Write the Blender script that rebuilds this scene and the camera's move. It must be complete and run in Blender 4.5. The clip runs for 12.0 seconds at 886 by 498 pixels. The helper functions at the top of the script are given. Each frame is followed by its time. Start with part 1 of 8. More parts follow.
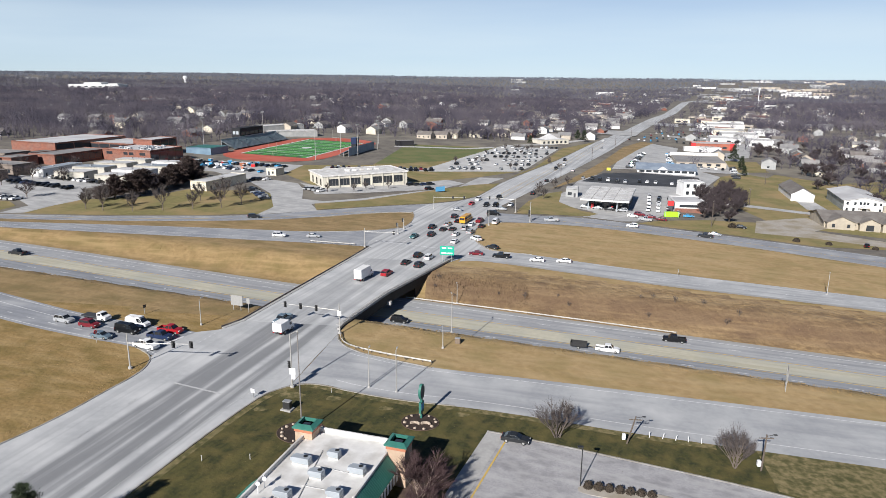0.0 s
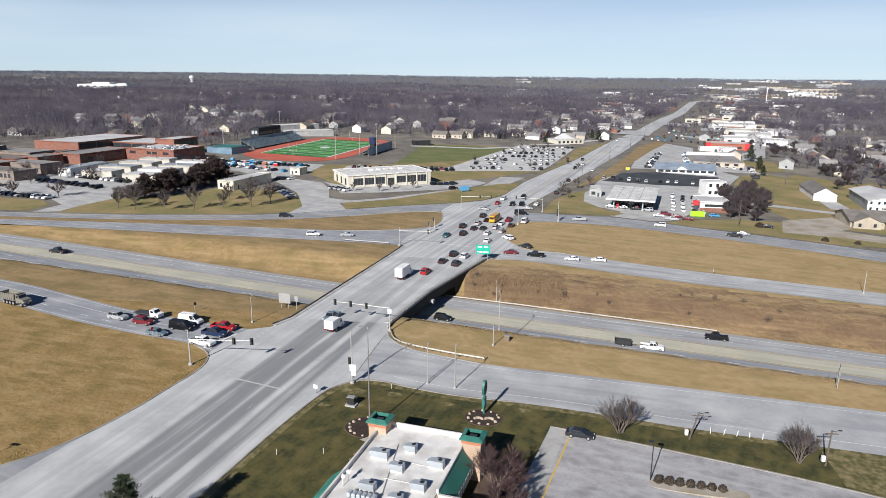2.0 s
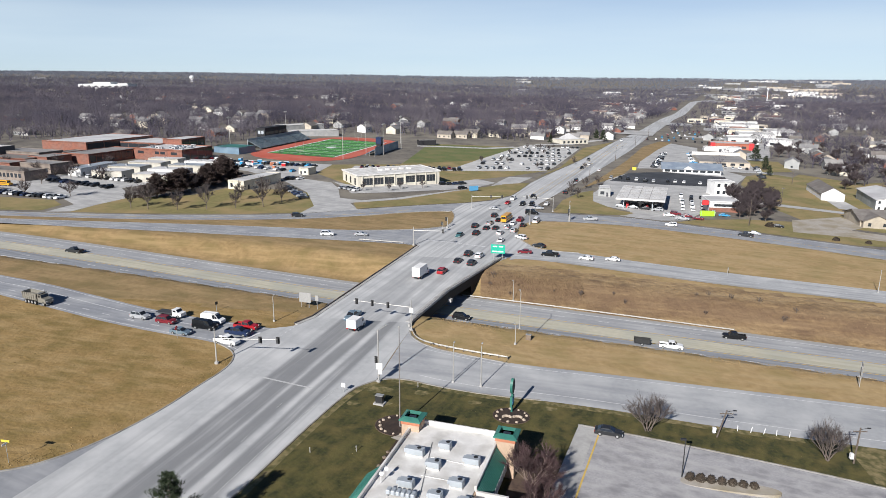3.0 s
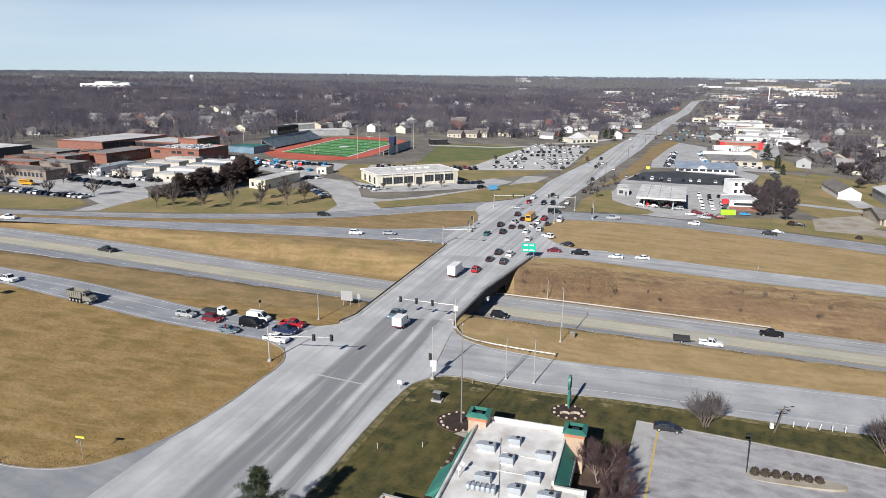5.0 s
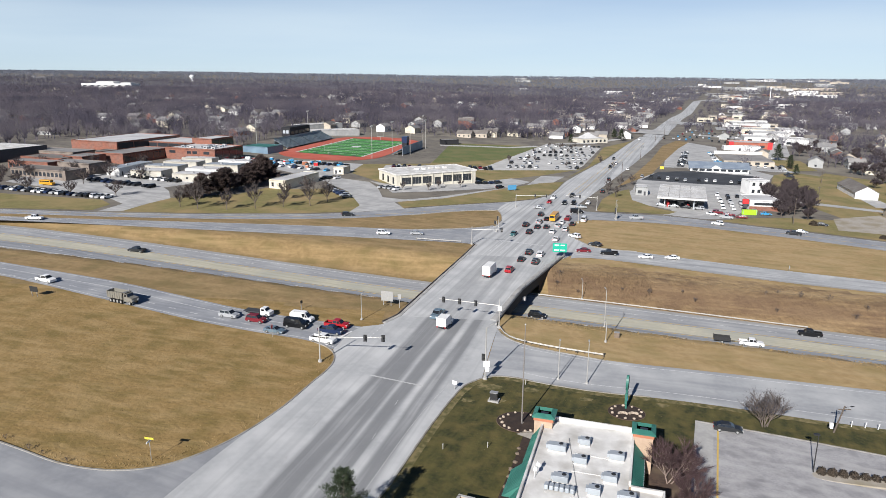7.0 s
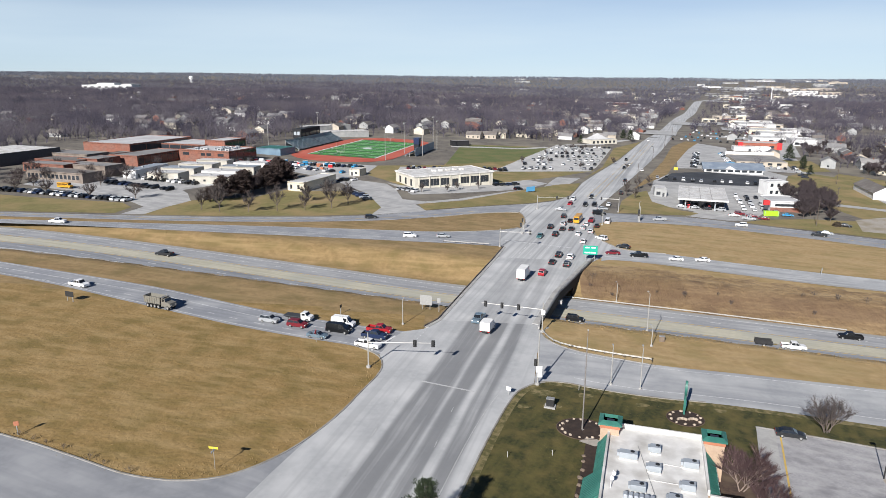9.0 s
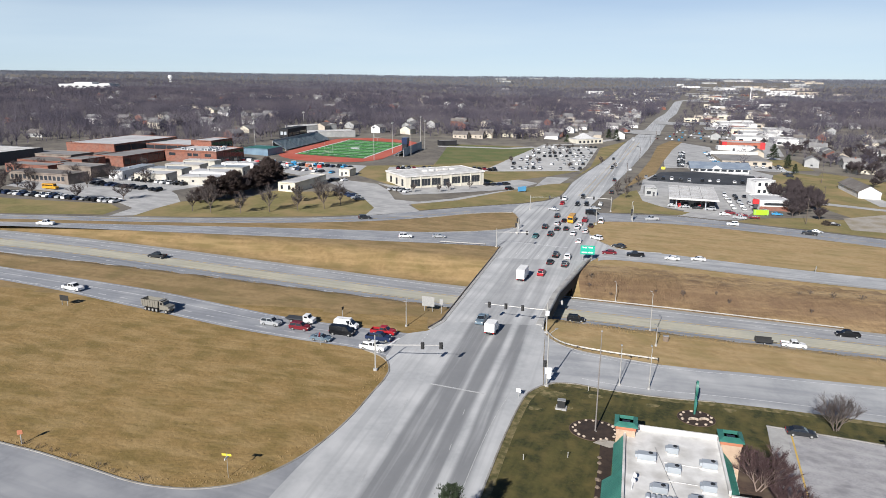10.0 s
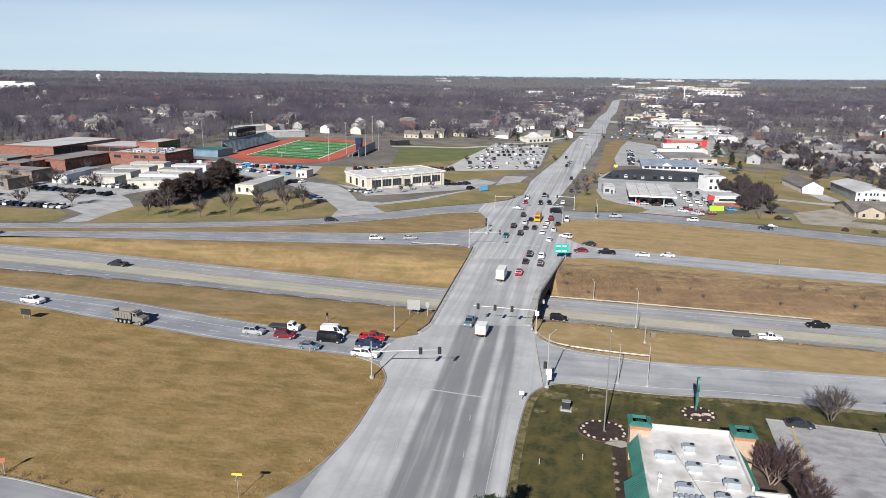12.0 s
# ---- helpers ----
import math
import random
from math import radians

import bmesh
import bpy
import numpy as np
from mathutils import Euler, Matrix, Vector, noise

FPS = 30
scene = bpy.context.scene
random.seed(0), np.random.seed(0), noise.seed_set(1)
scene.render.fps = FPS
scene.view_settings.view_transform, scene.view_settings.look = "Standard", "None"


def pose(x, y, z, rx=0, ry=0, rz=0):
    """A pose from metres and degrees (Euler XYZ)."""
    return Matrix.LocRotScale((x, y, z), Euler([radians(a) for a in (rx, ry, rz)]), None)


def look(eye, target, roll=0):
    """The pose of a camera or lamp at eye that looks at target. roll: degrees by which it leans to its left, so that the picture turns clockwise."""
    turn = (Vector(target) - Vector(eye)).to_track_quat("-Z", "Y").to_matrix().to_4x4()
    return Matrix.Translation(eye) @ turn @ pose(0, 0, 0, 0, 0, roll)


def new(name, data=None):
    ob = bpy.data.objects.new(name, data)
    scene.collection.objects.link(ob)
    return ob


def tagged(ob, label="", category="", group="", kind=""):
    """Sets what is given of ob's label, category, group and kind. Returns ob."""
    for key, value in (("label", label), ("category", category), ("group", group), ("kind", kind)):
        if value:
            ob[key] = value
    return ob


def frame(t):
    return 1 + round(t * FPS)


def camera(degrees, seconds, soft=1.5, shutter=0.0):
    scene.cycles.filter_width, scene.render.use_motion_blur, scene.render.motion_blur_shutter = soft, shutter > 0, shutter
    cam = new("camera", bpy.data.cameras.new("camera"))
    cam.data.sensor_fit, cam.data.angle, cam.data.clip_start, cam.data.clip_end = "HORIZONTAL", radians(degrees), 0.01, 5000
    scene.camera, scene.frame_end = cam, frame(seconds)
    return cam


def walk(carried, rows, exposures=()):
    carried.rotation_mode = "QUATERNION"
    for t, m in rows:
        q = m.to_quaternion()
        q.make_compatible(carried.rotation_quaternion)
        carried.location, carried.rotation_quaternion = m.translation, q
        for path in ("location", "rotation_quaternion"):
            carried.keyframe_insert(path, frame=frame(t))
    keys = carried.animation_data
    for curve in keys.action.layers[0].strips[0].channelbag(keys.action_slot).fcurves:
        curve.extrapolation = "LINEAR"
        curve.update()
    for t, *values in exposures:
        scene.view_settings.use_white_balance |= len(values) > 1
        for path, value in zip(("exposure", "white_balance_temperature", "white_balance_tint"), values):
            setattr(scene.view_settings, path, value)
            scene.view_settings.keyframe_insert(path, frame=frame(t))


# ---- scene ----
# ---- camera ----
cam = camera(66.0, 12.0, soft=0.6)
PATH = [
    (0, (-0.186, 0.398, 58.039), (-0.298, 2.332, 57.543), 0.4),
    (0.5, (-2.967, -0.242, 58.08), (-3.078, 1.693, 57.584), 0.4),
    (1, (-5.585, -0.858, 58.099), (-5.705, 1.075, 57.602), 0.4),
    (1.5, (-8.223, -1.508, 58.116), (-8.346, 0.426, 57.619), 0.4),
    (2, (-10.788, -2.084, 58.15), (-10.909, -0.151, 57.653), 0.4),
    (2.5, (-13.434, -2.687, 58.176), (-13.555, -0.753, 57.679), 0.4),
    (3, (-16.01, -3.194, 58.182), (-16.128, -1.261, 57.685), 0.4),
    (5, (-26.868, -5.055, 58.174), (-26.98, -3.121, 57.675), 0.4),
    (5.5, (-29.661, -5.401, 58.191), (-29.771, -3.468, 57.692), 0.4),
    (6, (-32.389, -5.547, 58.188), (-32.496, -3.613, 57.689), 0.4),
    (6.5, (-35.161, -5.637, 58.166), (-35.267, -3.703, 57.668), 0.4),
    (7, (-37.767, -5.586, 58.152), (-37.872, -3.652, 57.653), 0.4),
    (9, (-48.403, -4.475, 58.394), (-48.501, -2.541, 57.897), 0.3),
    (9.5, (-51.049, -4.062, 58.402), (-51.129, -2.126, 57.905), 0.3),
    (10, (-53.605, -3.512, 58.391), (-53.649, -1.575, 57.893), 0.4),
    (10.5, (-56.278, -2.81, 58.356), (-56.271, -0.872, 57.858), 0.4),
    (11, (-58.945, -2.016, 58.296), (-58.9, -0.08, 57.799), 0.5),
    (11.5, (-61.62, -1.253, 58.232), (-61.533, 0.682, 57.734), 0.5),
    (12, (-64.285, -0.475, 58.165), (-64.158, 1.458, 57.667), 0.5),
]
walk(cam, [(t, look(eye, target, roll)) for t, eye, target, roll in PATH], exposures=[(0.0, 0.55, 6260, 10), (12.0, 0.55, 6260, 10)])

# ---- light ----
SUN_ELEV = radians(29.2)
SUN_FROM = Vector((-0.385, -0.923, 0.0)).normalized()
world = bpy.data.worlds.new("sky")
scene.world = world
world.use_nodes = True
wn = world.node_tree.nodes
sky = wn.new("ShaderNodeTexSky")
sky.sky_type = "NISHITA"
sky.sun_disc = False
sky.sun_elevation = SUN_ELEV
sky.sun_rotation = math.atan2(SUN_FROM.x, SUN_FROM.y)
sky.altitude = 300
sky.air_density = 0.55
sky.dust_density = 0.0
sky.ozone_density = 5.0
wl = world.node_tree.links
sky_co = wn.new("ShaderNodeTexCoord")
sky_map = wn.new("ShaderNodeMapping")
sky_map.inputs["Scale"].default_value = (1.6, 1.6, 14.0)
cirrus = wn.new("ShaderNodeTexNoise")
cirrus.inputs["Scale"].default_value = 1.1
cirrus.inputs["Detail"].default_value = 5.0
veil = wn.new("ShaderNodeMapRange")
veil.inputs["From Min"].default_value, veil.inputs["From Max"].default_value = 0.35, 0.75
veil.inputs["To Min"].default_value, veil.inputs["To Max"].default_value = 0.62, 0.86
thin = wn.new("ShaderNodeMix")          # clear sky under a thin veil of high cloud
thin.data_type = "RGBA"
thin.inputs[7].default_value = (9.7, 11.15, 11.9, 1)
wl.new(sky_co.outputs["Generated"], sky_map.inputs["Vector"])
wl.new(sky_map.outputs[0], cirrus.inputs["Vector"])
wl.new(cirrus.outputs[0], veil.inputs["Value"])
sky_z = wn.new("ShaderNodeSeparateXYZ")
wl.new(sky_co.outputs["Generated"], sky_z.inputs[0])
lift = wn.new("ShaderNodeMapRange")     # the veil thins out towards the zenith
lift.interpolation_type = "SMOOTHSTEP"
lift.inputs["From Min"].default_value, lift.inputs["From Max"].default_value = 0.03, 0.24
lift.inputs["To Min"].default_value, lift.inputs["To Max"].default_value = 1.0, 0.0
wl.new(sky_z.outputs["Z"], lift.inputs["Value"])
cover = wn.new("ShaderNodeMath")
cover.operation = "MULTIPLY"
wl.new(veil.outputs[0], cover.inputs[0])
wl.new(lift.outputs[0], cover.inputs[1])
wl.new(cover.outputs[0], thin.inputs["Factor"])
wl.new(sky.outputs[0], thin.inputs[6])
wl.new(thin.outputs[2], wn["Background"].inputs[0])
wn["Background"].inputs[1].default_value = 0.051
sun_data = bpy.data.lights.new("sun", "SUN")
sun_data.energy = 5.0
sun_data.angle = radians(0.55)
sun_data.color = (1.0, 0.95, 0.88)
sun = new("sun", sun_data)
sun.matrix_world = look(tuple(SUN_FROM * 200 + Vector((0, 0, 200 * math.tan(SUN_ELEV)))), (0, 0, 0))

# ---- small tools ----
rng = random.Random(7)
DIR3 = radians(73.1)          # heading of the main street, away from the camera
ACROSS = radians(-16.9)       # heading across it, to the east


def part(name, bm, material, parent, label=""):
    me = bpy.data.meshes.new(name)
    bm.to_mesh(me)
    bm.free()
    return mesh_part(name, me, material, parent, label)


def mesh_part(name, me, material, parent, label=""):
    if material and not me.materials:
        me.materials.append(material)
    ob = new(name, me)
    if parent:
        ob.parent = parent
    if label:
        ob["label"] = label
    return ob


def thing(name, x, y, z, deg, label, category, group="", kind=""):
    ob = new(name)
    ob.empty_display_size = 0.5
    ob.matrix_basis = pose(x, y, z, 0, 0, deg)
    return tagged(ob, label, category, group, kind)


def box(bm, x0, x1, y0, y1, z0, z1, bevel=0.0):
    r = bmesh.ops.create_cube(bm, size=1.0)
    vs = r["verts"]
    bmesh.ops.transform(bm, matrix=Matrix.Translation(((x0 + x1) / 2, (y0 + y1) / 2, (z0 + z1) / 2))
                        @ Matrix.Diagonal((x1 - x0, y1 - y0, z1 - z0, 1)), verts=vs)
    if bevel:
        es = list({e for v in vs for e in v.link_edges})
        bmesh.ops.bevel(bm, geom=es, offset=bevel, segments=1, affect="EDGES")
    return vs


def one_box(*a, bevel=0.0):
    bm = bmesh.new()
    box(bm, *a, bevel=bevel)
    return bm


def rod(bm, a, b, r0, r1, n=6, caps=True):
    a, b = Vector(a), Vector(b)
    q = (b - a).to_track_quat("Z", "Y")
    rings = []
    for p, r in ((a, r0), (b, r1)):
        rings.append([bm.verts.new(p + q @ Vector((r * math.cos(2 * math.pi * k / n), r * math.sin(2 * math.pi * k / n), 0))) for k in range(n)])
    for k in range(n):
        bm.faces.new((rings[0][k], rings[0][(k + 1) % n], rings[1][(k + 1) % n], rings[1][k]))
    if caps:
        bm.faces.new(rings[1])
        bm.faces.new(rings[0][::-1])


def one_rod(a, b, r0, r1, n=8):
    bm = bmesh.new()
    rod(bm, a, b, r0, r1, n)
    return bm


def prism(bm, pts, z0, z1):
    """An upright prism over a flat outline."""
    lo = [bm.verts.new((x, y, z0)) for x, y in pts]
    hi = [bm.verts.new((x, y, z1)) for x, y in pts]
    n = len(pts)
    fs = [bm.faces.new((lo[k], lo[(k + 1) % n], hi[(k + 1) % n], hi[k])) for k in range(n)]
    fs += [bm.faces.new(hi), bm.faces.new(lo[::-1])]
    bmesh.ops.recalc_face_normals(bm, faces=fs)


def side_prism(bm, profile, y0, y1, taper=0.0):
    """A side outline (x, z) pulled across from y0 to y1."""
    zs = [z for _, z in profile]
    zlo, zhi = min(zs), max(zs)
    ring = []
    for y, s in ((y0, 1), (y1, -1)):
        ring.append([bm.verts.new((x, y + s * taper * (z - zlo) / (zhi - zlo), z)) for x, z in profile])
    n = len(profile)
    fs = [bm.faces.new((ring[0][k], ring[0][(k + 1) % n], ring[1][(k + 1) % n], ring[1][k])) for k in range(n)]
    fs += [bm.faces.new(ring[0][::-1]), bm.faces.new(ring[1])]
    bmesh.ops.recalc_face_normals(bm, faces=fs)


# ---- materials ----
def surf(name, c1, c2, size=1.0, rough=0.8, c3=None, size3=12.0, bump=0.0, metal=0.0, streak=None, isle=0.0, bands=None):
    """Two tones in grain of `size` metres, a third in patches of `size3`; streak: (heading, width, length, colour, amount)."""
    m = bpy.data.materials.new(name)
    m.use_nodes = True
    n, l = m.node_tree.nodes, m.node_tree.links
    b = n["Principled BSDF"]
    b.inputs["Roughness"].default_value = rough
    b.inputs["Metallic"].default_value = metal
    co = n.new("ShaderNodeTexCoord")

    def noise_at(s, detail=4.0, rot=0.0, sc=None):
        mp = n.new("ShaderNodeMapping")
        mp.inputs["Scale"].default_value = sc or (1 / s, 1 / s, 1 / s)
        l.new(co.outputs["Object"], mp.inputs["Vector"])
        if rot:
            turn = n.new("ShaderNodeVectorRotate")
            turn.rotation_type = "Z_AXIS"
            turn.inputs["Angle"].default_value = -rot
            l.new(co.outputs["Object"], turn.inputs["Vector"])
            l.new(turn.outputs[0], mp.inputs["Vector"])
        t = n.new("ShaderNodeTexNoise")
        t.inputs["Scale"].default_value = 1.0
        t.inputs["Detail"].default_value = detail
        l.new(mp.outputs[0], t.inputs["Vector"])
        return t

    def ramp(t, lo, hi):
        r = n.new("ShaderNodeMapRange")
        r.inputs["From Min"].default_value, r.inputs["From Max"].default_value = lo, hi
        l.new(t.outputs[0], r.inputs["Value"])
        return r.outputs[0]

    def mix(fac, a, c):
        x = n.new("ShaderNodeMix")
        x.data_type = "RGBA"
        if isinstance(fac, float):
            x.inputs["Factor"].default_value = fac
        else:
            l.new(fac, x.inputs["Factor"])
        for sock, v in ((x.inputs[6], a), (x.inputs[7], c)):
            if isinstance(v, tuple):
                sock.default_value = (*v, 1)
            else:
                l.new(v, sock)
        return x.outputs[2]

    grain = noise_at(size)
    col = mix(ramp(grain, 0.3, 0.7), c1, c2)
    if c3:
        col = mix(ramp(noise_at(size3, 3.0), 0.42, 0.68), col, c3)
    if streak:
        heading, wide, long_, colour, amount = streak
        st = noise_at(1, 3.0, heading, (1 / long_, 1 / wide, 1))
        sm = n.new("ShaderNodeMath")
        sm.operation = "MULTIPLY"
        sm.inputs[1].default_value = amount
        l.new(ramp(st, 0.44, 0.66), sm.inputs[0])
        col = mix(sm.outputs[0], col, colour)
    if bands:
        px, py, heading, spans, soft, colour, amount = bands
        sh = n.new("ShaderNodeVectorMath")
        sh.operation = "SUBTRACT"
        sh.inputs[1].default_value = (px, py, 0)
        l.new(co.outputs["Object"], sh.inputs[0])
        across = n.new("ShaderNodeVectorMath")
        across.operation = "DOT_PRODUCT"
        across.inputs[1].default_value = (-math.sin(heading), math.cos(heading), 0)
        l.new(sh.outputs[0], across.inputs[0])
        wob = noise_at(1, 2.0, heading, (1 / 45, 1 / 6, 1))
        add = n.new("ShaderNodeMath")
        add.operation = "MULTIPLY_ADD"
        add.inputs[1].default_value = 1.6
        l.new(wob.outputs[0], add.inputs[0])
        l.new(across.outputs["Value"], add.inputs[2])
        wear = ramp(noise_at(1, 3.0, heading, (1 / 40, 1 / 1.6, 1)), 0.12, 0.5)
        for lo, hi in spans:
            edge = []
            for at_, flip in ((lo, False), (hi, True)):
                r = n.new("ShaderNodeMapRange")
                r.interpolation_type = "SMOOTHSTEP"
                r.inputs["From Min"].default_value, r.inputs["From Max"].default_value = at_ + 0.8 - soft, at_ + 0.8 + soft
                r.inputs["To Min"].default_value, r.inputs["To Max"].default_value = (1, 0) if flip else (0, 1)
                l.new(add.outputs[0], r.inputs["Value"])
                edge.append(r.outputs[0])
            p = n.new("ShaderNodeMath")
            p.operation = "MULTIPLY"
            l.new(edge[0], p.inputs[0])
            l.new(edge[1], p.inputs[1])
            p2 = n.new("ShaderNodeMath")
            p2.operation = "MULTIPLY"
            l.new(p.outputs[0], p2.inputs[0])
            l.new(wear, p2.inputs[1])
            p3 = n.new("ShaderNodeMath")
            p3.operation = "MULTIPLY"
            p3.inputs[1].default_value = amount
            l.new(p2.outputs[0], p3.inputs[0])
            col = mix(p3.outputs[0], col, colour)
    if isle:
        gi = n.new("ShaderNodeNewGeometry")
        hv = n.new("ShaderNodeHueSaturation")
        mr = n.new("ShaderNodeMapRange")
        mr.inputs["To Min"].default_value, mr.inputs["To Max"].default_value = 1 - isle, 1 + isle
        l.new(gi.outputs["Random Per Island"], mr.inputs["Value"])
        l.new(mr.outputs[0], hv.inputs["Value"])
        l.new(col, hv.inputs["Color"])
        col = hv.outputs[0]
    l.new(col, b.inputs["Base Color"])
    if bump:
        bp = n.new("ShaderNodeBump")
        bp.inputs["Strength"].default_value = 0.6
        bp.inputs["Distance"].default_value = bump
        l.new(grain.outputs[0], bp.inputs["Height"])
        l.new(bp.outputs[0], b.inputs["Normal"])
    return m


def glass_like(name, colour, rough=0.08):
    m = surf(name, colour, tuple(c * 1.25 for c in colour), 1.5, rough)
    m.node_tree.nodes["Principled BSDF"].inputs["Specular IOR Level"].default_value = 0.8
    return m


M = {}
M["dry_grass"] = surf("dry_grass", (0.290, 0.198, 0.090), (0.205, 0.136, 0.058), 1.6, 0.95, (0.180, 0.130, 0.050), 7, 0.25, streak=(radians(-12), 3.5, 16, (0.35, 0.245, 0.12), 0.5))
M["pale_grass"] = surf("pale_grass", (0.385, 0.270, 0.128), (0.290, 0.195, 0.086), 1.8, 0.95, (0.255, 0.188, 0.074), 8, 0.25, streak=(radians(-12), 3.2, 22, (0.42, 0.305, 0.158), 0.5))
M["mown_field"] = surf("mown_field", (0.290, 0.190, 0.070), (0.222, 0.142, 0.047), 0.9, 0.95, (0.180, 0.124, 0.035), 5.0, 0.25, streak=(radians(-12), 2.4, 7, (0.365, 0.252, 0.112), 0.55))
M["brush_grass"] = surf("brush_grass", (0.330, 0.225, 0.108), (0.185, 0.118, 0.055), 1.5, 0.95, (0.150, 0.095, 0.050), 5.5, 0.8, streak=(radians(-12), 4.5, 14, (0.42, 0.30, 0.16), 0.55), bands=(20.0, 168.3, radians(-12.7), ((15.0, 25.0), (16.5, 22.5)), 3.5, (0.105, 0.064, 0.038), 0.55))
M["lawn"] = surf("lawn", (0.052, 0.051, 0.009), (0.019, 0.022, 0.0045), 0.7, 0.95, (0.105, 0.083, 0.023), 3.2, 0.15, streak=(radians(70), 1.6, 7, (0.100, 0.086, 0.022), 0.6))
M["leaf_bed"] = surf("leaf_bed", (0.095, 0.060, 0.042), (0.050, 0.032, 0.026), 0.5, 0.95, (0.13, 0.092, 0.058), 2.0, 0.1)
M["lawn_dry"] = surf("lawn_dry", (0.235, 0.185, 0.088), (0.10, 0.088, 0.03), 0.9, 0.95, (0.062, 0.060, 0.015), 1.8, 0.15)
M["far_lawn"] = surf("far_lawn", (0.215, 0.185, 0.068), (0.155, 0.135, 0.046), 2.0, 0.95, (0.29, 0.21, 0.096), 14, 0.08)
M["litter"] = surf("litter", (0.170, 0.150, 0.122), (0.098, 0.087, 0.078), 3, 0.95, (0.215, 0.192, 0.152), 18, 0.1)
M["asphalt"] = surf("asphalt", (0.44, 0.442, 0.442), (0.385, 0.388, 0.39), 0.9, 0.85, (0.53, 0.528, 0.522), 9, 0.01, streak=(radians(76.5), 1.2, 60, (0.31, 0.313, 0.316), 0.4), bands=(-61.2, 98.0, radians(76.5), ((-4.1, 1.9), (-7.7, -4.9), (-12.2, -9.2)), 0.6, (0.165, 0.168, 0.174), 0.8))
M["asphalt_north"] = surf("asphalt_north", (0.46, 0.461, 0.46), (0.405, 0.408, 0.41), 0.9, 0.85, (0.53, 0.528, 0.522), 22, 0.01, streak=(DIR3, 1.5, 180, (0.25, 0.253, 0.258), 0.7))
M["ramp_asphalt"] = surf("ramp_asphalt", (0.40, 0.403, 0.406), (0.345, 0.349, 0.354), 0.9, 0.85, (0.48, 0.48, 0.478), 7, 0.01, streak=(radians(-13), 1.6, 40, (0.245, 0.25, 0.26), 0.65))
M["ramp_blue"] = surf("ramp_blue", (0.285, 0.293, 0.312), (0.24, 0.248, 0.266), 0.9, 0.85, (0.36, 0.363, 0.370), 7, 0.01, streak=(radians(-16), 1.3, 45, (0.20, 0.207, 0.226), 0.65))
M["ramp_worn"] = surf("ramp_worn", (0.375, 0.379, 0.386), (0.325, 0.330, 0.338), 0.9, 0.85, (0.46, 0.46, 0.458), 8, 0.01, streak=(radians(-8), 3.2, 60, (0.22, 0.227, 0.243), 0.55))
M["highway_asphalt"] = surf("highway_asphalt", (0.345, 0.350, 0.358), (0.295, 0.30, 0.31), 0.9, 0.85, (0.39, 0.393, 0.396), 12, 0.01, streak=(radians(-12.8), 1.5, 70, (0.215, 0.221, 0.236), 0.65))
M["highway_dark"] = surf("highway_dark", (0.285, 0.295, 0.312), (0.245, 0.255, 0.27), 0.9, 0.85, None, 9, 0.01, streak=(radians(-12.8), 1.3, 70, (0.145, 0.155, 0.18), 0.6))
M["median_strip"] = surf("median_strip", (0.50, 0.47, 0.37), (0.43, 0.405, 0.32), 1.3, 0.9, (0.38, 0.375, 0.32), 12, 0.02, streak=(radians(-12.8), 1.2, 50, (0.33, 0.305, 0.22), 0.5))
M["shoulder"] = surf("shoulder", (0.34, 0.33, 0.31), (0.29, 0.285, 0.275), 1.0, 0.9, None, 9, 0.02)
M["lot_concrete"] = surf("lot_concrete", (0.50, 0.49, 0.475), (0.42, 0.415, 0.405), 1.2, 0.85, (0.34, 0.335, 0.33), 7, 0.01, streak=(ACROSS, 1.5, 9, (0.25, 0.247, 0.245), 0.5))
M["lot_pale"] = surf("lot_pale", (0.54, 0.53, 0.51), (0.46, 0.45, 0.435), 1.4, 0.85, (0.40, 0.39, 0.375), 9, 0.01)
M["lot_asphalt"] = surf("lot_asphalt", (0.040, 0.043, 0.050), (0.030, 0.033, 0.038), 1.0, 0.85, (0.062, 0.065, 0.072), 9, 0.01)
M["lot_worn"] = surf("lot_worn", (0.375, 0.365, 0.368), (0.30, 0.292, 0.298), 0.35, 0.85, (0.225, 0.218, 0.226), 3.0, 0.01, streak=(ACROSS, 1.6, 4.0, (0.46, 0.45, 0.44), 0.5))
M["gravel"] = surf("gravel", (0.40, 0.36, 0.31), (0.33, 0.30, 0.26), 0.8, 0.9, (0.27, 0.23, 0.16), 6, 0.03)
M["concrete"] = surf("concrete", (0.43, 0.42, 0.40), (0.37, 0.36, 0.345), 0.6, 0.85, (0.30, 0.29, 0.28), 3, 0.01)
M["dark_barrier"] = surf("dark_barrier", (0.125, 0.10, 0.085), (0.06, 0.05, 0.045), 0.7, 0.8, (0.19, 0.165, 0.14), 4)
# weathered steel, taken near-black so its colour holds the shade under the deck
M["shaded_girder"] = surf("shaded_girder", (0.018, 0.015, 0.014), (0.011, 0.010, 0.010), 0.8, 0.85)
M["white_paint"] = surf("white_paint", (0.72, 0.72, 0.72), (0.55, 0.55, 0.56), 0.7, 0.7)
M["yellow_paint"] = surf("yellow_paint", (0.62, 0.42, 0.10), (0.50, 0.35, 0.10), 0.7, 0.7)
M["galvanised"] = surf("galvanised", (0.42, 0.42, 0.41), (0.34, 0.34, 0.335), 0.3, 0.5, metal=0.4)
M["pale_steel"] = surf("pale_steel", (0.46, 0.45, 0.42), (0.38, 0.37, 0.35), 0.5, 0.5, metal=0.3)
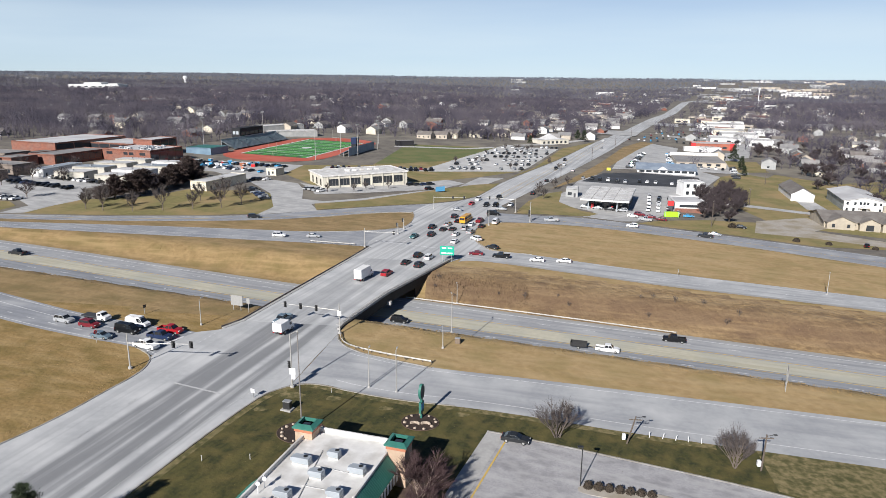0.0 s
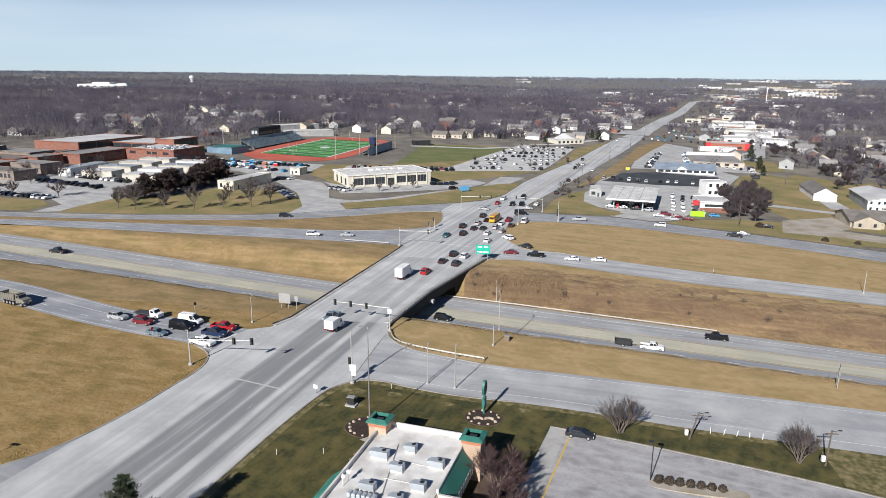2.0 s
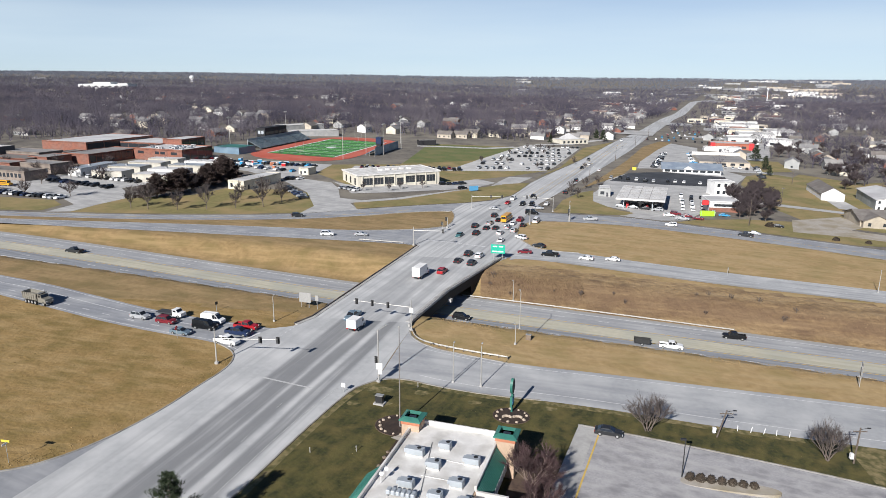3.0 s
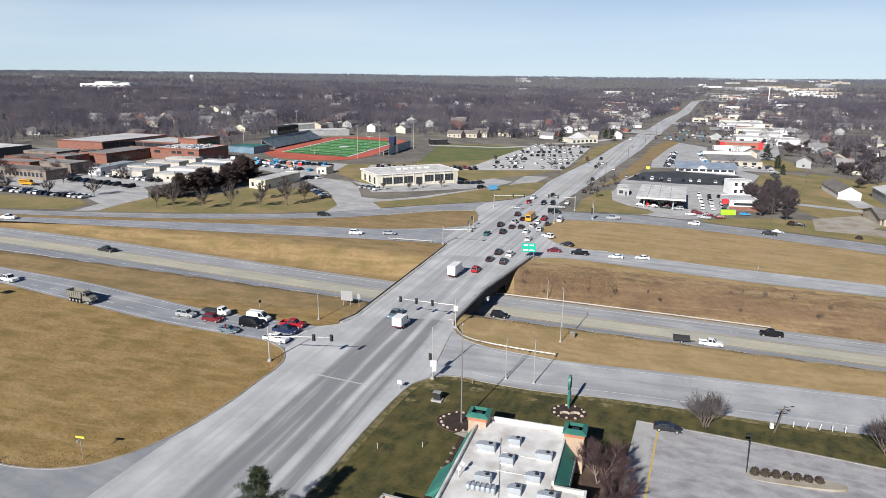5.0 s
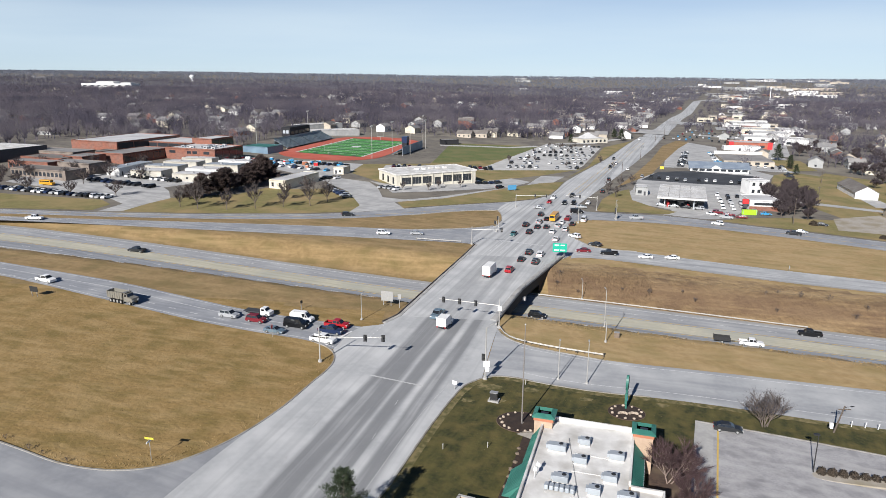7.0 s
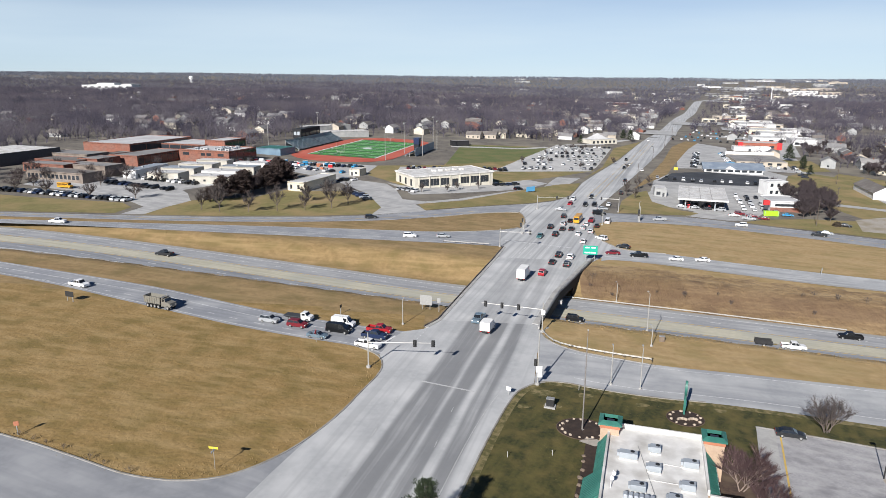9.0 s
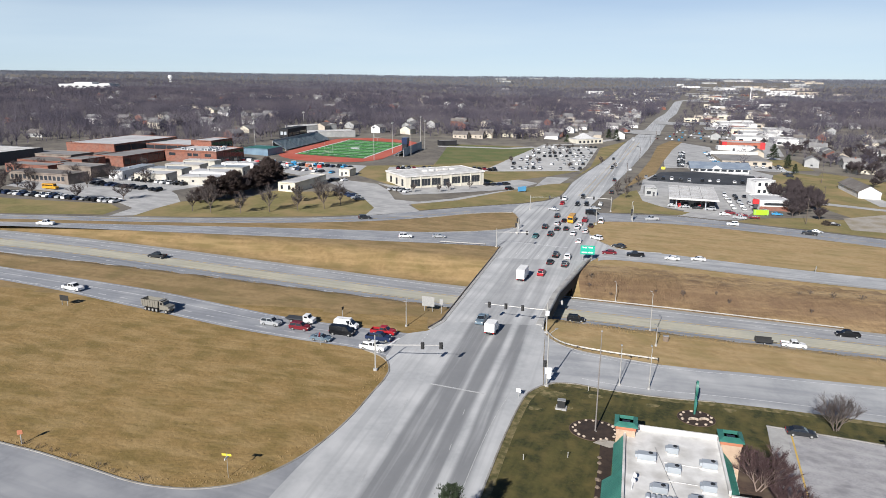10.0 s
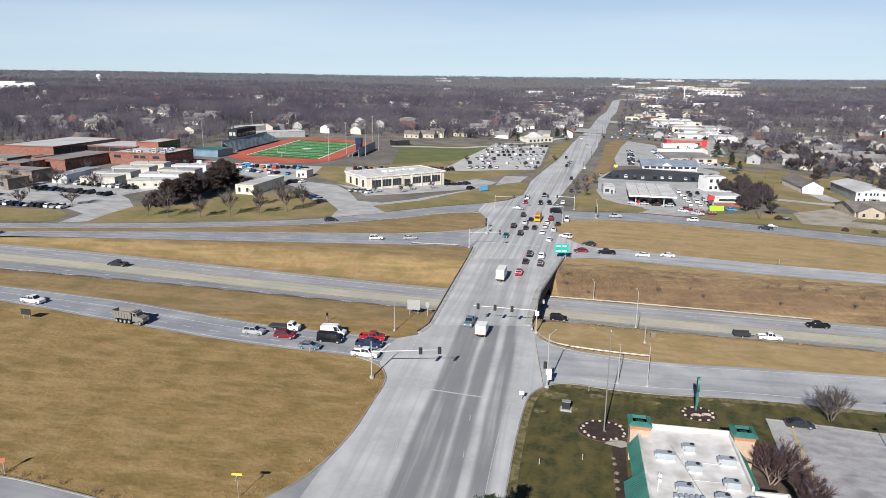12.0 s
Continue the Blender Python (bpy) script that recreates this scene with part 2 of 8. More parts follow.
M["old_steel"] = surf("old_steel", (0.22, 0.20, 0.185), (0.16, 0.145, 0.135), 0.6, 0.6)
M["wood_pole"] = surf("wood_pole", (0.125, 0.098, 0.078), (0.085, 0.068, 0.056), 0.4, 0.9)
M["black_metal"] = surf("black_metal", (0.02, 0.02, 0.021), (0.03, 0.03, 0.03), 0.3, 0.5)
M["sign_white"] = surf("sign_white", (0.78, 0.78, 0.78), (0.70, 0.70, 0.71), 0.6, 0.5)
M["sign_green"] = surf("sign_green", (0.01, 0.38, 0.26), (0.012, 0.33, 0.22), 0.8, 0.45)
M["sign_blue"] = surf("sign_blue", (0.10, 0.33, 0.56), (0.08, 0.28, 0.50), 0.8, 0.5)
M["sign_red"] = surf("sign_red", (0.62, 0.03, 0.03), (0.52, 0.025, 0.03), 0.8, 0.5)
M["sign_yellow"] = surf("sign_yellow", (0.62, 0.52, 0.05), (0.52, 0.43, 0.05), 0.8, 0.5)
M["roof_white"] = surf("roof_white", (0.72, 0.705, 0.68), (0.61, 0.595, 0.57), 1.4, 0.7, (0.45, 0.43, 0.40), 3.4, 0.005)
M["roof_pale"] = surf("roof_pale", (0.58, 0.57, 0.56), (0.50, 0.50, 0.50), 2.5, 0.8, (0.42, 0.41, 0.41), 12, 0.01)
M["roof_grey"] = surf("roof_grey", (0.30, 0.285, 0.27), (0.24, 0.23, 0.225), 2.5, 0.85, (0.20, 0.19, 0.185), 12, 0.01)
M["shingle"] = surf("shingle", (0.17, 0.15, 0.135), (0.13, 0.115, 0.105), 0.8, 0.9, (0.20, 0.185, 0.17), 4, 0.02)
M["shingle_grey"] = surf("shingle_grey", (0.22, 0.215, 0.215), (0.17, 0.168, 0.17), 0.8, 0.9, (0.26, 0.25, 0.24), 4, 0.02)
M["metal_green"] = surf("metal_green", (0.034, 0.150, 0.118), (0.026, 0.118, 0.094), 1.0, 0.5, (0.050, 0.185, 0.145), 3)
M["metal_blue"] = surf("metal_blue", (0.13, 0.20, 0.27), (0.11, 0.165, 0.23), 2.0, 0.45, (0.17, 0.25, 0.32), 6)
M["slate_blue"] = surf("slate_blue", (0.205, 0.245, 0.30), (0.165, 0.20, 0.255), 2.0, 0.5, (0.26, 0.30, 0.35), 6)
M["seat_metal"] = surf("seat_metal", (0.24, 0.30, 0.325), (0.19, 0.245, 0.27), 1.5, 0.5, (0.30, 0.345, 0.36), 6)
M["black_wall"] = surf("black_wall", (0.010, 0.010, 0.013), (0.016, 0.016, 0.019), 1.2, 0.8)
M["metal_grey"] = surf("metal_grey", (0.42, 0.45, 0.48), (0.36, 0.39, 0.42), 2.0, 0.45, (0.30, 0.33, 0.35), 6, metal=0.2)
M["brick"] = surf("brick", (0.275, 0.108, 0.070), (0.205, 0.082, 0.056), 0.7, 0.9, (0.22, 0.115, 0.088), 5, 0.01, streak=(radians(-17), 0.5, 5, (0.12, 0.06, 0.048), 0.5))
M["brick_front"] = surf("brick_front", (0.40, 0.125, 0.075), (0.33, 0.105, 0.066), 0.8, 0.85, (0.28, 0.11, 0.08), 5)
M["tan_brick"] = surf("tan_brick", (0.46, 0.34, 0.245), (0.39, 0.28, 0.20), 0.5, 0.9, None, 6, 0.01)
M["cream"] = surf("cream", (0.68, 0.62, 0.50), (0.60, 0.55, 0.44), 0.9, 0.8, (0.55, 0.50, 0.40), 4, 0.005)
M["white_wall"] = surf("white_wall", (0.76, 0.755, 0.74), (0.68, 0.675, 0.665), 1.2, 0.8, (0.62, 0.61, 0.60), 5)
M["pale_stone"] = surf("pale_stone", (0.62, 0.58, 0.49), (0.55, 0.515, 0.43), 1.2, 0.8, (0.50, 0.47, 0.40), 5)
M["grey_wall"] = surf("grey_wall", (0.33, 0.335, 0.33), (0.28, 0.285, 0.285), 1.2, 0.8, (0.40, 0.395, 0.385), 5)
M["tan_wall"] = surf("tan_wall", (0.48, 0.42, 0.34), (0.42, 0.365, 0.30), 1.2, 0.8, (0.38, 0.33, 0.27), 5)
M["dark_wall"] = surf("dark_wall", (0.045, 0.047, 0.055), (0.06, 0.06, 0.068), 1.2, 0.7)
M["orange_trim"] = surf("orange_trim", (0.45, 0.17, 0.09), (0.38, 0.145, 0.08), 0.6, 0.7)
M["window"] = glass_like("window", (0.028, 0.032, 0.038))
M["car_glass"] = glass_like("car_glass", (0.014, 0.016, 0.019), 0.05)
M["tyre"] = surf("tyre", (0.018, 0.018, 0.019), (0.026, 0.026, 0.026), 0.2, 0.85)
M["lamp_clear"] = surf("lamp_clear", (0.75, 0.75, 0.72), (0.6, 0.6, 0.6), 0.2, 0.2)
M["lamp_red"] = surf("lamp_red", (0.45, 0.012, 0.012), (0.35, 0.01, 0.01), 0.2, 0.25)
M["track_red"] = surf("track_red", (0.46, 0.095, 0.055), (0.40, 0.08, 0.048), 2.0, 0.85, (0.50, 0.13, 0.085), 14)
M["turf_dark"] = surf("turf_dark", (0.038, 0.165, 0.034), (0.03, 0.14, 0.03), 2.0, 0.9)
M["turf"] = surf("turf", (0.075, 0.285, 0.055), (0.06, 0.24, 0.046), 2.0, 0.9, (0.085, 0.31, 0.065), 14)
M["mulch"] = surf("mulch", (0.034, 0.021, 0.016), (0.022, 0.014, 0.011), 0.4, 0.95, (0.05, 0.032, 0.023), 1.5, 0.05)
M["stone"] = surf("stone", (0.40, 0.33, 0.26), (0.30, 0.24, 0.19), 0.4, 0.9, None, 6, 0.02, isle=0.2)
M["boulder"] = surf("boulder", (0.20, 0.155, 0.115), (0.14, 0.105, 0.08), 0.5, 0.9, None, 6, 0.03)
M["bark"] = surf("bark", (0.145, 0.115, 0.095), (0.10, 0.08, 0.068), 0.4, 0.95)
M["twig"] = surf("twig", (0.085, 0.070, 0.066), (0.058, 0.048, 0.047), 1.0, 0.95)
M["red_twig"] = surf("red_twig", (0.082, 0.047, 0.047), (0.055, 0.031, 0.033), 1.0, 0.95)
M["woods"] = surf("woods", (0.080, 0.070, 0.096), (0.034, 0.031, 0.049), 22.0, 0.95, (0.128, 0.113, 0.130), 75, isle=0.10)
# distance haze is put into the bluish tint of these two woods colours
M["hazy_mid_woods"] = surf("hazy_mid_woods", (0.100, 0.094, 0.122), (0.052, 0.050, 0.070), 40.0, 0.95, (0.140, 0.134, 0.158), 140, isle=0.08)
M["hazy_far_woods"] = surf("hazy_far_woods", (0.150, 0.160, 0.195), (0.105, 0.113, 0.140), 60.0, 0.95, (0.145, 0.146, 0.162), 200, isle=0.05)
M["needle"] = surf("needle", (0.032, 0.048, 0.02), (0.022, 0.033, 0.015), 0.8, 0.9, isle=0.35)
M["needle_brown"] = surf("needle_brown", (0.070, 0.046, 0.040), (0.034, 0.024, 0.022), 2.0, 0.9, isle=0.3)
M["shrub_dark"] = surf("shrub_dark", (0.055, 0.04, 0.028), (0.035, 0.028, 0.02), 0.6, 0.95, isle=0.3)
M["tall_grass"] = surf("tall_grass", (0.31, 0.215, 0.10), (0.22, 0.15, 0.068), 5.0, 0.95, isle=0.18)
M["weeds"] = surf("weeds", (0.215, 0.145, 0.078), (0.145, 0.097, 0.057), 4.0, 0.95, isle=0.15)
M["worn_paint"] = surf("worn_paint", (0.56, 0.56, 0.55), (0.37, 0.37, 0.37), 0.5, 0.8)
M["kerb_stone"] = surf("kerb_stone", (0.34, 0.325, 0.30), (0.25, 0.238, 0.22), 0.5, 0.9, (0.20, 0.175, 0.14), 3, 0.01)
M["portable_wall"] = surf("portable_wall", (0.52, 0.49, 0.42), (0.45, 0.425, 0.365), 1.0, 0.85, (0.40, 0.375, 0.33), 4)
M["dark_twig"] = surf("dark_twig", (0.066, 0.050, 0.053), (0.042, 0.032, 0.036), 1.0, 0.95)
M["clinic_wall"] = surf("clinic_wall", (0.44, 0.385, 0.30), (0.37, 0.32, 0.25), 0.8, 0.85, (0.33, 0.29, 0.235), 3)
M["side_asphalt"] = surf("side_asphalt", (0.275, 0.280, 0.293), (0.23, 0.235, 0.248), 0.9, 0.85, (0.33, 0.333, 0.342), 7, 0.01, streak=(radians(-20), 2.0, 30, (0.21, 0.216, 0.232), 0.6))
M["school_stone"] = surf("school_stone", (0.26, 0.215, 0.18), (0.20, 0.165, 0.14), 0.8, 0.9, (0.16, 0.13, 0.11), 4)
M["shop_white"] = surf("shop_white", (0.70, 0.69, 0.67), (0.60, 0.59, 0.575), 1.0, 0.7, (0.48, 0.465, 0.45), 4)
M["deck_asphalt"] = surf("deck_asphalt", (0.465, 0.466, 0.464), (0.405, 0.408, 0.408), 0.9, 0.85, (0.55, 0.547, 0.54), 9, 0.01, streak=(radians(74), 1.0, 50, (0.31, 0.313, 0.316), 0.5), bands=(-61.2, 98.0, radians(76.5), ((-4.1, 1.9), (-7.7, -4.9), (-12.2, -9.2)), 1.0, (0.21, 0.213, 0.218), 0.42))
M["green_lawn"] = surf("green_lawn", (0.125, 0.15, 0.042), (0.088, 0.108, 0.03), 1.5, 0.95, (0.16, 0.15, 0.055), 12, 0.08)

# ---- lie of the land ----
def plane_z(x, y):
    """The gentle slope on which the district stands."""
    return -0.032 * (np.clip(x, -330, 330) + 50) + 0.006 * (np.clip(y, 0, 700) - 150)


def highway_y(x):
    return 172.8 - 0.226 * x - 0.0003 * np.minimum(np.maximum(x, -420) + 60, 0) ** 2


def highway_depth(x):
    s = np.clip((x + 215) / 165, 0, 1)
    return 1.8 + 3.7 * s * s * (3 - 2 * s)


HALF = 12.6                  # half the paved width of the highway


def cutting(x, y):
    d = highway_depth(x)
    u = np.abs(y - highway_y(x)) * 0.975
    wide = np.where(y > highway_y(x), np.where(x > -20, 1.9, 2.5), 1.5) * d
    s = np.clip((u - HALF - 1.2) / wide, 0, 1)
    return d * (1 - s * s * (3 - 2 * s))


def land_z(x, y):
    r = np.hypot(x + 30, y)
    s = np.clip((r - 2300) / 2500, 0, 1)
    far = s * s * (3 - 2 * s)
    roll = 2.0 * np.sin(x / 310.0 + 1.3) * np.sin(y / 270.0) * np.clip((r - 900) / 900, 0, 1)
    near = plane_z(x, y) - cutting(x, y) + roll
    return near * (1 - far) + far * (31.0 + 16.0 * np.clip((200 - x) / 1500, 0, 1) + 3.0 * np.sin(x / 520.0 + 0.6) + 1.5 * np.sin(x / 170.0))


def gz(x, y):
    return float(plane_z(x, y))


def line_at(pts, x):
    return np.interp(x, [p[0] for p in pts], [p[1] for p in pts])


NORTH_EDGE = [(-5000, 190), (-420, 222), (-217, 240), (-174, 244), (-132, 251), (-90, 262), (-45, 291), (-12, 301), (8, 292), (50, 287), (88, 271), (121, 254), (300, 165), (5000, -400)]
FIELD_EDGE = [(-150, 98.5), (-124, 90.2), (-118, 88.6), (-112, 86.4), (-106, 84.2), (-101, 82.2), (-96, 81.1), (-91, 80.9), (-87, 81.8), (-84, 83.3), (-81, 86), (-77.5, 90.5), (-74.3, 96.8), (-71.5, 104.5), (-69.4, 113), (-67.6, 119), (-67.0, 124)]
SW_FIELD_S = [(-5000, 98.5)] + FIELD_EDGE[:-3] + [(5000, 107)]


def build_ground():
    xs = np.unique(np.concatenate([np.arange(-300, 190, 2.6), np.arange(-900, -300, 25), np.arange(190, 900, 25), np.linspace(-5200, -900, 60), np.linspace(900, 5200, 60)]))
    ys = np.unique(np.concatenate([np.arange(30, 320, 2.6), np.arange(320, 900, 25), np.linspace(900, 5200, 70), np.arange(-600, 30, 30)]))
    gx, gy = np.meshgrid(xs, ys)
    z = land_z(gx, gy)
    nx, ny = len(xs), len(ys)
    verts = np.stack([gx.ravel(), gy.ravel(), z.ravel()], 1)
    i = (np.arange(ny - 1)[:, None] * nx + np.arange(nx - 1)[None, :]).ravel()
    faces = np.stack([i, i + 1, i + nx + 1, i + nx], 1)
    me = bpy.data.meshes.new("ground")
    me.from_pydata(verts.tolist(), [], faces.tolist())
    c = verts[faces].mean(1)
    cx, cy = c[:, 0], c[:, 1]
    kind = np.zeros(len(faces), int)
    kind[cy > line_at(NORTH_EDGE, cx)] = 1
    kind[(np.abs(cx) > 420)] = 1
    # ground beyond here takes the haze-tinted woods colour
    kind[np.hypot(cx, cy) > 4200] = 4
    hy = highway_y(cx)
    kind[(kind == 0) & (cx > -16) & (cy > hy + 11.5) & (cy < hy + 60)] = 2
    kind[(kind == 0) & (cx < -60) & (cy < hy - 45 + 12 * np.clip((cx + 160) / 100, 0, 1))] = 3
    kind[(kind == 0) & (((cx > -36) & (cy < hy)) | (cx > -13))] = 5
    kind[(kind == 2) & (cy > hy + 36)] = 5
    me.polygons.foreach_set("material_index", kind)
    for k in ("dry_grass", "litter", "brush_grass", "mown_field", "hazy_far_woods", "pale_grass"):
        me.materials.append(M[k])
    me.polygons.foreach_set("use_smooth", [True] * len(faces))
    return tagged(new("ground", me), "winter-dry tan grass and bare earth sloping to a road cutting", "ground", kind="structure")


build_ground()


def sheet(name, pts, material, dz, label, category, smooth=0):
    """A paved or planted surface lying on the slope."""
    if smooth:
        pts = rounded(pts, smooth)
    bm = bmesh.new()
    f = bm.faces.new([bm.verts.new((x, y, gz(x, y) + dz)) for x, y in pts])
    if f.calc_center_median() and f.normal.z < 0:
        f.normal_flip()
    f.normal_update()
    if f.normal.z < 0:
        f.normal_flip()
    bmesh.ops.triangulate(bm, faces=[f])
    ob = part(name, bm, material, None)
    return tagged(ob, label, category, kind="structure")


def rounded(pts, n=2):
    """Corner cutting of a closed outline."""
    for _ in range(n):
        out = []
        for k, a in enumerate(pts):
            b = pts[(k + 1) % len(pts)]
            out += [(a[0] * 0.75 + b[0] * 0.25, a[1] * 0.75 + b[1] * 0.25), (a[0] * 0.25 + b[0] * 0.75, a[1] * 0.25 + b[1] * 0.75)]
        pts = out
    return pts


def eased(pts, n=3):
    """Corner cutting of an open line; the ends stay."""
    for _ in range(n):
        out = [pts[0]]
        for a, b in zip(pts, pts[1:]):
            out += [(a[0] * 0.75 + b[0] * 0.25, a[1] * 0.75 + b[1] * 0.25), (a[0] * 0.25 + b[0] * 0.75, a[1] * 0.25 + b[1] * 0.75)]
        pts = out + [pts[-1]]
    return pts


def ribbon(name, line, offsets, material, dz, parent=None, zfun=None, step=None, dash=None, label="", category=""):
    """A band along a line between two offsets to its left; dash: (painted, gap)."""
    zfun = zfun or gz
    p = np.array(line, float)
    seg = np.hypot(*(p[1:] - p[:-1]).T)
    s = np.r_[0, np.cumsum(seg)]
    step = step or 4.0
    bm = bmesh.new()

    def at(q):
        x, y = np.interp(q, s, p[:, 0]), np.interp(q, s, p[:, 1])
        x2, y2 = np.interp(min(q + 1, s[-1]), s, p[:, 0]), np.interp(min(q + 1, s[-1]), s, p[:, 1])
        x1, y1 = np.interp(max(q - 1, 0), s, p[:, 0]), np.interp(max(q - 1, 0), s, p[:, 1])
        d = np.array((x2 - x1, y2 - y1))
        d /= np.hypot(*d)
        return [(x - d[1] * o, y + d[0] * o) for o in offsets]

    runs = [(0, s[-1])]
    if dash:
        runs = [(q, q + dash[0]) for q in np.arange(0, s[-1] - dash[0], sum(dash))]
    for q0, q1 in runs:
        n = max(1, int(math.ceil((q1 - q0) / step)))
        last = None
        for q in np.linspace(q0, q1, n + 1):
            row = [bm.verts.new((x, y, float(zfun(x, y)) + dz)) for x, y in at(q)]
            if last:
                bm.faces.new((last[0], row[0], row[1], last[1]))
            last = row
    bmesh.ops.recalc_face_normals(bm, faces=bm.faces)
    if bm.faces:
        bm.faces.ensure_lookup_table()
        if bm.faces[0].normal.z < 0:
            bmesh.ops.reverse_faces(bm, faces=bm.faces)
    ob = part(name, bm, material, parent, label)
    if category:
        tagged(ob, label, category, kind="structure")
    return ob


# ---- highway in its cutting ----
def low_z(x, y):
    return float(plane_z(x, y) - highway_depth(x))


HWY = [(x, float(highway_y(x))) for x in np.arange(-600, 600, 12.0)]
hwy = ribbon("highway", HWY, (12.6, -12.6), M["highway_asphalt"], 0.10, zfun=low_z, step=6, label="weathered grey four-lane highway in a shallow cutting", category="highway")
ribbon("median", HWY, (1.9, -4.2), M["median_strip"], 0.13, hwy, low_z, 6, label="paved buff median strip")
ribbon("lane_surface", HWY, (-4.2, -10.6), M["highway_dark"], 0.125, hwy, low_z, 6, label="darker asphalt of the near lanes")
for off in (12.1, -12.1):
    ribbon("shoulder", HWY, (off + 0.5, off - 0.9), M["shoulder"], 0.13, hwy, low_z, 6)
for off in (10.0, 2.6, -4.8, -10.9):
    ribbon("edge_line", HWY, (off + 0.12, off - 0.12), M["white_paint"] if off in (10.0, -10.9) else M["yellow_paint"], 0.15, hwy, low_z, 6)
for off in (6.3, -7.7):
    ribbon("lane_line", HWY, (off + 0.09, off - 0.09), M["white_paint"], 0.15, hwy, low_z, 6, dash=(3.0, 9.0))

# ---- streets and ramps on the slope ----
SW_N = [(-700, 300), (-300, 214), (-210, 187), (-170.3, 176.2), (-150, 170.4), (-131, 164.8), (-111.5, 156.7), (-94.2, 149.9), (-79.2, 146.4), (-64.8, 143.4)]
SW_S = [(-700, 288), (-300, 202), (-200, 175), (-162, 164.3), (-140.7, 155.6), (-121.9, 148.3), (-104.6, 141.5), (-89.6, 137.0), (-82.7, 135.4), (-74.5, 133.6), (-68.6, 129.5)]
SE_N = [(-33.0, 147.0), (-31.6, 142.2), (-27.5, 138.0), (-19.4, 134.8), (-10, 131.8), (9.9, 129.6), (31.7, 126.4), (49.8, 124.0), (110, 115), (320, 84)]
SE_S = [(-36.6, 119.2), (-33.5, 121.2), (-29.5, 120.8), (-26.1, 119.3), (-15.3, 116.6), (-4.5, 115.8), (5.7, 114.3), (15.4, 112.4), (25, 110.3), (40.5, 107.8), (110, 97), (320, 66)]
NW_N = [(-700, 190), (-300, 224), (-210.5, 233.0), (-169, 236.2), (-128, 240.4), (-85.6, 243.3), (-64, 244), (-43, 250), (-31, 258)]
NW_S = [(-700, 184), (-300, 219), (-206.4, 227.2), (-164.5, 227.4), (-123, 227.7), (-82.4, 228), (-50, 228.1), (-40, 227.0)]
ONW_S = [(-700, 196), (-300, 229), (-213.6, 237.2), (-171.4, 240.4), (-130.3, 246.6), (-88.5, 257.7), (-66, 270), (-44.7, 284), (-30, 289)]
ONW_N = [(-700, 203), (-300, 236), (-217.5, 244), (-175, 247.4), (-133, 254.8), (-112, 260), (-90.5, 268), (-68, 284), (-45.2, 298), (-24, 309)]
NE_S = [(-7.5, 214), (-3.8, 216.6), (7.3, 214.8), (30.8, 206.8), (54.3, 199.3), (87.2, 192), (130, 181), (400, 110)]
NE_N = [(-1.5, 240), (1.0, 234), (3.6, 229.7), (17.2, 228.0), (34.6, 221), (60, 213.2), (94.2, 204.6), (140, 193), (400, 124)]
ONE_S = [(-2, 266), (1.8, 274), (10.3, 278.2), (30, 278.5), (49.6, 275.5), (88.7, 260.2), (117, 246.2), (180, 214), (420, 100)]
ONE_N = [(4, 297), (12.7, 294.5), (43, 295), (60, 289), (74.6, 281.8), (95.5, 274), (125.5, 261), (190, 229), (420, 116)]


def road(name, south, north, material, dz, label):
    return sheet(name, eased(south, 2) + eased(north, 2)[::-1], material, dz, label, "road")


def edge_paint(parent, line, inset, material=None, dz=0.115, wide=0.14, dash=None):
    ribbon("edge_line", eased(line, 2), (inset + wide / 2, inset - wide / 2), material or M["white_paint"], dz, parent, dash=dash)


sw = road("ramp_road_1", SW_S, SW_N, M["ramp_blue"], 0.07, "worn grey two-lane ramp with white edge lines")
edge_paint(sw, SW_N, -0.9)
edge_paint(sw, SW_S, 0.9)
ribbon("lane_line", eased(SW_N[:-1], 2), (-4.4, -4.55), M["white_paint"], 0.115, sw)
ribbon("lane_line", eased(SW_N[3:-1], 2), (-7.9, -8.05), M["white_paint"], 0.115, sw, dash=(2.5, 4.5))
se = road("ramp_road_2", SE_S, SE_N, M["ramp_worn"], 0.07, "broad pale grey ramp beside a lawn")
edge_paint(se, SE_N[2:], -1.6)
edge_paint(se, SE_S[2:], 2.9)
nw = road("ramp_road_3", NW_S, NW_N, M["ramp_blue"], 0.07, "grey ramp leading to traffic lights")
edge_paint(nw, NW_N, -0.7)
edge_paint(nw, NW_S, 0.7)
ribbon("lane_line", eased(NW_S[:-1], 2), (4.6, 4.45), M["white_paint"], 0.115, nw)
onw = road("outer_road_1", ONW_S, ONW_N, M["ramp_blue"], 0.085, "grey outer road curving past the school")
edge_paint(onw, ONW_N, -0.5)
edge_paint(onw, ONW_S, 0.5)
ribbon("centre_line", eased(ONW_S[:-1], 2), (4.2, 4.0), M["yellow_paint"], 0.125, onw)
ne = road("ramp_road_4", NE_S, NE_N, M["ramp_asphalt"], 0.07, "grey ramp with pale shoulders")
ribbon("shoulder", eased(NE_S[2:], 2), (1.5, 0.0), M["shoulder"], 0.10, ne)
edge_paint(ne, NE_N[3:], -1.0)
ribbon("lane_line", eased(NE_S[2:], 2), (6.0, 5.85), M["white_paint"], 0.115, ne, dash=(3, 9))
one = road("outer_road_2", ONE_S, ONE_N, M["ramp_blue"], 0.085, "grey outer road past a filling station")
ribbon("shoulder", eased(ONE_S[3:], 2), (1.2, 0.0), M["shoulder"], 0.11, one)
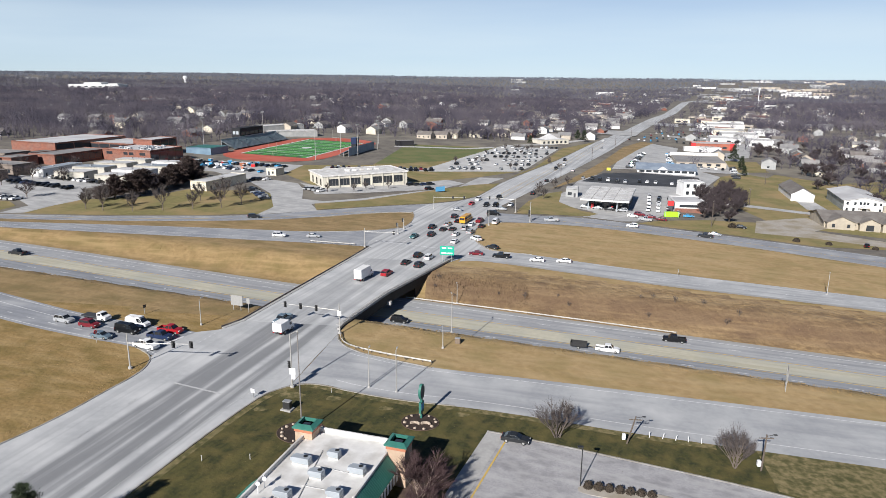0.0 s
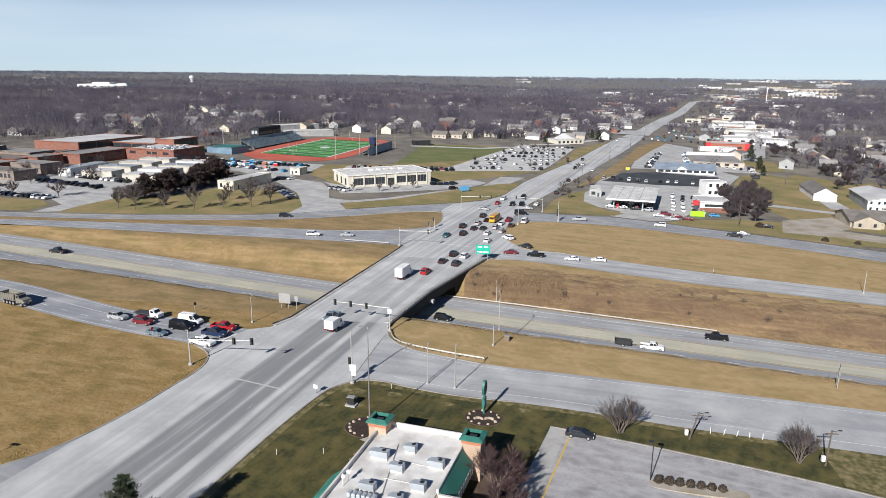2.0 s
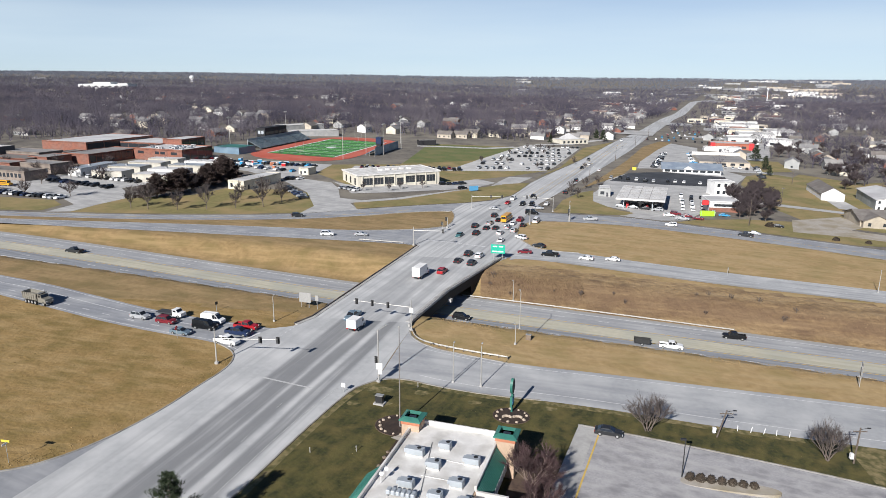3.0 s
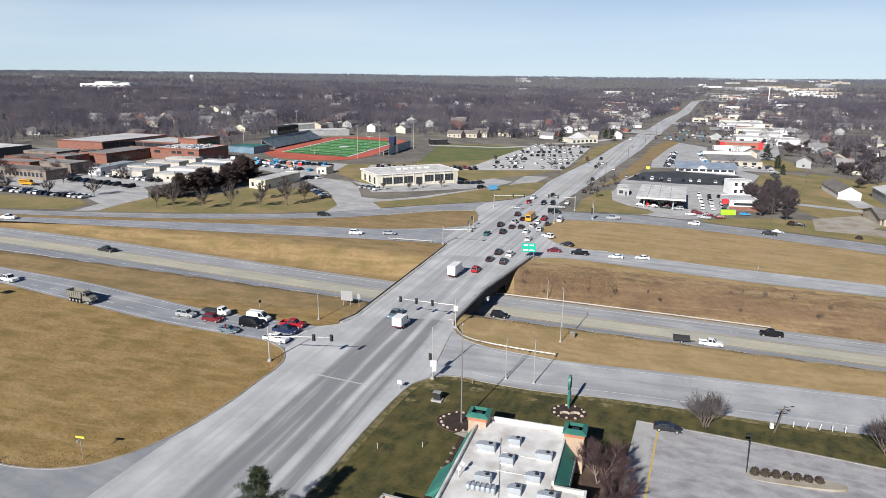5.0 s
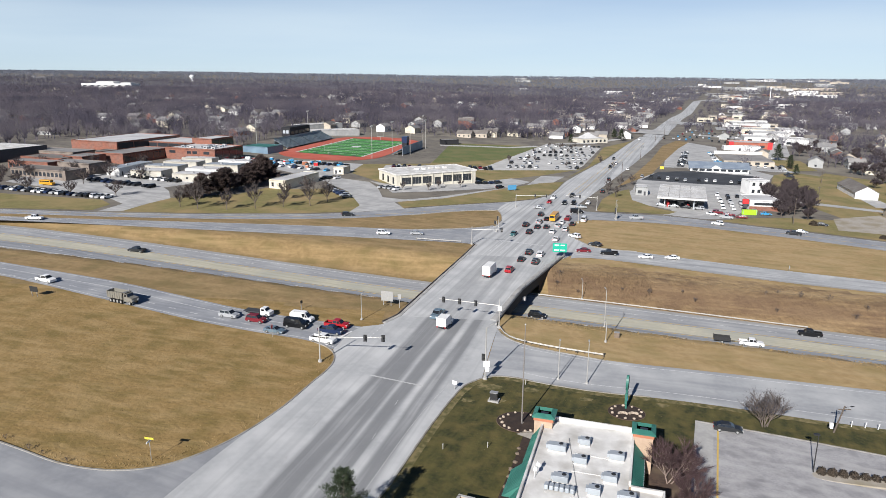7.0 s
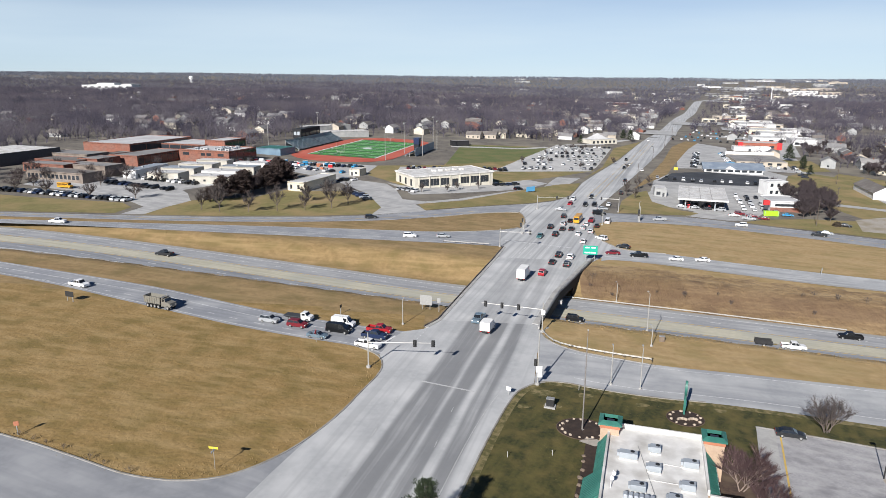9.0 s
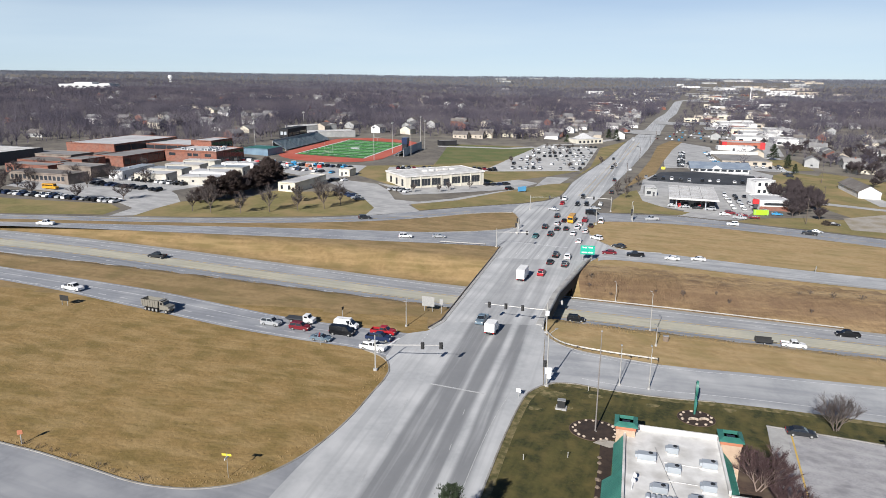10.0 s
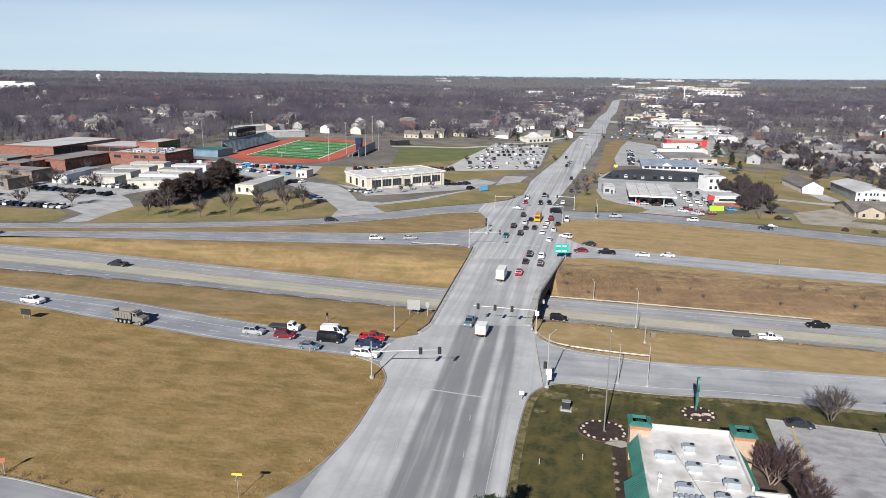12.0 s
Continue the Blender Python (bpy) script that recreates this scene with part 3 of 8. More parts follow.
ribbon("centre_line", eased(ONE_S[3:], 2), (7.0, 6.8), M["yellow_paint"], 0.125, one)
edge_paint(one, ONE_N[2:], -0.8)

# main street: south part, bridge, north part
ST_L = [(-104, 0), (-92, 40), (-84.5, 62), (-77, 90), (-71.5, 104.5), (-68.2, 117), (-67.0, 124), (-68.6, 129.5)]
ST_R = [(-82, 0), (-68, 40), (-57.6, 62), (-50.9, 79), (-48.4, 88.6), (-45.5, 99.5), (-42.2, 110.4), (-39.9, 116.4), (-36.6, 119.8)]
street = sheet("street_south", eased(ST_L, 2) + [(-66.6, 140), (-64.8, 143.4), (-60.5, 145.5), (-58.3, 149), (-57.5, 152.4), (-32.8, 152.4), (-33.0, 147), (-35.0, 133)] + eased(ST_R, 2)[::-1],
               M["asphalt"], 0.09, "wide pale grey main street with dark wheel tracks", "street")
north = sheet("street_north", [(-42.6, 212), (-39.5, 226), (-40.2, 232), (-38.5, 247), (-31, 258), (-28.5, 268), (-28.5, 281), (-30, 289), (-28, 300), (-24, 309), (-12, 318.5), (-2.5, 333), (4, 356), (10.1, 379), (25.1, 420), (52, 491), (89, 602), (121, 694),
              (144, 694), (104.6, 576), (69, 475.5), (34, 380), (19, 340), (8, 311), (3.8, 297), (-2, 266), (-3.5, 252), (-2.2, 242), (0, 236), (-4, 222), (-10.8, 212)],
              M["asphalt_north"], 0.095, "wide pale grey main street crossed by an outer road", "street")
FAR_ST = [(132.5, 694), (178, 824), (258, 1068), (336, 1285), (480, 1720), (520, 1840)]
ribbon("street_far", FAR_ST, (9.5, -9.5), M["asphalt_north"], 0.3, zfun=lambda x, y: land_z(x, y), step=20, label="pale straight street running out to the skyline", category="street")
ribbon("street_bend", eased([(516, 1828), (560, 1925), (640, 2030), (745, 2280)], 2), (7, -7), M["asphalt_north"], 0.6, zfun=lambda x, y: land_z(x, y), step=20, label="pale street bending off among distant stores", category="street")
frontage = sheet("frontage_road", [(-420, 160)] + FIELD_EDGE[:-3] + [(-70, 100), (-74, 60), (-85, 48), (-104, 56), (-122, 64), (-150, 72), (-420, 120)], M["side_asphalt"], 0.075, "smooth blue-grey side road with a curved mouth", "road")
ribbon("lane_line", eased([(-160, 86), (-126, 76), (-112, 72)], 2), (0.06, -0.06), M["worn_paint"], 0.115, frontage)


def lane(a, b, off, parent, dash=None, wide=0.13, mat="white_paint", dz=0.135):
    ribbon("lane_line", [a, b], (off + wide / 2, off - wide / 2), M[mat], dz, parent, dash=dash)


# lines of the south part, along the street's centre
C0, C1 = (-66.8, 60), (-57.0, 112)
for off, dash in ((5.2, (3, 9)), (-5.6, (2, 10))):
    lane(C0, C1, off, street, dash, mat="worn_paint", wide=0.1)
lane((-58.6, 117.9), (-48.0, 114.6), 0, street, wide=0.45, mat="worn_paint")
ribbon("edge_line", eased([(-53.5, 80), (-49.6, 96), (-46.0, 108.5), (-43.2, 115.6)], 2), (0.06, -0.05), M["worn_paint"], 0.135, street)
lane((-66.5, 140.3), (-70.6, 131.4), 0, street, wide=0.5)
lane((-58, 152), (-62, 137), 0, street, (0.6, 1.2), wide=0.12)
N0, N1 = (-18.5, 244), (-9, 275)
lane((-38.5, 236), (-15, 229.5), 0, north, wide=0.4)
for off in (-4, -0.5, 3.2, 6.8):
    lane((-27.6, 216), (-22, 234), off, north, (3, 4) if off != -0.5 else None)
for off, dash, mt in ((3.7, (3, 9), "white_paint"), (-1.9, None, "yellow_paint"), (1.9, None, "yellow_paint"), (-5.6, (3, 9), "white_paint")):
    lane((8, 335), (112, 640), off, north, dash, mat=mt, wide=0.2)

# ---- bridge ----
BR_L = [(-57.6, 152.2), (-50.2, 182), (-42.5, 212.4)]
BR_R = [(-32.7, 152.2), (-25.2, 177.5), (-10.8, 212.4)]


def slope_prism(pts, top, thick):
    bm = bmesh.new()
    hi = [bm.verts.new((x, y, gz(x, y) + top)) for x, y in pts]
    lo = [bm.verts.new((x, y, gz(x, y) + top - thick)) for x, y in pts]
    n = len(pts)
    for k in range(n):
        bm.faces.new((lo[k], lo[(k + 1) % n], hi[(k + 1) % n], hi[k]))
    bm.faces.new(hi)
    bm.faces.new(lo[::-1])
    bmesh.ops.recalc_face_normals(bm, faces=bm.faces)
    return bm


def band(line, off0, off1, top, thick):
    """A wall or beam along a line, between two offsets to the left."""
    p = np.array(line, float)
    d = np.gradient(p, axis=0)
    d /= np.hypot(*d.T)[:, None]
    nrm = np.stack([-d[:, 1], d[:, 0]], 1)
    a, b = p + nrm * off0, p + nrm * off1
    return slope_prism([tuple(q) for q in a] + [tuple(q) for q in b[::-1]], top, thick)


bridge = thing("bridge", 0, 0, 0, 0, "pale concrete road bridge with low barriers over the highway", "bridge", kind="structure")
part("deck", slope_prism(BR_L + BR_R[::-1], 0.10, 0.75), M["deck_asphalt"], bridge)
for f in (0.06, 0.25, 0.44, 0.63, 0.82, 0.96):
    gline = [tuple(np.array(a) * (1 - f) + np.array(b) * f) for a, b in zip(BR_L, BR_R)]
    part("girder", band(gline, 0.3, -0.3, -0.66, 0.95), M["shaded_girder"], bridge)
part("parapet", band([(-60.5, 147)] + BR_L + [(-39.2, 226.5)], 0.0, -0.2, 0.5, 0.5), M["dark_barrier"], bridge, "dark weathered left barrier")
part("kerb_strip", band([(-60.5, 147)] + BR_L + [(-39.2, 226.5)], -0.22, -1.1, 0.2, 0.3), M["concrete"], bridge, "pale concrete kerb inside the barrier")
part("parapet", band([(-33.2, 149.0)] + BR_R + [(-9.0, 216.5)], 0.3, -0.1, 0.85, 0.55), M["concrete"], bridge, "pale concrete right barrier")
# edge panel in the near-black colour that stands for shade below the deck
part("fascia", band([(-33.2, 149.0)] + BR_R + [(-9.0, 216.5)], -0.02, -0.16, 0.29, 2.5), M["shaded_girder"], bridge, "weathered edge girder blackened for the shade under the deck")
# added near-black wall standing in for the shaded slope under the deck
part("shade_wall", band([(-19.2, 192.0), (-10.8, 212.4)], 0.6, 0.2, -0.6, 5.4), M["shaded_girder"], bridge)
part("walkway", band(BR_R, 1.9, 0.3, 0.22, 0.3), M["concrete"], bridge)
part("handrail", band(BR_R, 0.12, 0.02, 1.25, 0.1), M["galvanised"], bridge)
for k in range(26):
    f = k / 25
    i = 0 if f < 0.42 else 1
    a, b = np.array(BR_R[i]), np.array(BR_R[i + 1])
    q = a + (b - a) * ((f / 0.42) if i == 0 else (f - 0.42) / 0.58)
    bm = one_box(q[0] - 0.12, q[0] + 0.0, q[1] - 0.06, q[1] + 0.06, gz(*q) + 0.8, gz(*q) + 1.2)
    part("rail_post", bm, M["galvanised"], bridge)
for f in (0.22, 0.5, 0.78):
    a, b = np.array((-50.2, 182.5)), np.array((-24.6, 176.0))
    q = a + (b - a) * f
    part("pier", one_rod((*q, low_z(*q) - 0.5), (*q, gz(*q) - 1.9), 0.55, 0.55, 12), M["concrete"], bridge)
part("pier_cap", band([(-50.6, 183.0), (-24.4, 176.3)], 0.6, -0.6, -1.55, 0.9), M["concrete"], bridge)
for a, b in (((-57.6, 157.4), (-31.5, 157.4)), ((-44.6, 207.0), (-13.4, 207.0))):
    part("abutment", band([a, b], 0.5, -0.5, -0.62, 3.6), M["concrete"], bridge)

# ---- kerbs ----
def kerb(line, label="pale concrete kerb along the road edge"):
    p = eased(line, 2)
    tagged(part("kerb", band(p, 0.14, -0.14, 0.19, 0.4), M["kerb_stone"], None), label, "kerb", kind="structure")


kerb(FIELD_EDGE + [(-68.6, 129.5), (-74.5, 133.6)])
kerb(ST_R[2:] + SE_S[1:6])
kerb(SE_N[:5])
kerb([(-64, 244), (-43, 250), (-31, 258), (-28.5, 268), (-28.5, 281), (-30, 289), (-44.7, 284), (-66, 270)])
kerb([(10.3, 278.2), (1.8, 274), (-2, 266), (-3.5, 252), (-1.5, 240), (3.6, 229.7), (17.2, 228)])

# ---- lawns and lots ----
sheet("lawn_1", eased(ST_R[3:], 2) + eased(SE_S[1:11], 2) + [(128, 94), (120, 44), (-30, 40), (-66, 44), (-57.5, 62)], M["lawn"], 0.05, "mown lawn, half green and half winter-brown", "lawn")
for edge, inner in ((ST_R[3:], -0.9), (SE_S[1:10], -1.1)):
    ribbon("lawn_edge", eased(edge, 2), (-0.1, inner - 0.5), M["lawn_dry"], 0.065, label="patchy tan dead grass along the lawn edge", category="lawn")
for px, py, pr in ((-35.2, 116.0, 3.2), (-34.0, 110.6, 2.3), (-27.0, 115.8, 2.0), (-39.2, 110.0, 1.6), (-3.0, 112.6, 1.8), (-17, 113.2, 1.7)):
    sheet("worn_patch", rounded([(px + pr * k * math.cos(a), py + 0.6 * pr * k * math.sin(a)) for a, k in zip((0.2, 1.1, 2.0, 2.9, 4.0, 5.1), (1.0, 0.7, 1.05, 0.8, 1.1, 0.75))], 2), M["lawn_dry"], 0.075, "worn tan patch in the lawn", "lawn")
sheet("verge_3", [(47, 107.2), (110, 97.2), (128, 93), (120, 46), (62, 52), (60.6, 88.6), (46, 95)], M["lawn_dry"], 0.065, "tan dead grass at the end of the lawn", "lawn")
sheet("lawn_12", [(128, 300), (210, 262), (330, 215), (360, 300), (290, 330), (232, 420), (196, 470), (150, 400), (124, 345)], M["far_lawn"], 0.025, "dull tan grass between houses and a hall", "lawn")
sheet("lawn_2", [(-75, 296.5), (-56, 309), (-33, 337), (-5, 369), (9, 378), (2.5, 352), (-3, 335), (-12.5, 320), (-25, 310), (-45.2, 299), (-62, 289), (-71, 283.5)], M["far_lawn"], 0.10, "dull green roadside lawn", "lawn")
sheet("lawn_3", [(-178.4, 250), (-176, 266), (-172, 281), (-148, 297), (-141, 316), (-128, 316), (-112.5, 322), (-101, 316), (-90, 296), (-86.5, 285), (-92, 270), (-113, 262.5), (-154, 253)], M["far_lawn"], 0.06, "brownish lawn with young trees before the school", "lawn")
sheet("lawn_4", [(-300, 282), (-237, 272.5), (-197, 270), (-189, 262), (-190, 250), (-220, 246), (-300, 239)], M["far_lawn"], 0.06, "dull green verge beside the car park", "lawn")
sheet("drive_1", [(-92, 268.5), (-90, 285), (-101, 316), (-124, 350), (-116, 356), (-96, 347), (-89, 331), (-83, 306), (-72, 303), (-57, 314), (-33, 340), (-14, 356), (-6, 384), (-2, 396), (12, 398), (2, 372), (-8, 346), (-20, 335), (-33, 326), (-57, 309), (-76, 295), (-70, 282)],
      M["lot_concrete"], 0.09, "pale concrete drive looping past an office", "driveway")
sheet("car_park_1", [(-260, 300), (-233, 290), (-196, 274), (-185, 264), (-187, 248), (-177, 252), (-172, 280), (-180, 296), (-186, 304), (-176, 322), (-222, 332), (-262, 330)], M["lot_concrete"], 0.05, "pale school car park with parked cars", "car park")
sheet("lawn_9", [(-112, 412), (-110, 374), (-88, 345), (-40, 362), (-2, 398), (24, 430), (62, 574), (8, 562), (-62, 556), (-66, 470), (-70, 428)], M["far_lawn"], 0.035, "winter-brown grass behind an office", "lawn")
sheet("apron", [(-96, 350), (-86, 333), (-80, 319), (-60, 328), (-22, 350), (-10, 372), (-20, 382), (-36, 366), (-82, 340)], M["lot_concrete"], 0.07, "pale paved apron before an office", "path")
sheet("lawn_10", [(132, 384), (168, 400), (186, 392), (192, 440), (172, 468), (152, 446), (136, 410)], M["far_lawn"], 0.05, "dull tan grass among the houses", "lawn")
sheet("lawn_11", [(190, 420), (206, 350), (240, 320), (300, 300), (330, 420), (260, 460)], M["far_lawn"], 0.04, "dull tan grass among the houses", "lawn")
sheet("car_park_2", [(-96, 398), (-30, 411), (22, 428), (30, 450), (62, 572), (18, 574), (2, 520), (-22, 466), (-30, 424), (-96, 412)], M["lot_pale"], 0.06, "pale concrete car park full of cars", "car park")
sheet("sports_lawn", [(-69, 430), (-24, 464), (-2, 520), (8, 556), (-62, 552), (-64, 520)], M["green_lawn"], 0.06, "flat green practice field", "lawn")
sheet("verge_1", [(12, 392), (25.1, 423), (52, 494), (89, 604), (103, 645), (65, 576), (34, 452)], M["far_lawn"], 0.07, "green verge along the main street", "lawn")
sheet("forecourt", [(37, 322), (34, 340), (44, 362), (62, 424), (145, 474), (152, 446), (128, 398), (108, 372), (90, 322), (72, 294), (60, 291), (44, 297.5), (51, 309)], M["lot_concrete"], 0.06, "pale concrete filling-station forecourt", "forecourt")
for way in ([(-31.7, 423.3), (-10.5, 487.7), (21.9, 584.1)], [(26.9, 586.1), (57.0, 602.8), (92.9, 657.8)], [(-70, 536), (-40, 540), (-15, 541), (8, 560)]):
    ribbon("path", way, (3.4, -3.4), M["lot_pale"], 0.1, label="pale concrete path around a car park", category="path")
sheet("car_park_3", [(57, 400), (88, 394), (125, 396), (136, 438), (100, 449), (76, 438)], M["lot_asphalt"], 0.09, "black asphalt car park with parked cars", "car park")
sheet("lawn_5", [(14, 297), (22, 328), (33, 352), (42, 362), (37, 330), (45, 310), (52, 305), (46, 298), (29, 298)], M["far_lawn"], 0.10, "wedge of lawn at the street corner", "lawn")
sheet("lawn_6", [(66, 289), (78, 297), (100, 303), (122, 303), (138, 283), (160, 262), (128, 262), (96, 277), (76, 284)], M["far_lawn"], 0.07, "green roadside lawn below bare trees", "lawn")
sheet("gravel_lot", [(112, 281), (122, 306), (150, 320), (152, 300), (140, 290), (162, 276), (156, 266), (134, 276)], M["gravel"], 0.10, "pale gravel yard with tyre tracks", "yard")
sheet("verge_2", [(36, 366), (60, 428), (86, 500), (122, 610), (150, 668), (160, 660), (130, 590), (96, 500), (70, 428)], M["dry_grass"], 0.08, "tan verge along the main street", "lawn")
sheet("car_park_4", [(86, 462), (128, 470), (172, 620), (150, 668), (120, 590)], M["lot_concrete"], 0.07, "pale shop car park with parked cars", "car park")
sheet("lawn_7", [(128, 345), (150, 352), (156, 366), (140, 380), (128, 372)], M["far_lawn"], 0.07, "brownish grass plot", "lawn")
sheet("car_park_6", [(134, 545), (150, 540), (214, 566), (262, 690), (232, 760), (196, 752)], M["lot_concrete"], 0.055, "pale shop lots along the main street", "car park")
sheet("lawn_8", [(168, 470), (196, 480), (210, 540), (186, 540)], M["far_lawn"], 0.07, "striped mown grass plot", "lawn")
sheet("drive_2", [(120, 345), (160, 326), (230, 300), (232, 306), (162, 332), (124, 352)], M["lot_concrete"], 0.11, "pale concrete lane", "driveway")
sheet("drive_3", [(165, 366), (174, 364), (170, 338), (160, 342)], M["lot_concrete"], 0.10, "pale concrete garage drive", "driveway")
sheet("car_park_5", [(1.5, 107.2), (14.5, 103.8), (31.7, 98.6), (45, 94.3), (60, 88), (50, 60), (-14, 60)], M["lot_worn"], 0.09, "worn grey restaurant car park", "car park")

# ---- vehicles ----
PAINT = {}
for key, c in {"white": (0.74, 0.74, 0.74), "silver": (0.42, 0.43, 0.44), "grey": (0.035, 0.037, 0.040), "black": (0.010, 0.0105, 0.012), "navy": (0.02, 0.032, 0.075), "red": (0.33, 0.015, 0.022),
               "maroon": (0.16, 0.018, 0.025), "teal": (0.05, 0.13, 0.14), "bus_yellow": (0.62, 0.31, 0.025), "khaki": (0.19, 0.18, 0.155), "blue": (0.05, 0.28, 0.52), "lime": (0.36, 0.72, 0.03), "slate": (0.16, 0.22, 0.27)}.items():
    PAINT[key] = surf("paint_" + key, c, tuple(v * 0.93 for v in c), 1.2, 0.28, metal=0.25 if key in ("silver", "grey", "slate") else 0.0)
for key in ("black", "grey", "navy", "maroon"):
    PAINT[key].node_tree.nodes["Principled BSDF"].inputs["Specular IOR Level"].default_value = 0.3
COLOUR_WORD = {"white": "white", "silver": "silver", "grey": "dark grey", "black": "black", "navy": "dark blue", "red": "bright red", "maroon": "dark red", "teal": "blue-green", "slate": "blue-grey", "khaki": "khaki", "blue": "light blue"}
MESHES = {}


def keep_mesh(key, bm, material):
    me = bpy.data.meshes.new(key)
    bm.to_mesh(me)
    bm.free()
    me.materials.append(material)
    MESHES[key] = me
    return me


def pane(bm, pts, t=0.02):
    p = [Vector(q) for q in pts]
    nrm = (p[1] - p[0]).cross(p[2] - p[0]).normalized()
    a = [bm.verts.new(q + nrm * t) for q in p]
    b = [bm.verts.new(q - nrm * t) for q in p]
    n = len(p)
    for k in range(n):
        bm.faces.new((a[k], a[(k + 1) % n], b[(k + 1) % n], b[k]))
    bm.faces.new(a[::-1])
    bm.faces.new(b)
    bmesh.ops.recalc_face_normals(bm, faces=bm.faces)


SHAPES = {
    # length, width, belt, roof, cabin at the belt (rear, front), cabin at the roof, nose height, tail height
    "sedan": (4.8, 1.86, 0.96, 1.46, -1.95, 1.05, -1.15, 0.15, 0.74, 0.98),
    "suv": (4.8, 1.95, 1.10, 1.78, -2.32, 1.12, -2.0, 0.35, 0.95, 1.10),
    "van": (5.7, 2.02, 1.20, 2.20, -2.80, 2.05, -2.75, 1.25, 1.05, 1.20),
    "pickup": (5.8, 2.02, 1.16, 1.90, -0.85, 1.45, -0.65, 0.75, 1.05, 1.16),
}


def car_meshes(kind):
    if kind + "body" in MESHES:
        return
    ln, w, belt, roof, b0, b1, t0, t1, nose, tail = SHAPES[kind]
    h = ln / 2
    hw = w / 2
    bm = bmesh.new()
    rear = -h if kind != "pickup" else b0 - 0.1
    prof = [(rear, 0.32), (rear, tail - 0.1), (rear + 0.1, tail), (b0, belt), (b1, belt), (h - 0.5, nose + 0.08), (h - 0.05, nose - 0.12), (h, 0.55), (h - 0.06, 0.32)]
    side_prism(bm, prof, -hw, hw, 0.05)
    es = [e for e in bm.edges if abs(e.verts[0].co.y - e.verts[1].co.y) < 0.02 and e.verts[0].co.z > 0.5 and e.verts[1].co.z > 0.5]
    bmesh.ops.bevel(bm, geom=es, offset=0.07, segments=2, affect="EDGES")
    side_prism(bm, [(b0, belt - 0.02), (t0, roof - 0.05), (t0 + 0.15, roof), (t1 - 0.15, roof), (t1, roof - 0.04), (b1, belt - 0.02)], -hw + 0.07, hw - 0.07, 0.17)
    if kind == "pickup":
        for y in (-hw, hw - 0.09):
            box(bm, -h, rear + 0.02, y, y + 0.09, 0.42, tail + 0.02, 0.02)
        box(bm, -h, -h + 0.09, -hw + 0.09, hw - 0.09, 0.42, tail, 0.02)
        box(bm, -h + 0.05, rear, -hw + 0.05, hw - 0.05, 0.45, 0.62)
    keep_mesh(kind + "body", bm, PAINT["white"])
    if kind == "pickup":
        keep_mesh("pickupliner", one_box(-h + 0.1, rear - 0.01, -hw + 0.1, hw - 0.1, 0.63, 0.72, bevel=0.02), M["tyre"])
    ins = 0.07 + 0.17
    z0, z1 = belt + 0.05, roof - 0.09

    def edge_y(z):
        return hw - 0.07 - 0.17 * (z - belt + 0.02) / (roof - belt + 0.02)

    def fx(z, lo, hi):
        return lo + (hi - lo) * (z - belt) / (roof - belt)

    bm = bmesh.new()
    ya, yb = edge_y(z0) - 0.06, edge_y(z1) - 0.06
    pane(bm, [(fx(z0, b1, t1) + 0.01, -ya, z0), (fx(z0, b1, t1) + 0.01, ya, z0), (fx(z1, b1, t1) + 0.01, yb, z1), (fx(z1, b1, t1) + 0.01, -yb, z1)])
    keep_mesh(kind + "windscreen", bm, M["car_glass"])
    bm = bmesh.new()
    pane(bm, [(fx(z0, b0, t0) - 0.01, -ya, z0), (fx(z0, b0, t0) - 0.01, ya, z0), (fx(z1, b0, t0) - 0.01, yb, z1), (fx(z1, b0, t0) - 0.01, -yb, z1)])
    keep_mesh(kind + "rear_window", bm, M["car_glass"])
    for s, nm in ((1, "l"), (-1, "r")):
        bm = bmesh.new()
        x00, x01, x10, x11 = fx(z0, b0, t0) + 0.16, fx(z0, b1, t1) - 0.2, fx(z1, b0, t0) + 0.12, fx(z1, b1, t1) - 0.1
        if kind == "van":
            x00, x10 = x01 - 1.25, x11 - 1.0
        mid = (x00 + x01) / 2
        for a, b, c, d in ((x00, mid - 0.05, mid - 0.05, x10), (mid + 0.05, x01, x11, mid + 0.05)):
            pane(bm, [(a, s * (edge_y(z0) + 0.005), z0), (b, s * (edge_y(z0) + 0.005), z0), (c, s * (edge_y(z1) + 0.005), z1), (d, s * (edge_y(z1) + 0.005), z1)])
        keep_mesh(kind + "side_window" + nm, bm, M["car_glass"])
    bm = bmesh.new()
    rod(bm, (0, -0.12, 0), (0, 0.12, 0), 0.35, 0.35, 12)
    if "wheel" not in MESHES:
        keep_mesh("wheel", bm, M["tyre"])
        bm = bmesh.new()
        rod(bm, (0, -0.13, 0), (0, 0.13, 0), 0.21, 0.21, 10)
        keep_mesh("rim", bm, M["galvanised"])
    for nm, x, mt in (("headlight", h - 0.06, "lamp_clear"), ("tail_light", -h + 0.02, "lamp_red")):
        bm = bmesh.new()
        box(bm, -0.05, 0.06, -0.2, 0.2, -0.09, 0.09)
        if nm not in MESHES:
            keep_mesh(nm, bm, M[mt])
        else:
            bm.free()


def put(name, key, parent, x=0.0, y=0.0, z=0.0, material=None, label=""):
    ob = new(name, MESHES[key])
    ob.parent = parent
    ob.location = (x, y, z)
    if material:
        ob.material_slots[0].link = "OBJECT"
        ob.material_slots[0].material = material
    if label:
        ob["label"] = label
    return ob


KIND_WORD = {"sedan": "saloon car", "suv": "sport utility vehicle", "van": "van", "pickup": "pickup truck"}


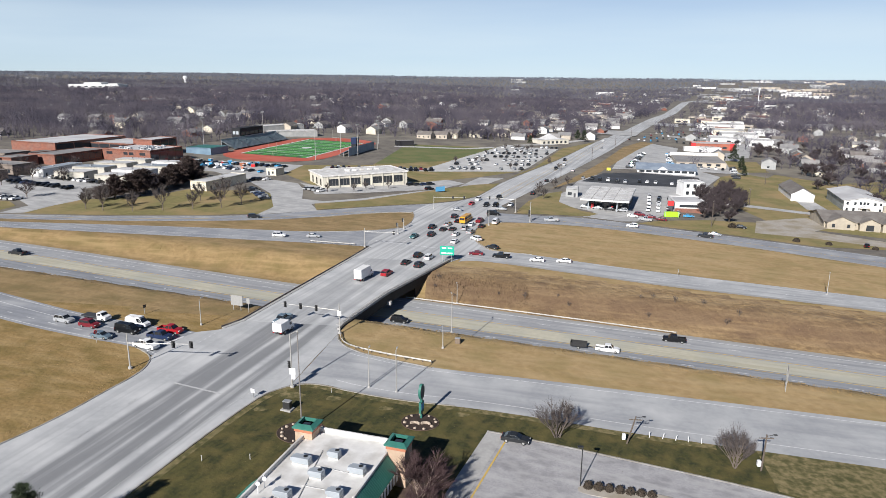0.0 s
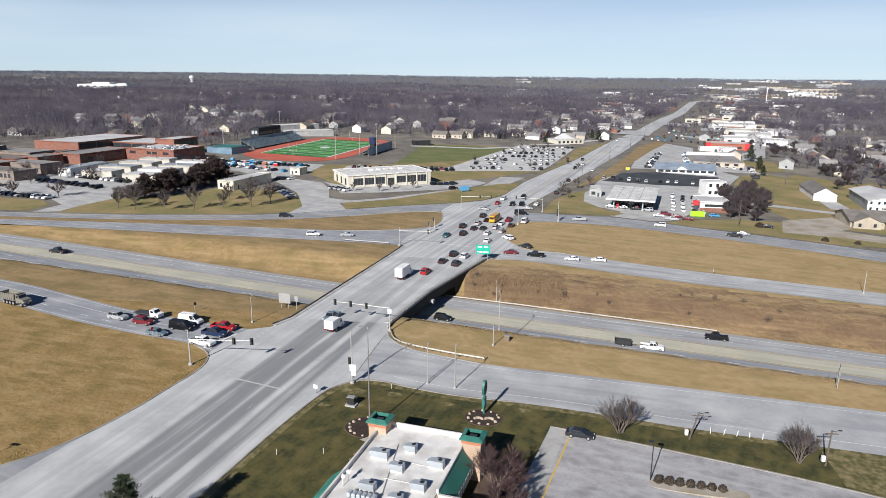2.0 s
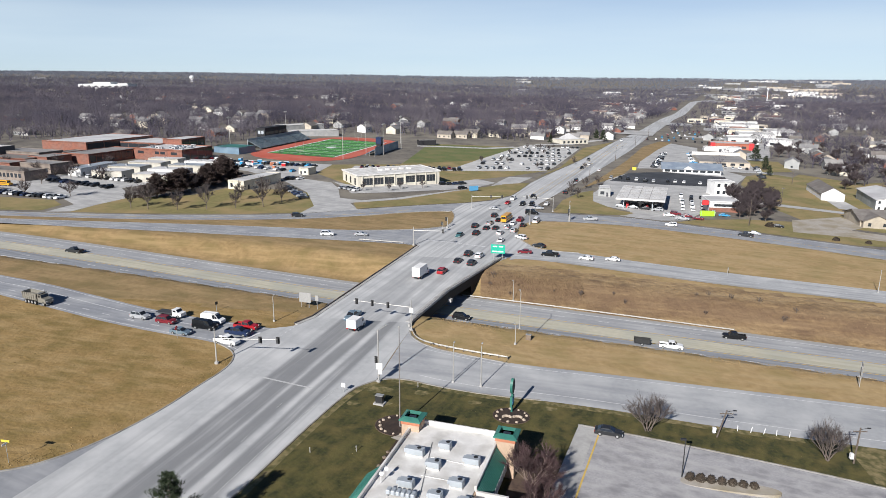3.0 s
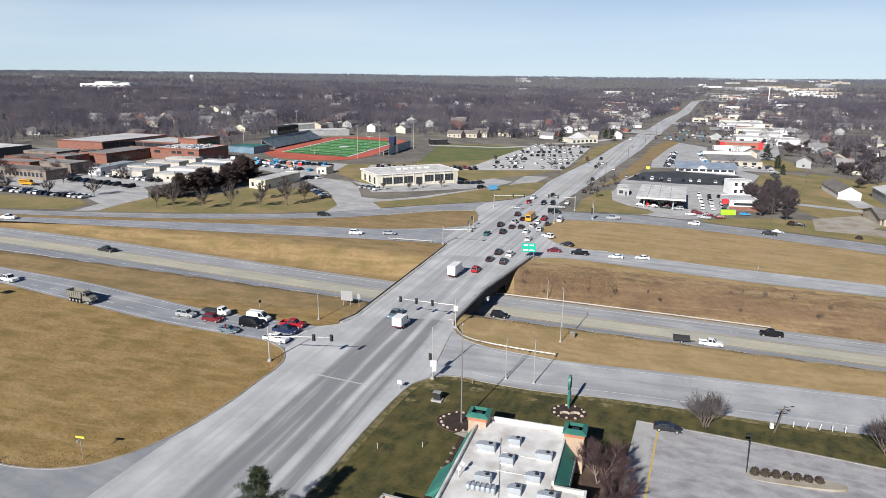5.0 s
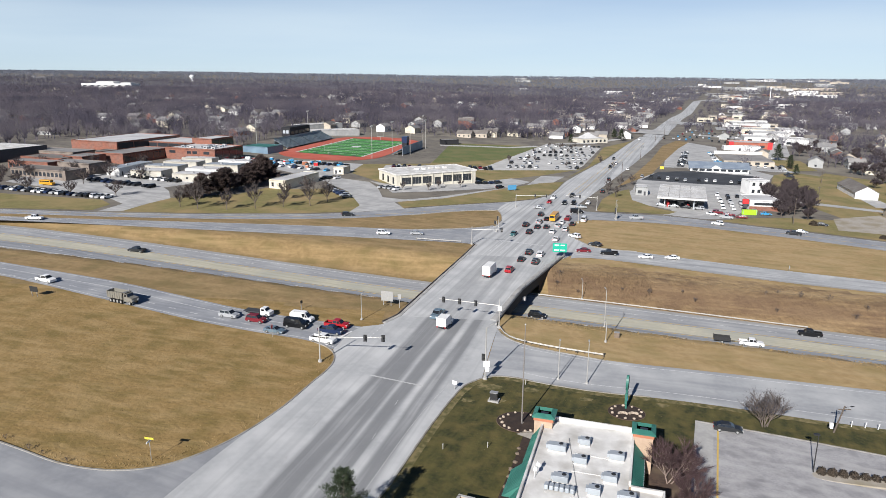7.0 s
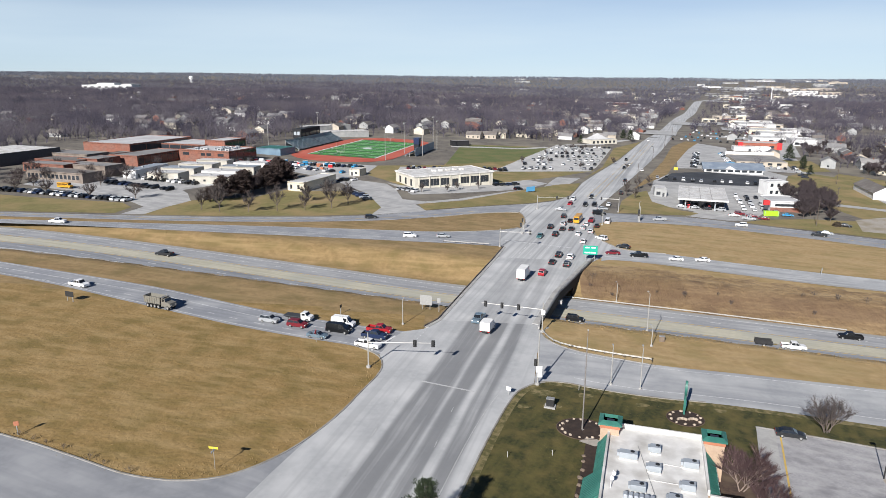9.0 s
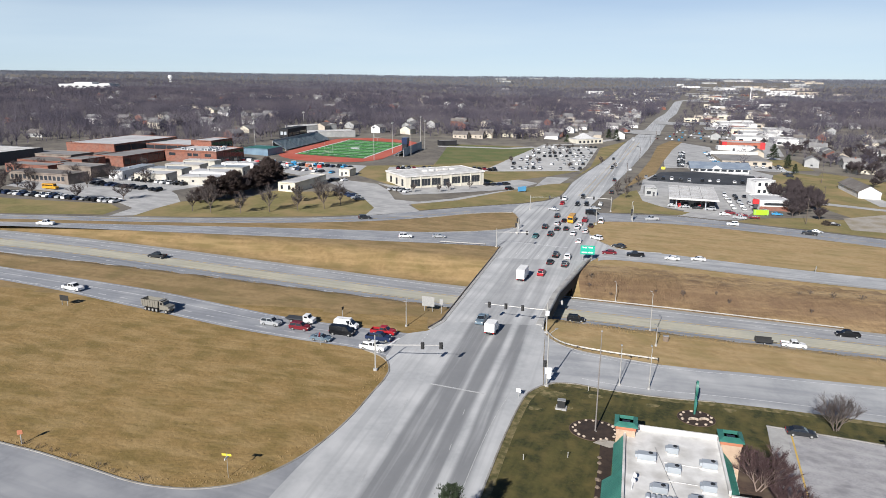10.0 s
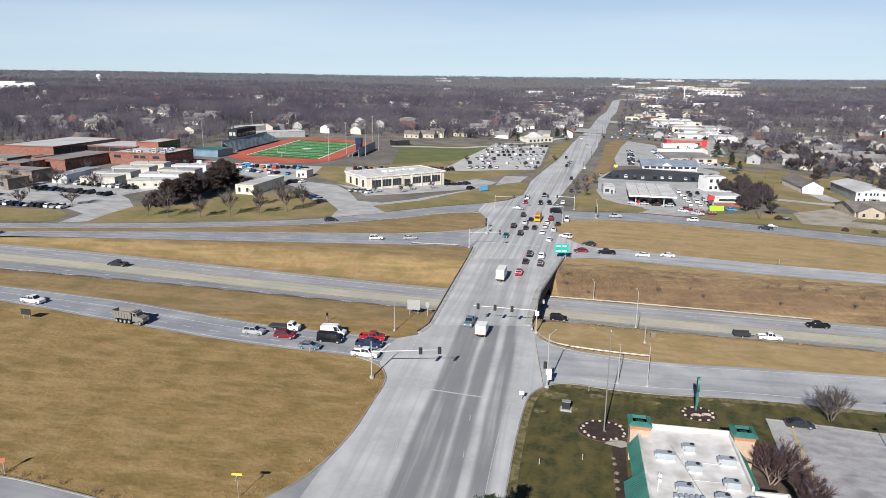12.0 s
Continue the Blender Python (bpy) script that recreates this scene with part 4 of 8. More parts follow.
def car(kind, colour, x, y, deg, where="waiting on the street", group="", z=None, full=True):
    car_meshes(kind)
    ln, w, belt, roof, b0, b1, t0, t1, nose, tail = SHAPES[kind]
    zz = gz(x, y) + 0.10 if z is None else z
    top = thing({"sedan": "car", "suv": "suv", "van": "van", "pickup": "pickup_truck"}[kind], x, y, zz, deg,
                f"{COLOUR_WORD[colour]} {KIND_WORD[kind] if len(where.split()) < 8 else kind} {where}", {"pickup": "pickup truck", "van": "van"}.get(kind, "car"), group)
    put("body", kind + "body", top, material=PAINT[colour])
    if full:
        put("windscreen", kind + "windscreen", top)
        put("rear_window", kind + "rear_window", top)
        put("side_window", kind + "side_windowl", top)
        put("side_window", kind + "side_windowr", top)
    else:
        if kind + "glazing" not in MESHES:
            bm = bmesh.new()
            for q in ("windscreen", "rear_window", "side_windowl", "side_windowr"):
                bm.from_mesh(MESHES[kind + q])
            keep_mesh(kind + "glazing", bm, M["car_glass"])
        put("glazing", kind + "glazing", top)
    fxp, rxp = ln / 2 - 0.92, -ln / 2 + 0.95
    for px in (fxp, rxp):
        for s in (1, -1):
            wob = put("wheel", "wheel", top, px, s * (w / 2 - 0.10), 0.35)
            if full:
                put("rim", "rim", wob)
    if full:
        for s in (1, -1):
            put("headlight", "headlight", top, ln / 2 - 0.07, s * (w / 2 - 0.28), nose - 0.17)
            put("tail_light", "tail_light", top, -ln / 2, s * (w / 2 - 0.26), tail - 0.22)
    if kind == "pickup":
        put("bed_liner", "pickupliner", top, label="black bed liner")
    return top


def wheels(top, spots, r=0.48, wide=0.3):
    s = r / 0.35
    for x, y in spots:
        o = put("wheel", "wheel", top, x, y, r)
        o.scale = (s, wide / 0.24, s)
        put("rim", "rim", o)


def box_truck(x, y, deg, ln, high, label):
    t = thing("box_truck", x, y, gz(x, y) + 0.1, deg, label, "truck")
    car_meshes("van")
    part("cargo_box", one_box(-ln / 2, ln / 2 - 2.2, -1.22, 1.22, 0.95, high, bevel=0.05), M["white_wall"], t)
    part("chassis", one_box(-ln / 2 + 0.1, ln / 2 - 0.3, -0.5, 0.5, 0.5, 0.95), M["black_metal"], t)
    bm = bmesh.new()
    side_prism(bm, [(ln / 2 - 2.1, 0.5), (ln / 2 - 2.1, 2.35), (ln / 2 - 1.2, 2.35), (ln / 2 - 0.75, 1.5), (ln / 2, 1.3), (ln / 2, 0.5)], -1.05, 1.05, 0.08)
    part("cab", bm, PAINT["white"], t)
    bm = bmesh.new()
    pane(bm, [(ln / 2 - 1.16, -0.85, 2.25), (ln / 2 - 1.16, 0.85, 2.25), (ln / 2 - 0.76, 0.9, 1.56), (ln / 2 - 0.76, -0.9, 1.56)], 0.03)
    part("windscreen", bm, M["car_glass"], t)
    for s in (1, -1):
        part("side_window", one_box(ln / 2 - 1.85, ln / 2 - 1.1, s * 1.0 - 0.03, s * 1.0 + 0.03, 1.55, 2.15), M["car_glass"], t)
        put("tail_light", "tail_light", t, -ln / 2, s * 0.95, 0.8)
    part("roller_door", one_box(-ln / 2 - 0.02, -ln / 2 + 0.02, -1.1, 1.1, 1.1, high - 0.12), M["sign_white"], t)
    wheels(t, [(ln / 2 - 1.0, 0.9), (ln / 2 - 1.0, -0.9), (-ln / 2 + 1.6, 0.95), (-ln / 2 + 1.6, -0.95)])


def flatbed(x, y, deg):
    t = thing("flatbed_truck", x, y, gz(x, y) + 0.1, deg, "white-cabbed flatbed truck with an empty grey bed", "truck")
    part("bed", one_box(-3.6, 0.9, -1.15, 1.15, 0.95, 1.15, bevel=0.02), M["lot_asphalt"], t)
    part("headboard", one_box(0.85, 0.95, -1.1, 1.1, 1.15, 1.9), M["black_metal"], t)
    part("chassis", one_box(-3.4, 2.8, -0.5, 0.5, 0.5, 0.95), M["black_metal"], t)
    bm = bmesh.new()
    side_prism(bm, [(1.0, 0.5), (1.0, 2.1), (2.1, 2.1), (2.6, 1.45), (3.5, 1.25), (3.5, 0.5)], -1.0, 1.0, 0.08)
    part("cab", bm, PAINT["white"], t)
    bm = bmesh.new()
    pane(bm, [(2.14, -0.8, 2.02), (2.14, 0.8, 2.02), (2.6, 0.85, 1.5), (2.6, -0.85, 1.5)], 0.03)
    part("windscreen", bm, M["car_glass"], t)
    for s in (1, -1):
        part("side_window", one_box(1.25, 2.1, s * 0.95 - 0.03, s * 0.95 + 0.03, 1.5, 1.95), M["car_glass"], t)
    wheels(t, [(2.6, 0.88), (2.6, -0.88), (-2.0, 0.9), (-2.0, -0.9)], 0.42)


def dump_truck(x, y, deg):
    t = thing("dump_truck", x, y, gz(x, y) + 0.1, deg, "dusty khaki dump truck coming down the ramp", "truck")
    bm = bmesh.new()
    side_prism(bm, [(-4.6, 1.2), (-4.8, 2.9), (1.2, 2.9), (1.2, 1.2)], -1.22, 1.22, 0.0)
    for f in list(bm.faces):
        if f.normal.z > 0.9:
            r = bmesh.ops.inset_region(bm, faces=[f], thickness=0.12)
            bmesh.ops.translate(bm, verts=f.verts, vec=(0, 0, -0.8))
    part("dump_body", bm, PAINT["khaki"], t)
    for k in range(7):
        for s in (1, -1):
            part("rib", one_box(-4.4 + k * 0.88, -4.28 + k * 0.88, s * 1.25 - 0.05, s * 1.25 + 0.05, 1.25, 2.88), PAINT["khaki"], t)
    part("cab_guard", one_box(1.1, 2.2, -1.15, 1.15, 2.9, 3.0), PAINT["khaki"], t)
    part("chassis", one_box(-4.4, 4.2, -0.5, 0.5, 0.65, 1.15), M["black_metal"], t)
    bm = bmesh.new()
    side_prism(bm, [(1.4, 0.8), (1.4, 2.75), (2.6, 2.75), (2.9, 1.95), (4.5, 1.75), (4.6, 0.8)], -1.1, 1.1, 0.1)
    part("cab", bm, PAINT["khaki"], t)
    bm = bmesh.new()
    pane(bm, [(2.65, -0.85, 2.65), (2.65, 0.85, 2.65), (2.9, 0.9, 2.02), (2.9, -0.9, 2.02)], 0.03)
    part("windscreen", bm, M["car_glass"], t)
    for s in (1, -1):
        part("side_window", one_box(1.7, 2.5, s * 1.03 - 0.03, s * 1.03 + 0.03, 2.0, 2.6), M["car_glass"], t)
        put("headlight", "headlight", t, 4.58, s * 0.8, 1.2)
    part("exhaust", one_rod((1.3, 0.95, 1.2), (1.3, 0.95, 3.5), 0.08, 0.08), M["galvanised"], t)
    wheels(t, [(3.6, 0.95), (3.6, -0.95)] + [(q, s * 0.95) for q in (-3.6, -2.3, -1.0, 0.3) for s in (1, -1)], 0.52, 0.4)
    return t


def school_bus(x, y, deg, where):
    t = thing("school_bus", x, y, gz(x, y) + 0.1, deg, "yellow school bus " + where, "bus")
    bm = bmesh.new()
    side_prism(bm, [(-5.2, 0.6), (-5.2, 2.9), (-5.0, 3.05), (3.0, 3.05), (3.35, 2.7), (3.5, 1.7), (4.9, 1.5), (5.0, 0.6)], -1.2, 1.2, 0.12)
    part("body", bm, PAINT["bus_yellow"], t)
    for s in (1, -1):
        for k in range(9):
            part("side_window", one_box(-4.7 + k * 0.86, -4.0 + k * 0.86, s * 1.15 - 0.04, s * 1.15 + 0.04, 1.95, 2.6), M["car_glass"], t)
        part("rub_rail", one_box(-5.1, 3.3, s * 1.2 - 0.02, s * 1.2 + 0.02, 1.25, 1.4), M["black_metal"], t)
        put("tail_light", "tail_light", t, -5.2, s * 0.95, 2.6)
    part("rear_window", one_box(-5.23, -5.17, -0.95, 0.95, 1.7, 2.6), M["car_glass"], t)
    bm = bmesh.new()
    pane(bm, [(3.37, -1.0, 2.65), (3.37, 1.0, 2.65), (3.52, 1.05, 1.75), (3.52, -1.05, 1.75)], 0.03)
    part("windscreen", bm, M["car_glass"], t)
    wheels(t, [(3.9, 1.0), (3.9, -1.0), (-2.8, 1.0), (-2.8, -1.0)])
    return t


NB, SB = 73.0, -107.0
RQ = "waiting at the ramp lights"
car("pickup", "red", -70.4, 142.3, -13, RQ)
car("pickup", "navy", -71.0, 138.5, -14, RQ)
van1 = car("van", "white", -79.3, 144.9, -13, "with a ladder rack at the ramp lights")
part("ladder_rack", one_box(-2.4, 1.2, -0.8, 0.8, 2.32, 2.40), M["sign_white"], van1)
for s in (-0.6, 0.6):
    part("rack_bar", one_box(-2.4, 1.2, s - 0.05, s + 0.05, 2.24, 2.46), M["galvanised"], van1)
car("van", "black", -79.6, 140.8, -14, RQ)
car("suv", "maroon", -89.6, 142.8, -15, RQ)
car("sedan", "slate", -83.6, 137.0, -15, RQ)
car("suv", "silver", -96.8, 144.8, -17, RQ)
flatbed(-90.4, 147.2, -15)
dump_truck(-125.5, 150.5, -20.5).scale = (0.88, 1, 1)
car("pickup", "white", -153.2, 162.8, -20, "coming down the ramp")
car("pickup", "white", -71.6, 133.2, -18, "with a dark bed liner at the ramp lights")
car("pickup", "slate", -47.6, 152.9, SB, "stopped on the near end of the bridge")
box_truck(-45.4, 146.4, NB, 5.6, 3.0, "small white box van driving over the bridge")
box_truck(-34.3, 190.5, NB, 8.2, 3.7, "large white box truck on the bridge")
BQ = "queuing on the bridge"
car("suv", "red", -28.3, 195.3, NB, BQ)
car("sedan", "grey", -24.0, 208.2, NB, BQ)
car("suv", "black", -20.9, 217.2, NB, BQ)
car("suv", "white", -17.2, 215.6, NB, BQ)
car("suv", "grey", -19.6, 206.0, NB, BQ)
JQ = "queuing at the crossroads"
car("sedan", "white", -9.7, 238.6, NB, JQ)
car("suv", "black", -18.8, 247.4, NB, JQ)
car("suv", "black", -19.4, 259.6, NB, JQ)
car("sedan", "teal", -25.0, 243.2, SB, JQ)
school_bus(-6.6, 274.4, NB, "at the crossroads")
car("suv", "black", 7.8, 331.0, SB, JQ)
car("suv", "black", 1.6, 310.0, SB, JQ)
car("suv", "black", 5.9, 311.0, SB, JQ)
car("sedan", "silver", 8.4, 303.0, -5, "crossing at the lights")
car("van", "black", 4.7, 290.6, 0, "crossing at the lights")
car("suv", "black", -11.6, 281.4, NB, JQ)
car("sedan", "black", -9.9, 273.0, NB, JQ)
car("sedan", "grey", -15.0, 257.0, NB, JQ)
car("suv", "silver", -13.6, 266.0, NB, JQ)
car("sedan", "grey", -11.4, 258.0, NB, JQ)
car("sedan", "white", -9.8, 250.2, NB, JQ)
car("suv", "silver", -6.6, 260.4, NB, JQ)
car("pickup", "maroon", -1.0, 275.4, NB, JQ)
car("suv", "silver", -4.4, 254.6, NB, JQ)
car("sedan", "grey", -0.2, 266.0, NB, JQ)
car("sedan", "white", -4.2, 268.0, NB, JQ)
car("suv", "white", -2.2, 244.4, 130, "turning from the ramp")
car("sedan", "white", 13.0, 313.6, SB, "on the main street")
car("sedan", "red", -5.2, 311.6, SB, "on the main street")
car("suv", "white", -2.2, 323.4, SB, "on the main street")
car("sedan", "silver", -11.2, 296.6, -20, "on the outer road")
car("van", "white", 5.6, 274.6, NB, "on the main street")
MS = "driving along the main street"
for k, (q, c, hx, hy, hd) in enumerate((("suv", "black", 47, 446.4, SB), ("sedan", "white", 55, 467.8, SB), ("suv", "black", 58, 493.6, SB), ("sedan", "white", 57.5, 440.6, NB),
                                       ("suv", "black", 36.5, 391.4, NB), ("suv", "grey", 25.6, 347.8, NB), ("sedan", "black", 142.0, 681.5, NB), ("sedan", "silver", 100, 590, SB), ("suv", "white", 112, 655, SB))):
    car(q, c, hx, hy, hd, MS)
RN = "driving along the ramp"
car("sedan", "white", 18.3, 219.5, 167, RN)
car("sedan", "white", 27.2, 220.0, 167, RN)
car("pickup", "black", 6.5, 221.8, 172, RN)
car("sedan", "maroon", -2.0, 223.6, 178, RN)
car("sedan", "grey", 3.6, 233.4, 150, RN)
OR = "driving along the outer road"
car("pickup", "silver", 29.0, 284.2, 178, OR)
car("suv", "white", 62.0, 280.5, 160, OR)
car("pickup", "grey", 88.0, 268.0, 156, OR)
car("sedan", "silver", 93.0, 272.2, -24, OR)
car("suv", "white", -72.5, 234.4, 2, RN)
car("sedan", "silver", -60.6, 236.4, 4, RN)
car("pickup", "white", -200.2, 230.0, 4, RN)
car("suv", "grey", -91.0, 262.2, 20, OR)
HW = "driving along the highway"
car("pickup", "white", 31.4, 159.4, -12.8, HW + " with a trailer", z=low_z(31.4, 159.4) + 0.12)
car("pickup", "black", 50.0, 168.6, 167, HW, z=low_z(50, 168.6) + 0.12)
car("suv", "black", -21.5, 171.2, -12.8, HW, z=low_z(-21.5, 171.2) + 0.12)
car("pickup", "grey", -150.0, 205.6, 168, HW, z=low_z(-150, 205.6) + 0.12)
trailer = thing("trailer", 24.6, 161.0, low_z(24.6, 161.0) + 0.12, -12.8, "black mesh-sided utility trailer behind a pickup", "trailer")
part("floor", one_box(-2.0, 2.0, -1.0, 1.0, 0.55, 0.68), M["black_metal"], trailer)
for s in (-1, 1):
    part("side_panel", one_box(-2.0, 2.0, s - 0.03, s + 0.03, 0.68, 1.5), M["black_metal"], trailer)
part("tailgate", one_box(-2.05, -1.98, -1.0, 1.0, 0.68, 1.7), M["black_metal"], trailer)
part("drawbar", one_box(2.0, 3.2, -0.06, 0.06, 0.5, 0.6), M["black_metal"], trailer)
wheels(trailer, [(0, 1.12), (0, -1.12)], 0.35, 0.24)
car("sedan", "grey", 6.3, 104.6, -14, "parked against the lawn edge")


def parked(x0, y0, x1, y1, n, deg, where, group, kinds=("sedan", "suv", "suv", "pickup", "sedan"), hues=("black", "grey", "silver", "white", "black", "navy", "maroon", "grey"), skip=0.12):
    for k in range(n):
        f = k / max(1, n - 1)
        kind, hue = rng.choice(kinds), rng.choice(hues)
        if rng.random() < skip:
            continue
        car(kind, hue, x0 + (x1 - x0) * f + rng.uniform(-0.2, 0.2), y0 + (y1 - y0) * f + rng.uniform(-0.3, 0.3), deg + rng.choice((0, 180)) + rng.uniform(-2, 2), where, group, full=False)


SCH = "parked in the school car park"
parked(-262, 284.5, -196.5, 273.4, 24, 75, SCH, "cars in the school car park", skip=0.04, hues=("black", "grey", "navy", "silver", "black", "white"))
parked(-226, 313.0, -191, 302.0, 13, 73, SCH, "cars in the school car park", skip=0.04, hues=("black", "grey", "navy", "black", "grey"))
parked(-218, 328.0, -186, 320.0, 10, 73, SCH, "cars in the school car park", hues=("black", "grey", "silver", "white"))
parked(-112, 322, -94, 293, 9, 20, "parked beside the school drive", "cars by the school drive", hues=("navy", "grey", "black", "silver"))
parked(-126, 346, -114, 352, 5, 60, "parked beside the school drive", "cars by the school drive")
parked(-87, 331, -79, 326, 4, 60, "parked beside an office", "cars by the office", hues=("white", "silver", "grey"))
parked(-38, 357, -28, 361, 4, 40, "parked beside an office", "cars by the office", hues=("navy", "grey", "black"))
car("suv", "black", -27.5, 346.5, 40, "leaving the office drive")
for yy, nn in ((0, 20), (9, 20)):
    parked(-90, 400 + yy * 0.5, -32, 413 + yy * 0.5, nn, 103, "parked on a long pale lot", "cars on the long lot", skip=0.25)
for k in range(7):
    f = k / 6
    parked(-24 + 40 * f, 424 + 140 * f * 0.97, 24 + 36 * f, 436 + 136 * f, 12, 73, "parked on the pale lot by the street", "cars on the street lot", skip=0.3, hues=("white", "silver", "grey", "black", "white", "silver"))
parked(60, 411, 88, 401, 7, 73, "parked on black asphalt", "cars on the asphalt lot", hues=("black", "white", "silver", "grey"))
parked(92, 406, 124, 402, 8, 73, "parked on black asphalt", "cars on the asphalt lot", hues=("white", "silver", "black", "grey"))
for yy in (318, 327, 336, 346, 355):
    parked(77 + (yy - 318) * 0.25, yy, 90 + (yy - 318) * 0.28, yy - 4, 4, 75, "parked in tight rows on the sales lot", "cars on the sales lot", hues=("white", "white", "silver", "grey", "white"), skip=0.05)
parked(99, 470, 128, 560, 16, -15, "parked beside the shops", "cars by the shops", hues=("white", "silver", "grey", "black"))
parked(128, 476, 150, 566, 12, -15, "parked beside the shops", "cars by the shops", hues=("white", "silver", "grey", "blue"))
parked(160, 440, 178, 500, 8, 165, "parked behind the shops", "cars behind the shops", hues=("white", "silver", "grey"))
for k in range(5):
    parked(150 + 14 * k, 680 + 34 * k, 214 + 14 * k, 664 + 34 * k, 12, 73, "parked at a distant dealer", "cars at the distant dealer", hues=("white", "silver", "grey", "blue", "maroon"), skip=0.2)
parked(70.5, 305.6, 78, 297, 3, -20, "parked at the filling station", "cars at the filling station", hues=("red", "white", "maroon"))
parked(48, 318, 64, 313, 4, -14, "under the pump canopy", "cars at the pumps", hues=("white", "silver", "grey"), skip=0)
car("sedan", "white", 66.5, 301.5, -14, "leaving the filling station")
car("sedan", "blue", 92.6, 307.4, -10, "on a display pad")
car("sedan", "black", 148.7, 265.6, 60, "parked on a gravel yard")
car("pickup", "silver", 70.5, 294.8, -20, "turning into the outer road")
car("sedan", "black", 109.0, 289.0, -25, "beside a roadside lawn")
school_bus(-236.8, 295.6, -10, "parked at the school").scale = (0.68, 0.9, 0.85)

# ---- signals, lamps, signs, rails ----
def signal_head(parent, x, y, z, facing):
    """A three-lamp head on a backplate; facing: heading of the lamps, in the parent's frame."""
    c, s = math.cos(facing), math.sin(facing)
    turn = Matrix.Translation((x, y, z)) @ Matrix.Rotation(facing, 4, "Z")
    bm = one_box(-0.12, 0.16, -0.2, 0.2, -0.58, 0.58, bevel=0.03)
    box(bm, -0.14, -0.10, -0.36, 0.36, -0.74, 0.74)
    for k in (-0.37, 0.0, 0.37):
        rod(bm, (0.16, 0, k), (0.36, 0, k + 0.03), 0.16, 0.15, 8)
    bm.transform(turn)
    head = part("signal_head", bm, M["black_metal"], parent, "black three-lamp signal head")
    for k, mt in ((0.37, "lamp_red"), (0.0, "yellow_paint"), (-0.37, "sign_green")):
        bm = bmesh.new()
        rod(bm, (0.165, 0, k), (0.19, 0, k), 0.13, 0.13, 8)
        bm.transform(turn)
        part("lens", bm, M[mt], head)


def mast(x, y, high, arm_to=None, arm_z=5.8, heads=(), facing=-90.0, lamp=None, label="pale steel traffic-light mast at the junction", plates=()):
    z = gz(x, y)
    t = thing("traffic_light", x, y, z, 0, label, "traffic light", "traffic lights at the crossings")
    part("base", one_rod((0, 0, -0.6), (0, 0, 0.45), 0.45, 0.42, 10), M["concrete"], t)
    part("pole", one_rod((0, 0, 0.4), (0, 0, high), 0.16, 0.10, 10), M["pale_steel"], t)
    f = radians(facing)
    if arm_to:
        ax, ay = arm_to[0] - x, arm_to[1] - y
        part("arm", one_rod((0, 0, arm_z), (ax, ay, arm_z + 0.35), 0.12, 0.06, 8), M["pale_steel"], t)
        for q in heads:
            part("bracket", one_rod((ax * q, ay * q, arm_z - 0.3), (ax * q, ay * q, arm_z + 0.4), 0.05, 0.05, 6), M["black_metal"], t)
            signal_head(t, ax * q + 0.2 * math.cos(f), ay * q + 0.2 * math.sin(f), arm_z + 0.35 * q - 0.1, f)
    else:
        for hz in heads:
            signal_head(t, -0.45, 0.15, hz, f)
            part("bracket", one_rod((0, 0, hz), (-0.42, 0.14, hz), 0.04, 0.04, 6), M["black_metal"], t)
    for px, pz, w, h in plates:
        bm = one_box(px - w / 2, px + w / 2, -0.26, -0.20, pz - h / 2, pz + h / 2)
        part("sign_plate", bm, M["sign_white"], t, "white rectangular sign plate")
    if lamp:
        lx, ly = lamp
        part("lamp_arm", one_rod((0, 0, high - 0.2), (lx, ly, high + 0.5), 0.06, 0.045, 8), M["pale_steel"], t)
        bm = one_box(-0.35, 0.35, -0.16, 0.16, -0.09, 0.09, bevel=0.04)
        bm.transform(Matrix.Translation((lx, ly, high + 0.5)) @ Matrix.Rotation(math.atan2(ly, lx), 4, "Z"))
        part("luminaire", bm, M["galvanised"], t)
    return t


mast(-69.9, 123.0, 7.6, (-56.3, 122.5), 5.5, (0.70, 0.97), -88)
mast(-32.6, 147.6, 7.4, (-47.0, 150.6), 5.7, (0.93, 0.66, 0.39), -100, plates=((0.05, 5.0, 0.9, 1.1),))
mast(-36.0, 119.4, 11.0, None, heads=(4.6,), facing=-100, lamp=(1.6, 1.2), plates=((0.2, 3.4, 1.2, 1.3), (0.35, 2.2, 0.8, 0.9)))
mast(-40.3, 226.6, 6.6, (-29.5, 224.8), 5.4, (0.95,), 80)
mast(-21.6, 297.6, 6.2, (-7.5, 296.5), 5.4, (0.6, 0.95), -100)
mast(14.6, 298.6, 6.8, (1.0, 302.0), 5.8, (0.55, 0.85), -100)
mast(19.8, 280.0, 6.8, None, heads=(3.2, 4.6), facing=-100)
mast(-31.4, 247.5, 4.2, None, heads=(3.6,), facing=-100)
mast(-30.2, 256.0, 4.2, None, heads=(3.6,), facing=60)
mast(2.6, 270.4, 6.8, None, heads=(4.4,), facing=80)


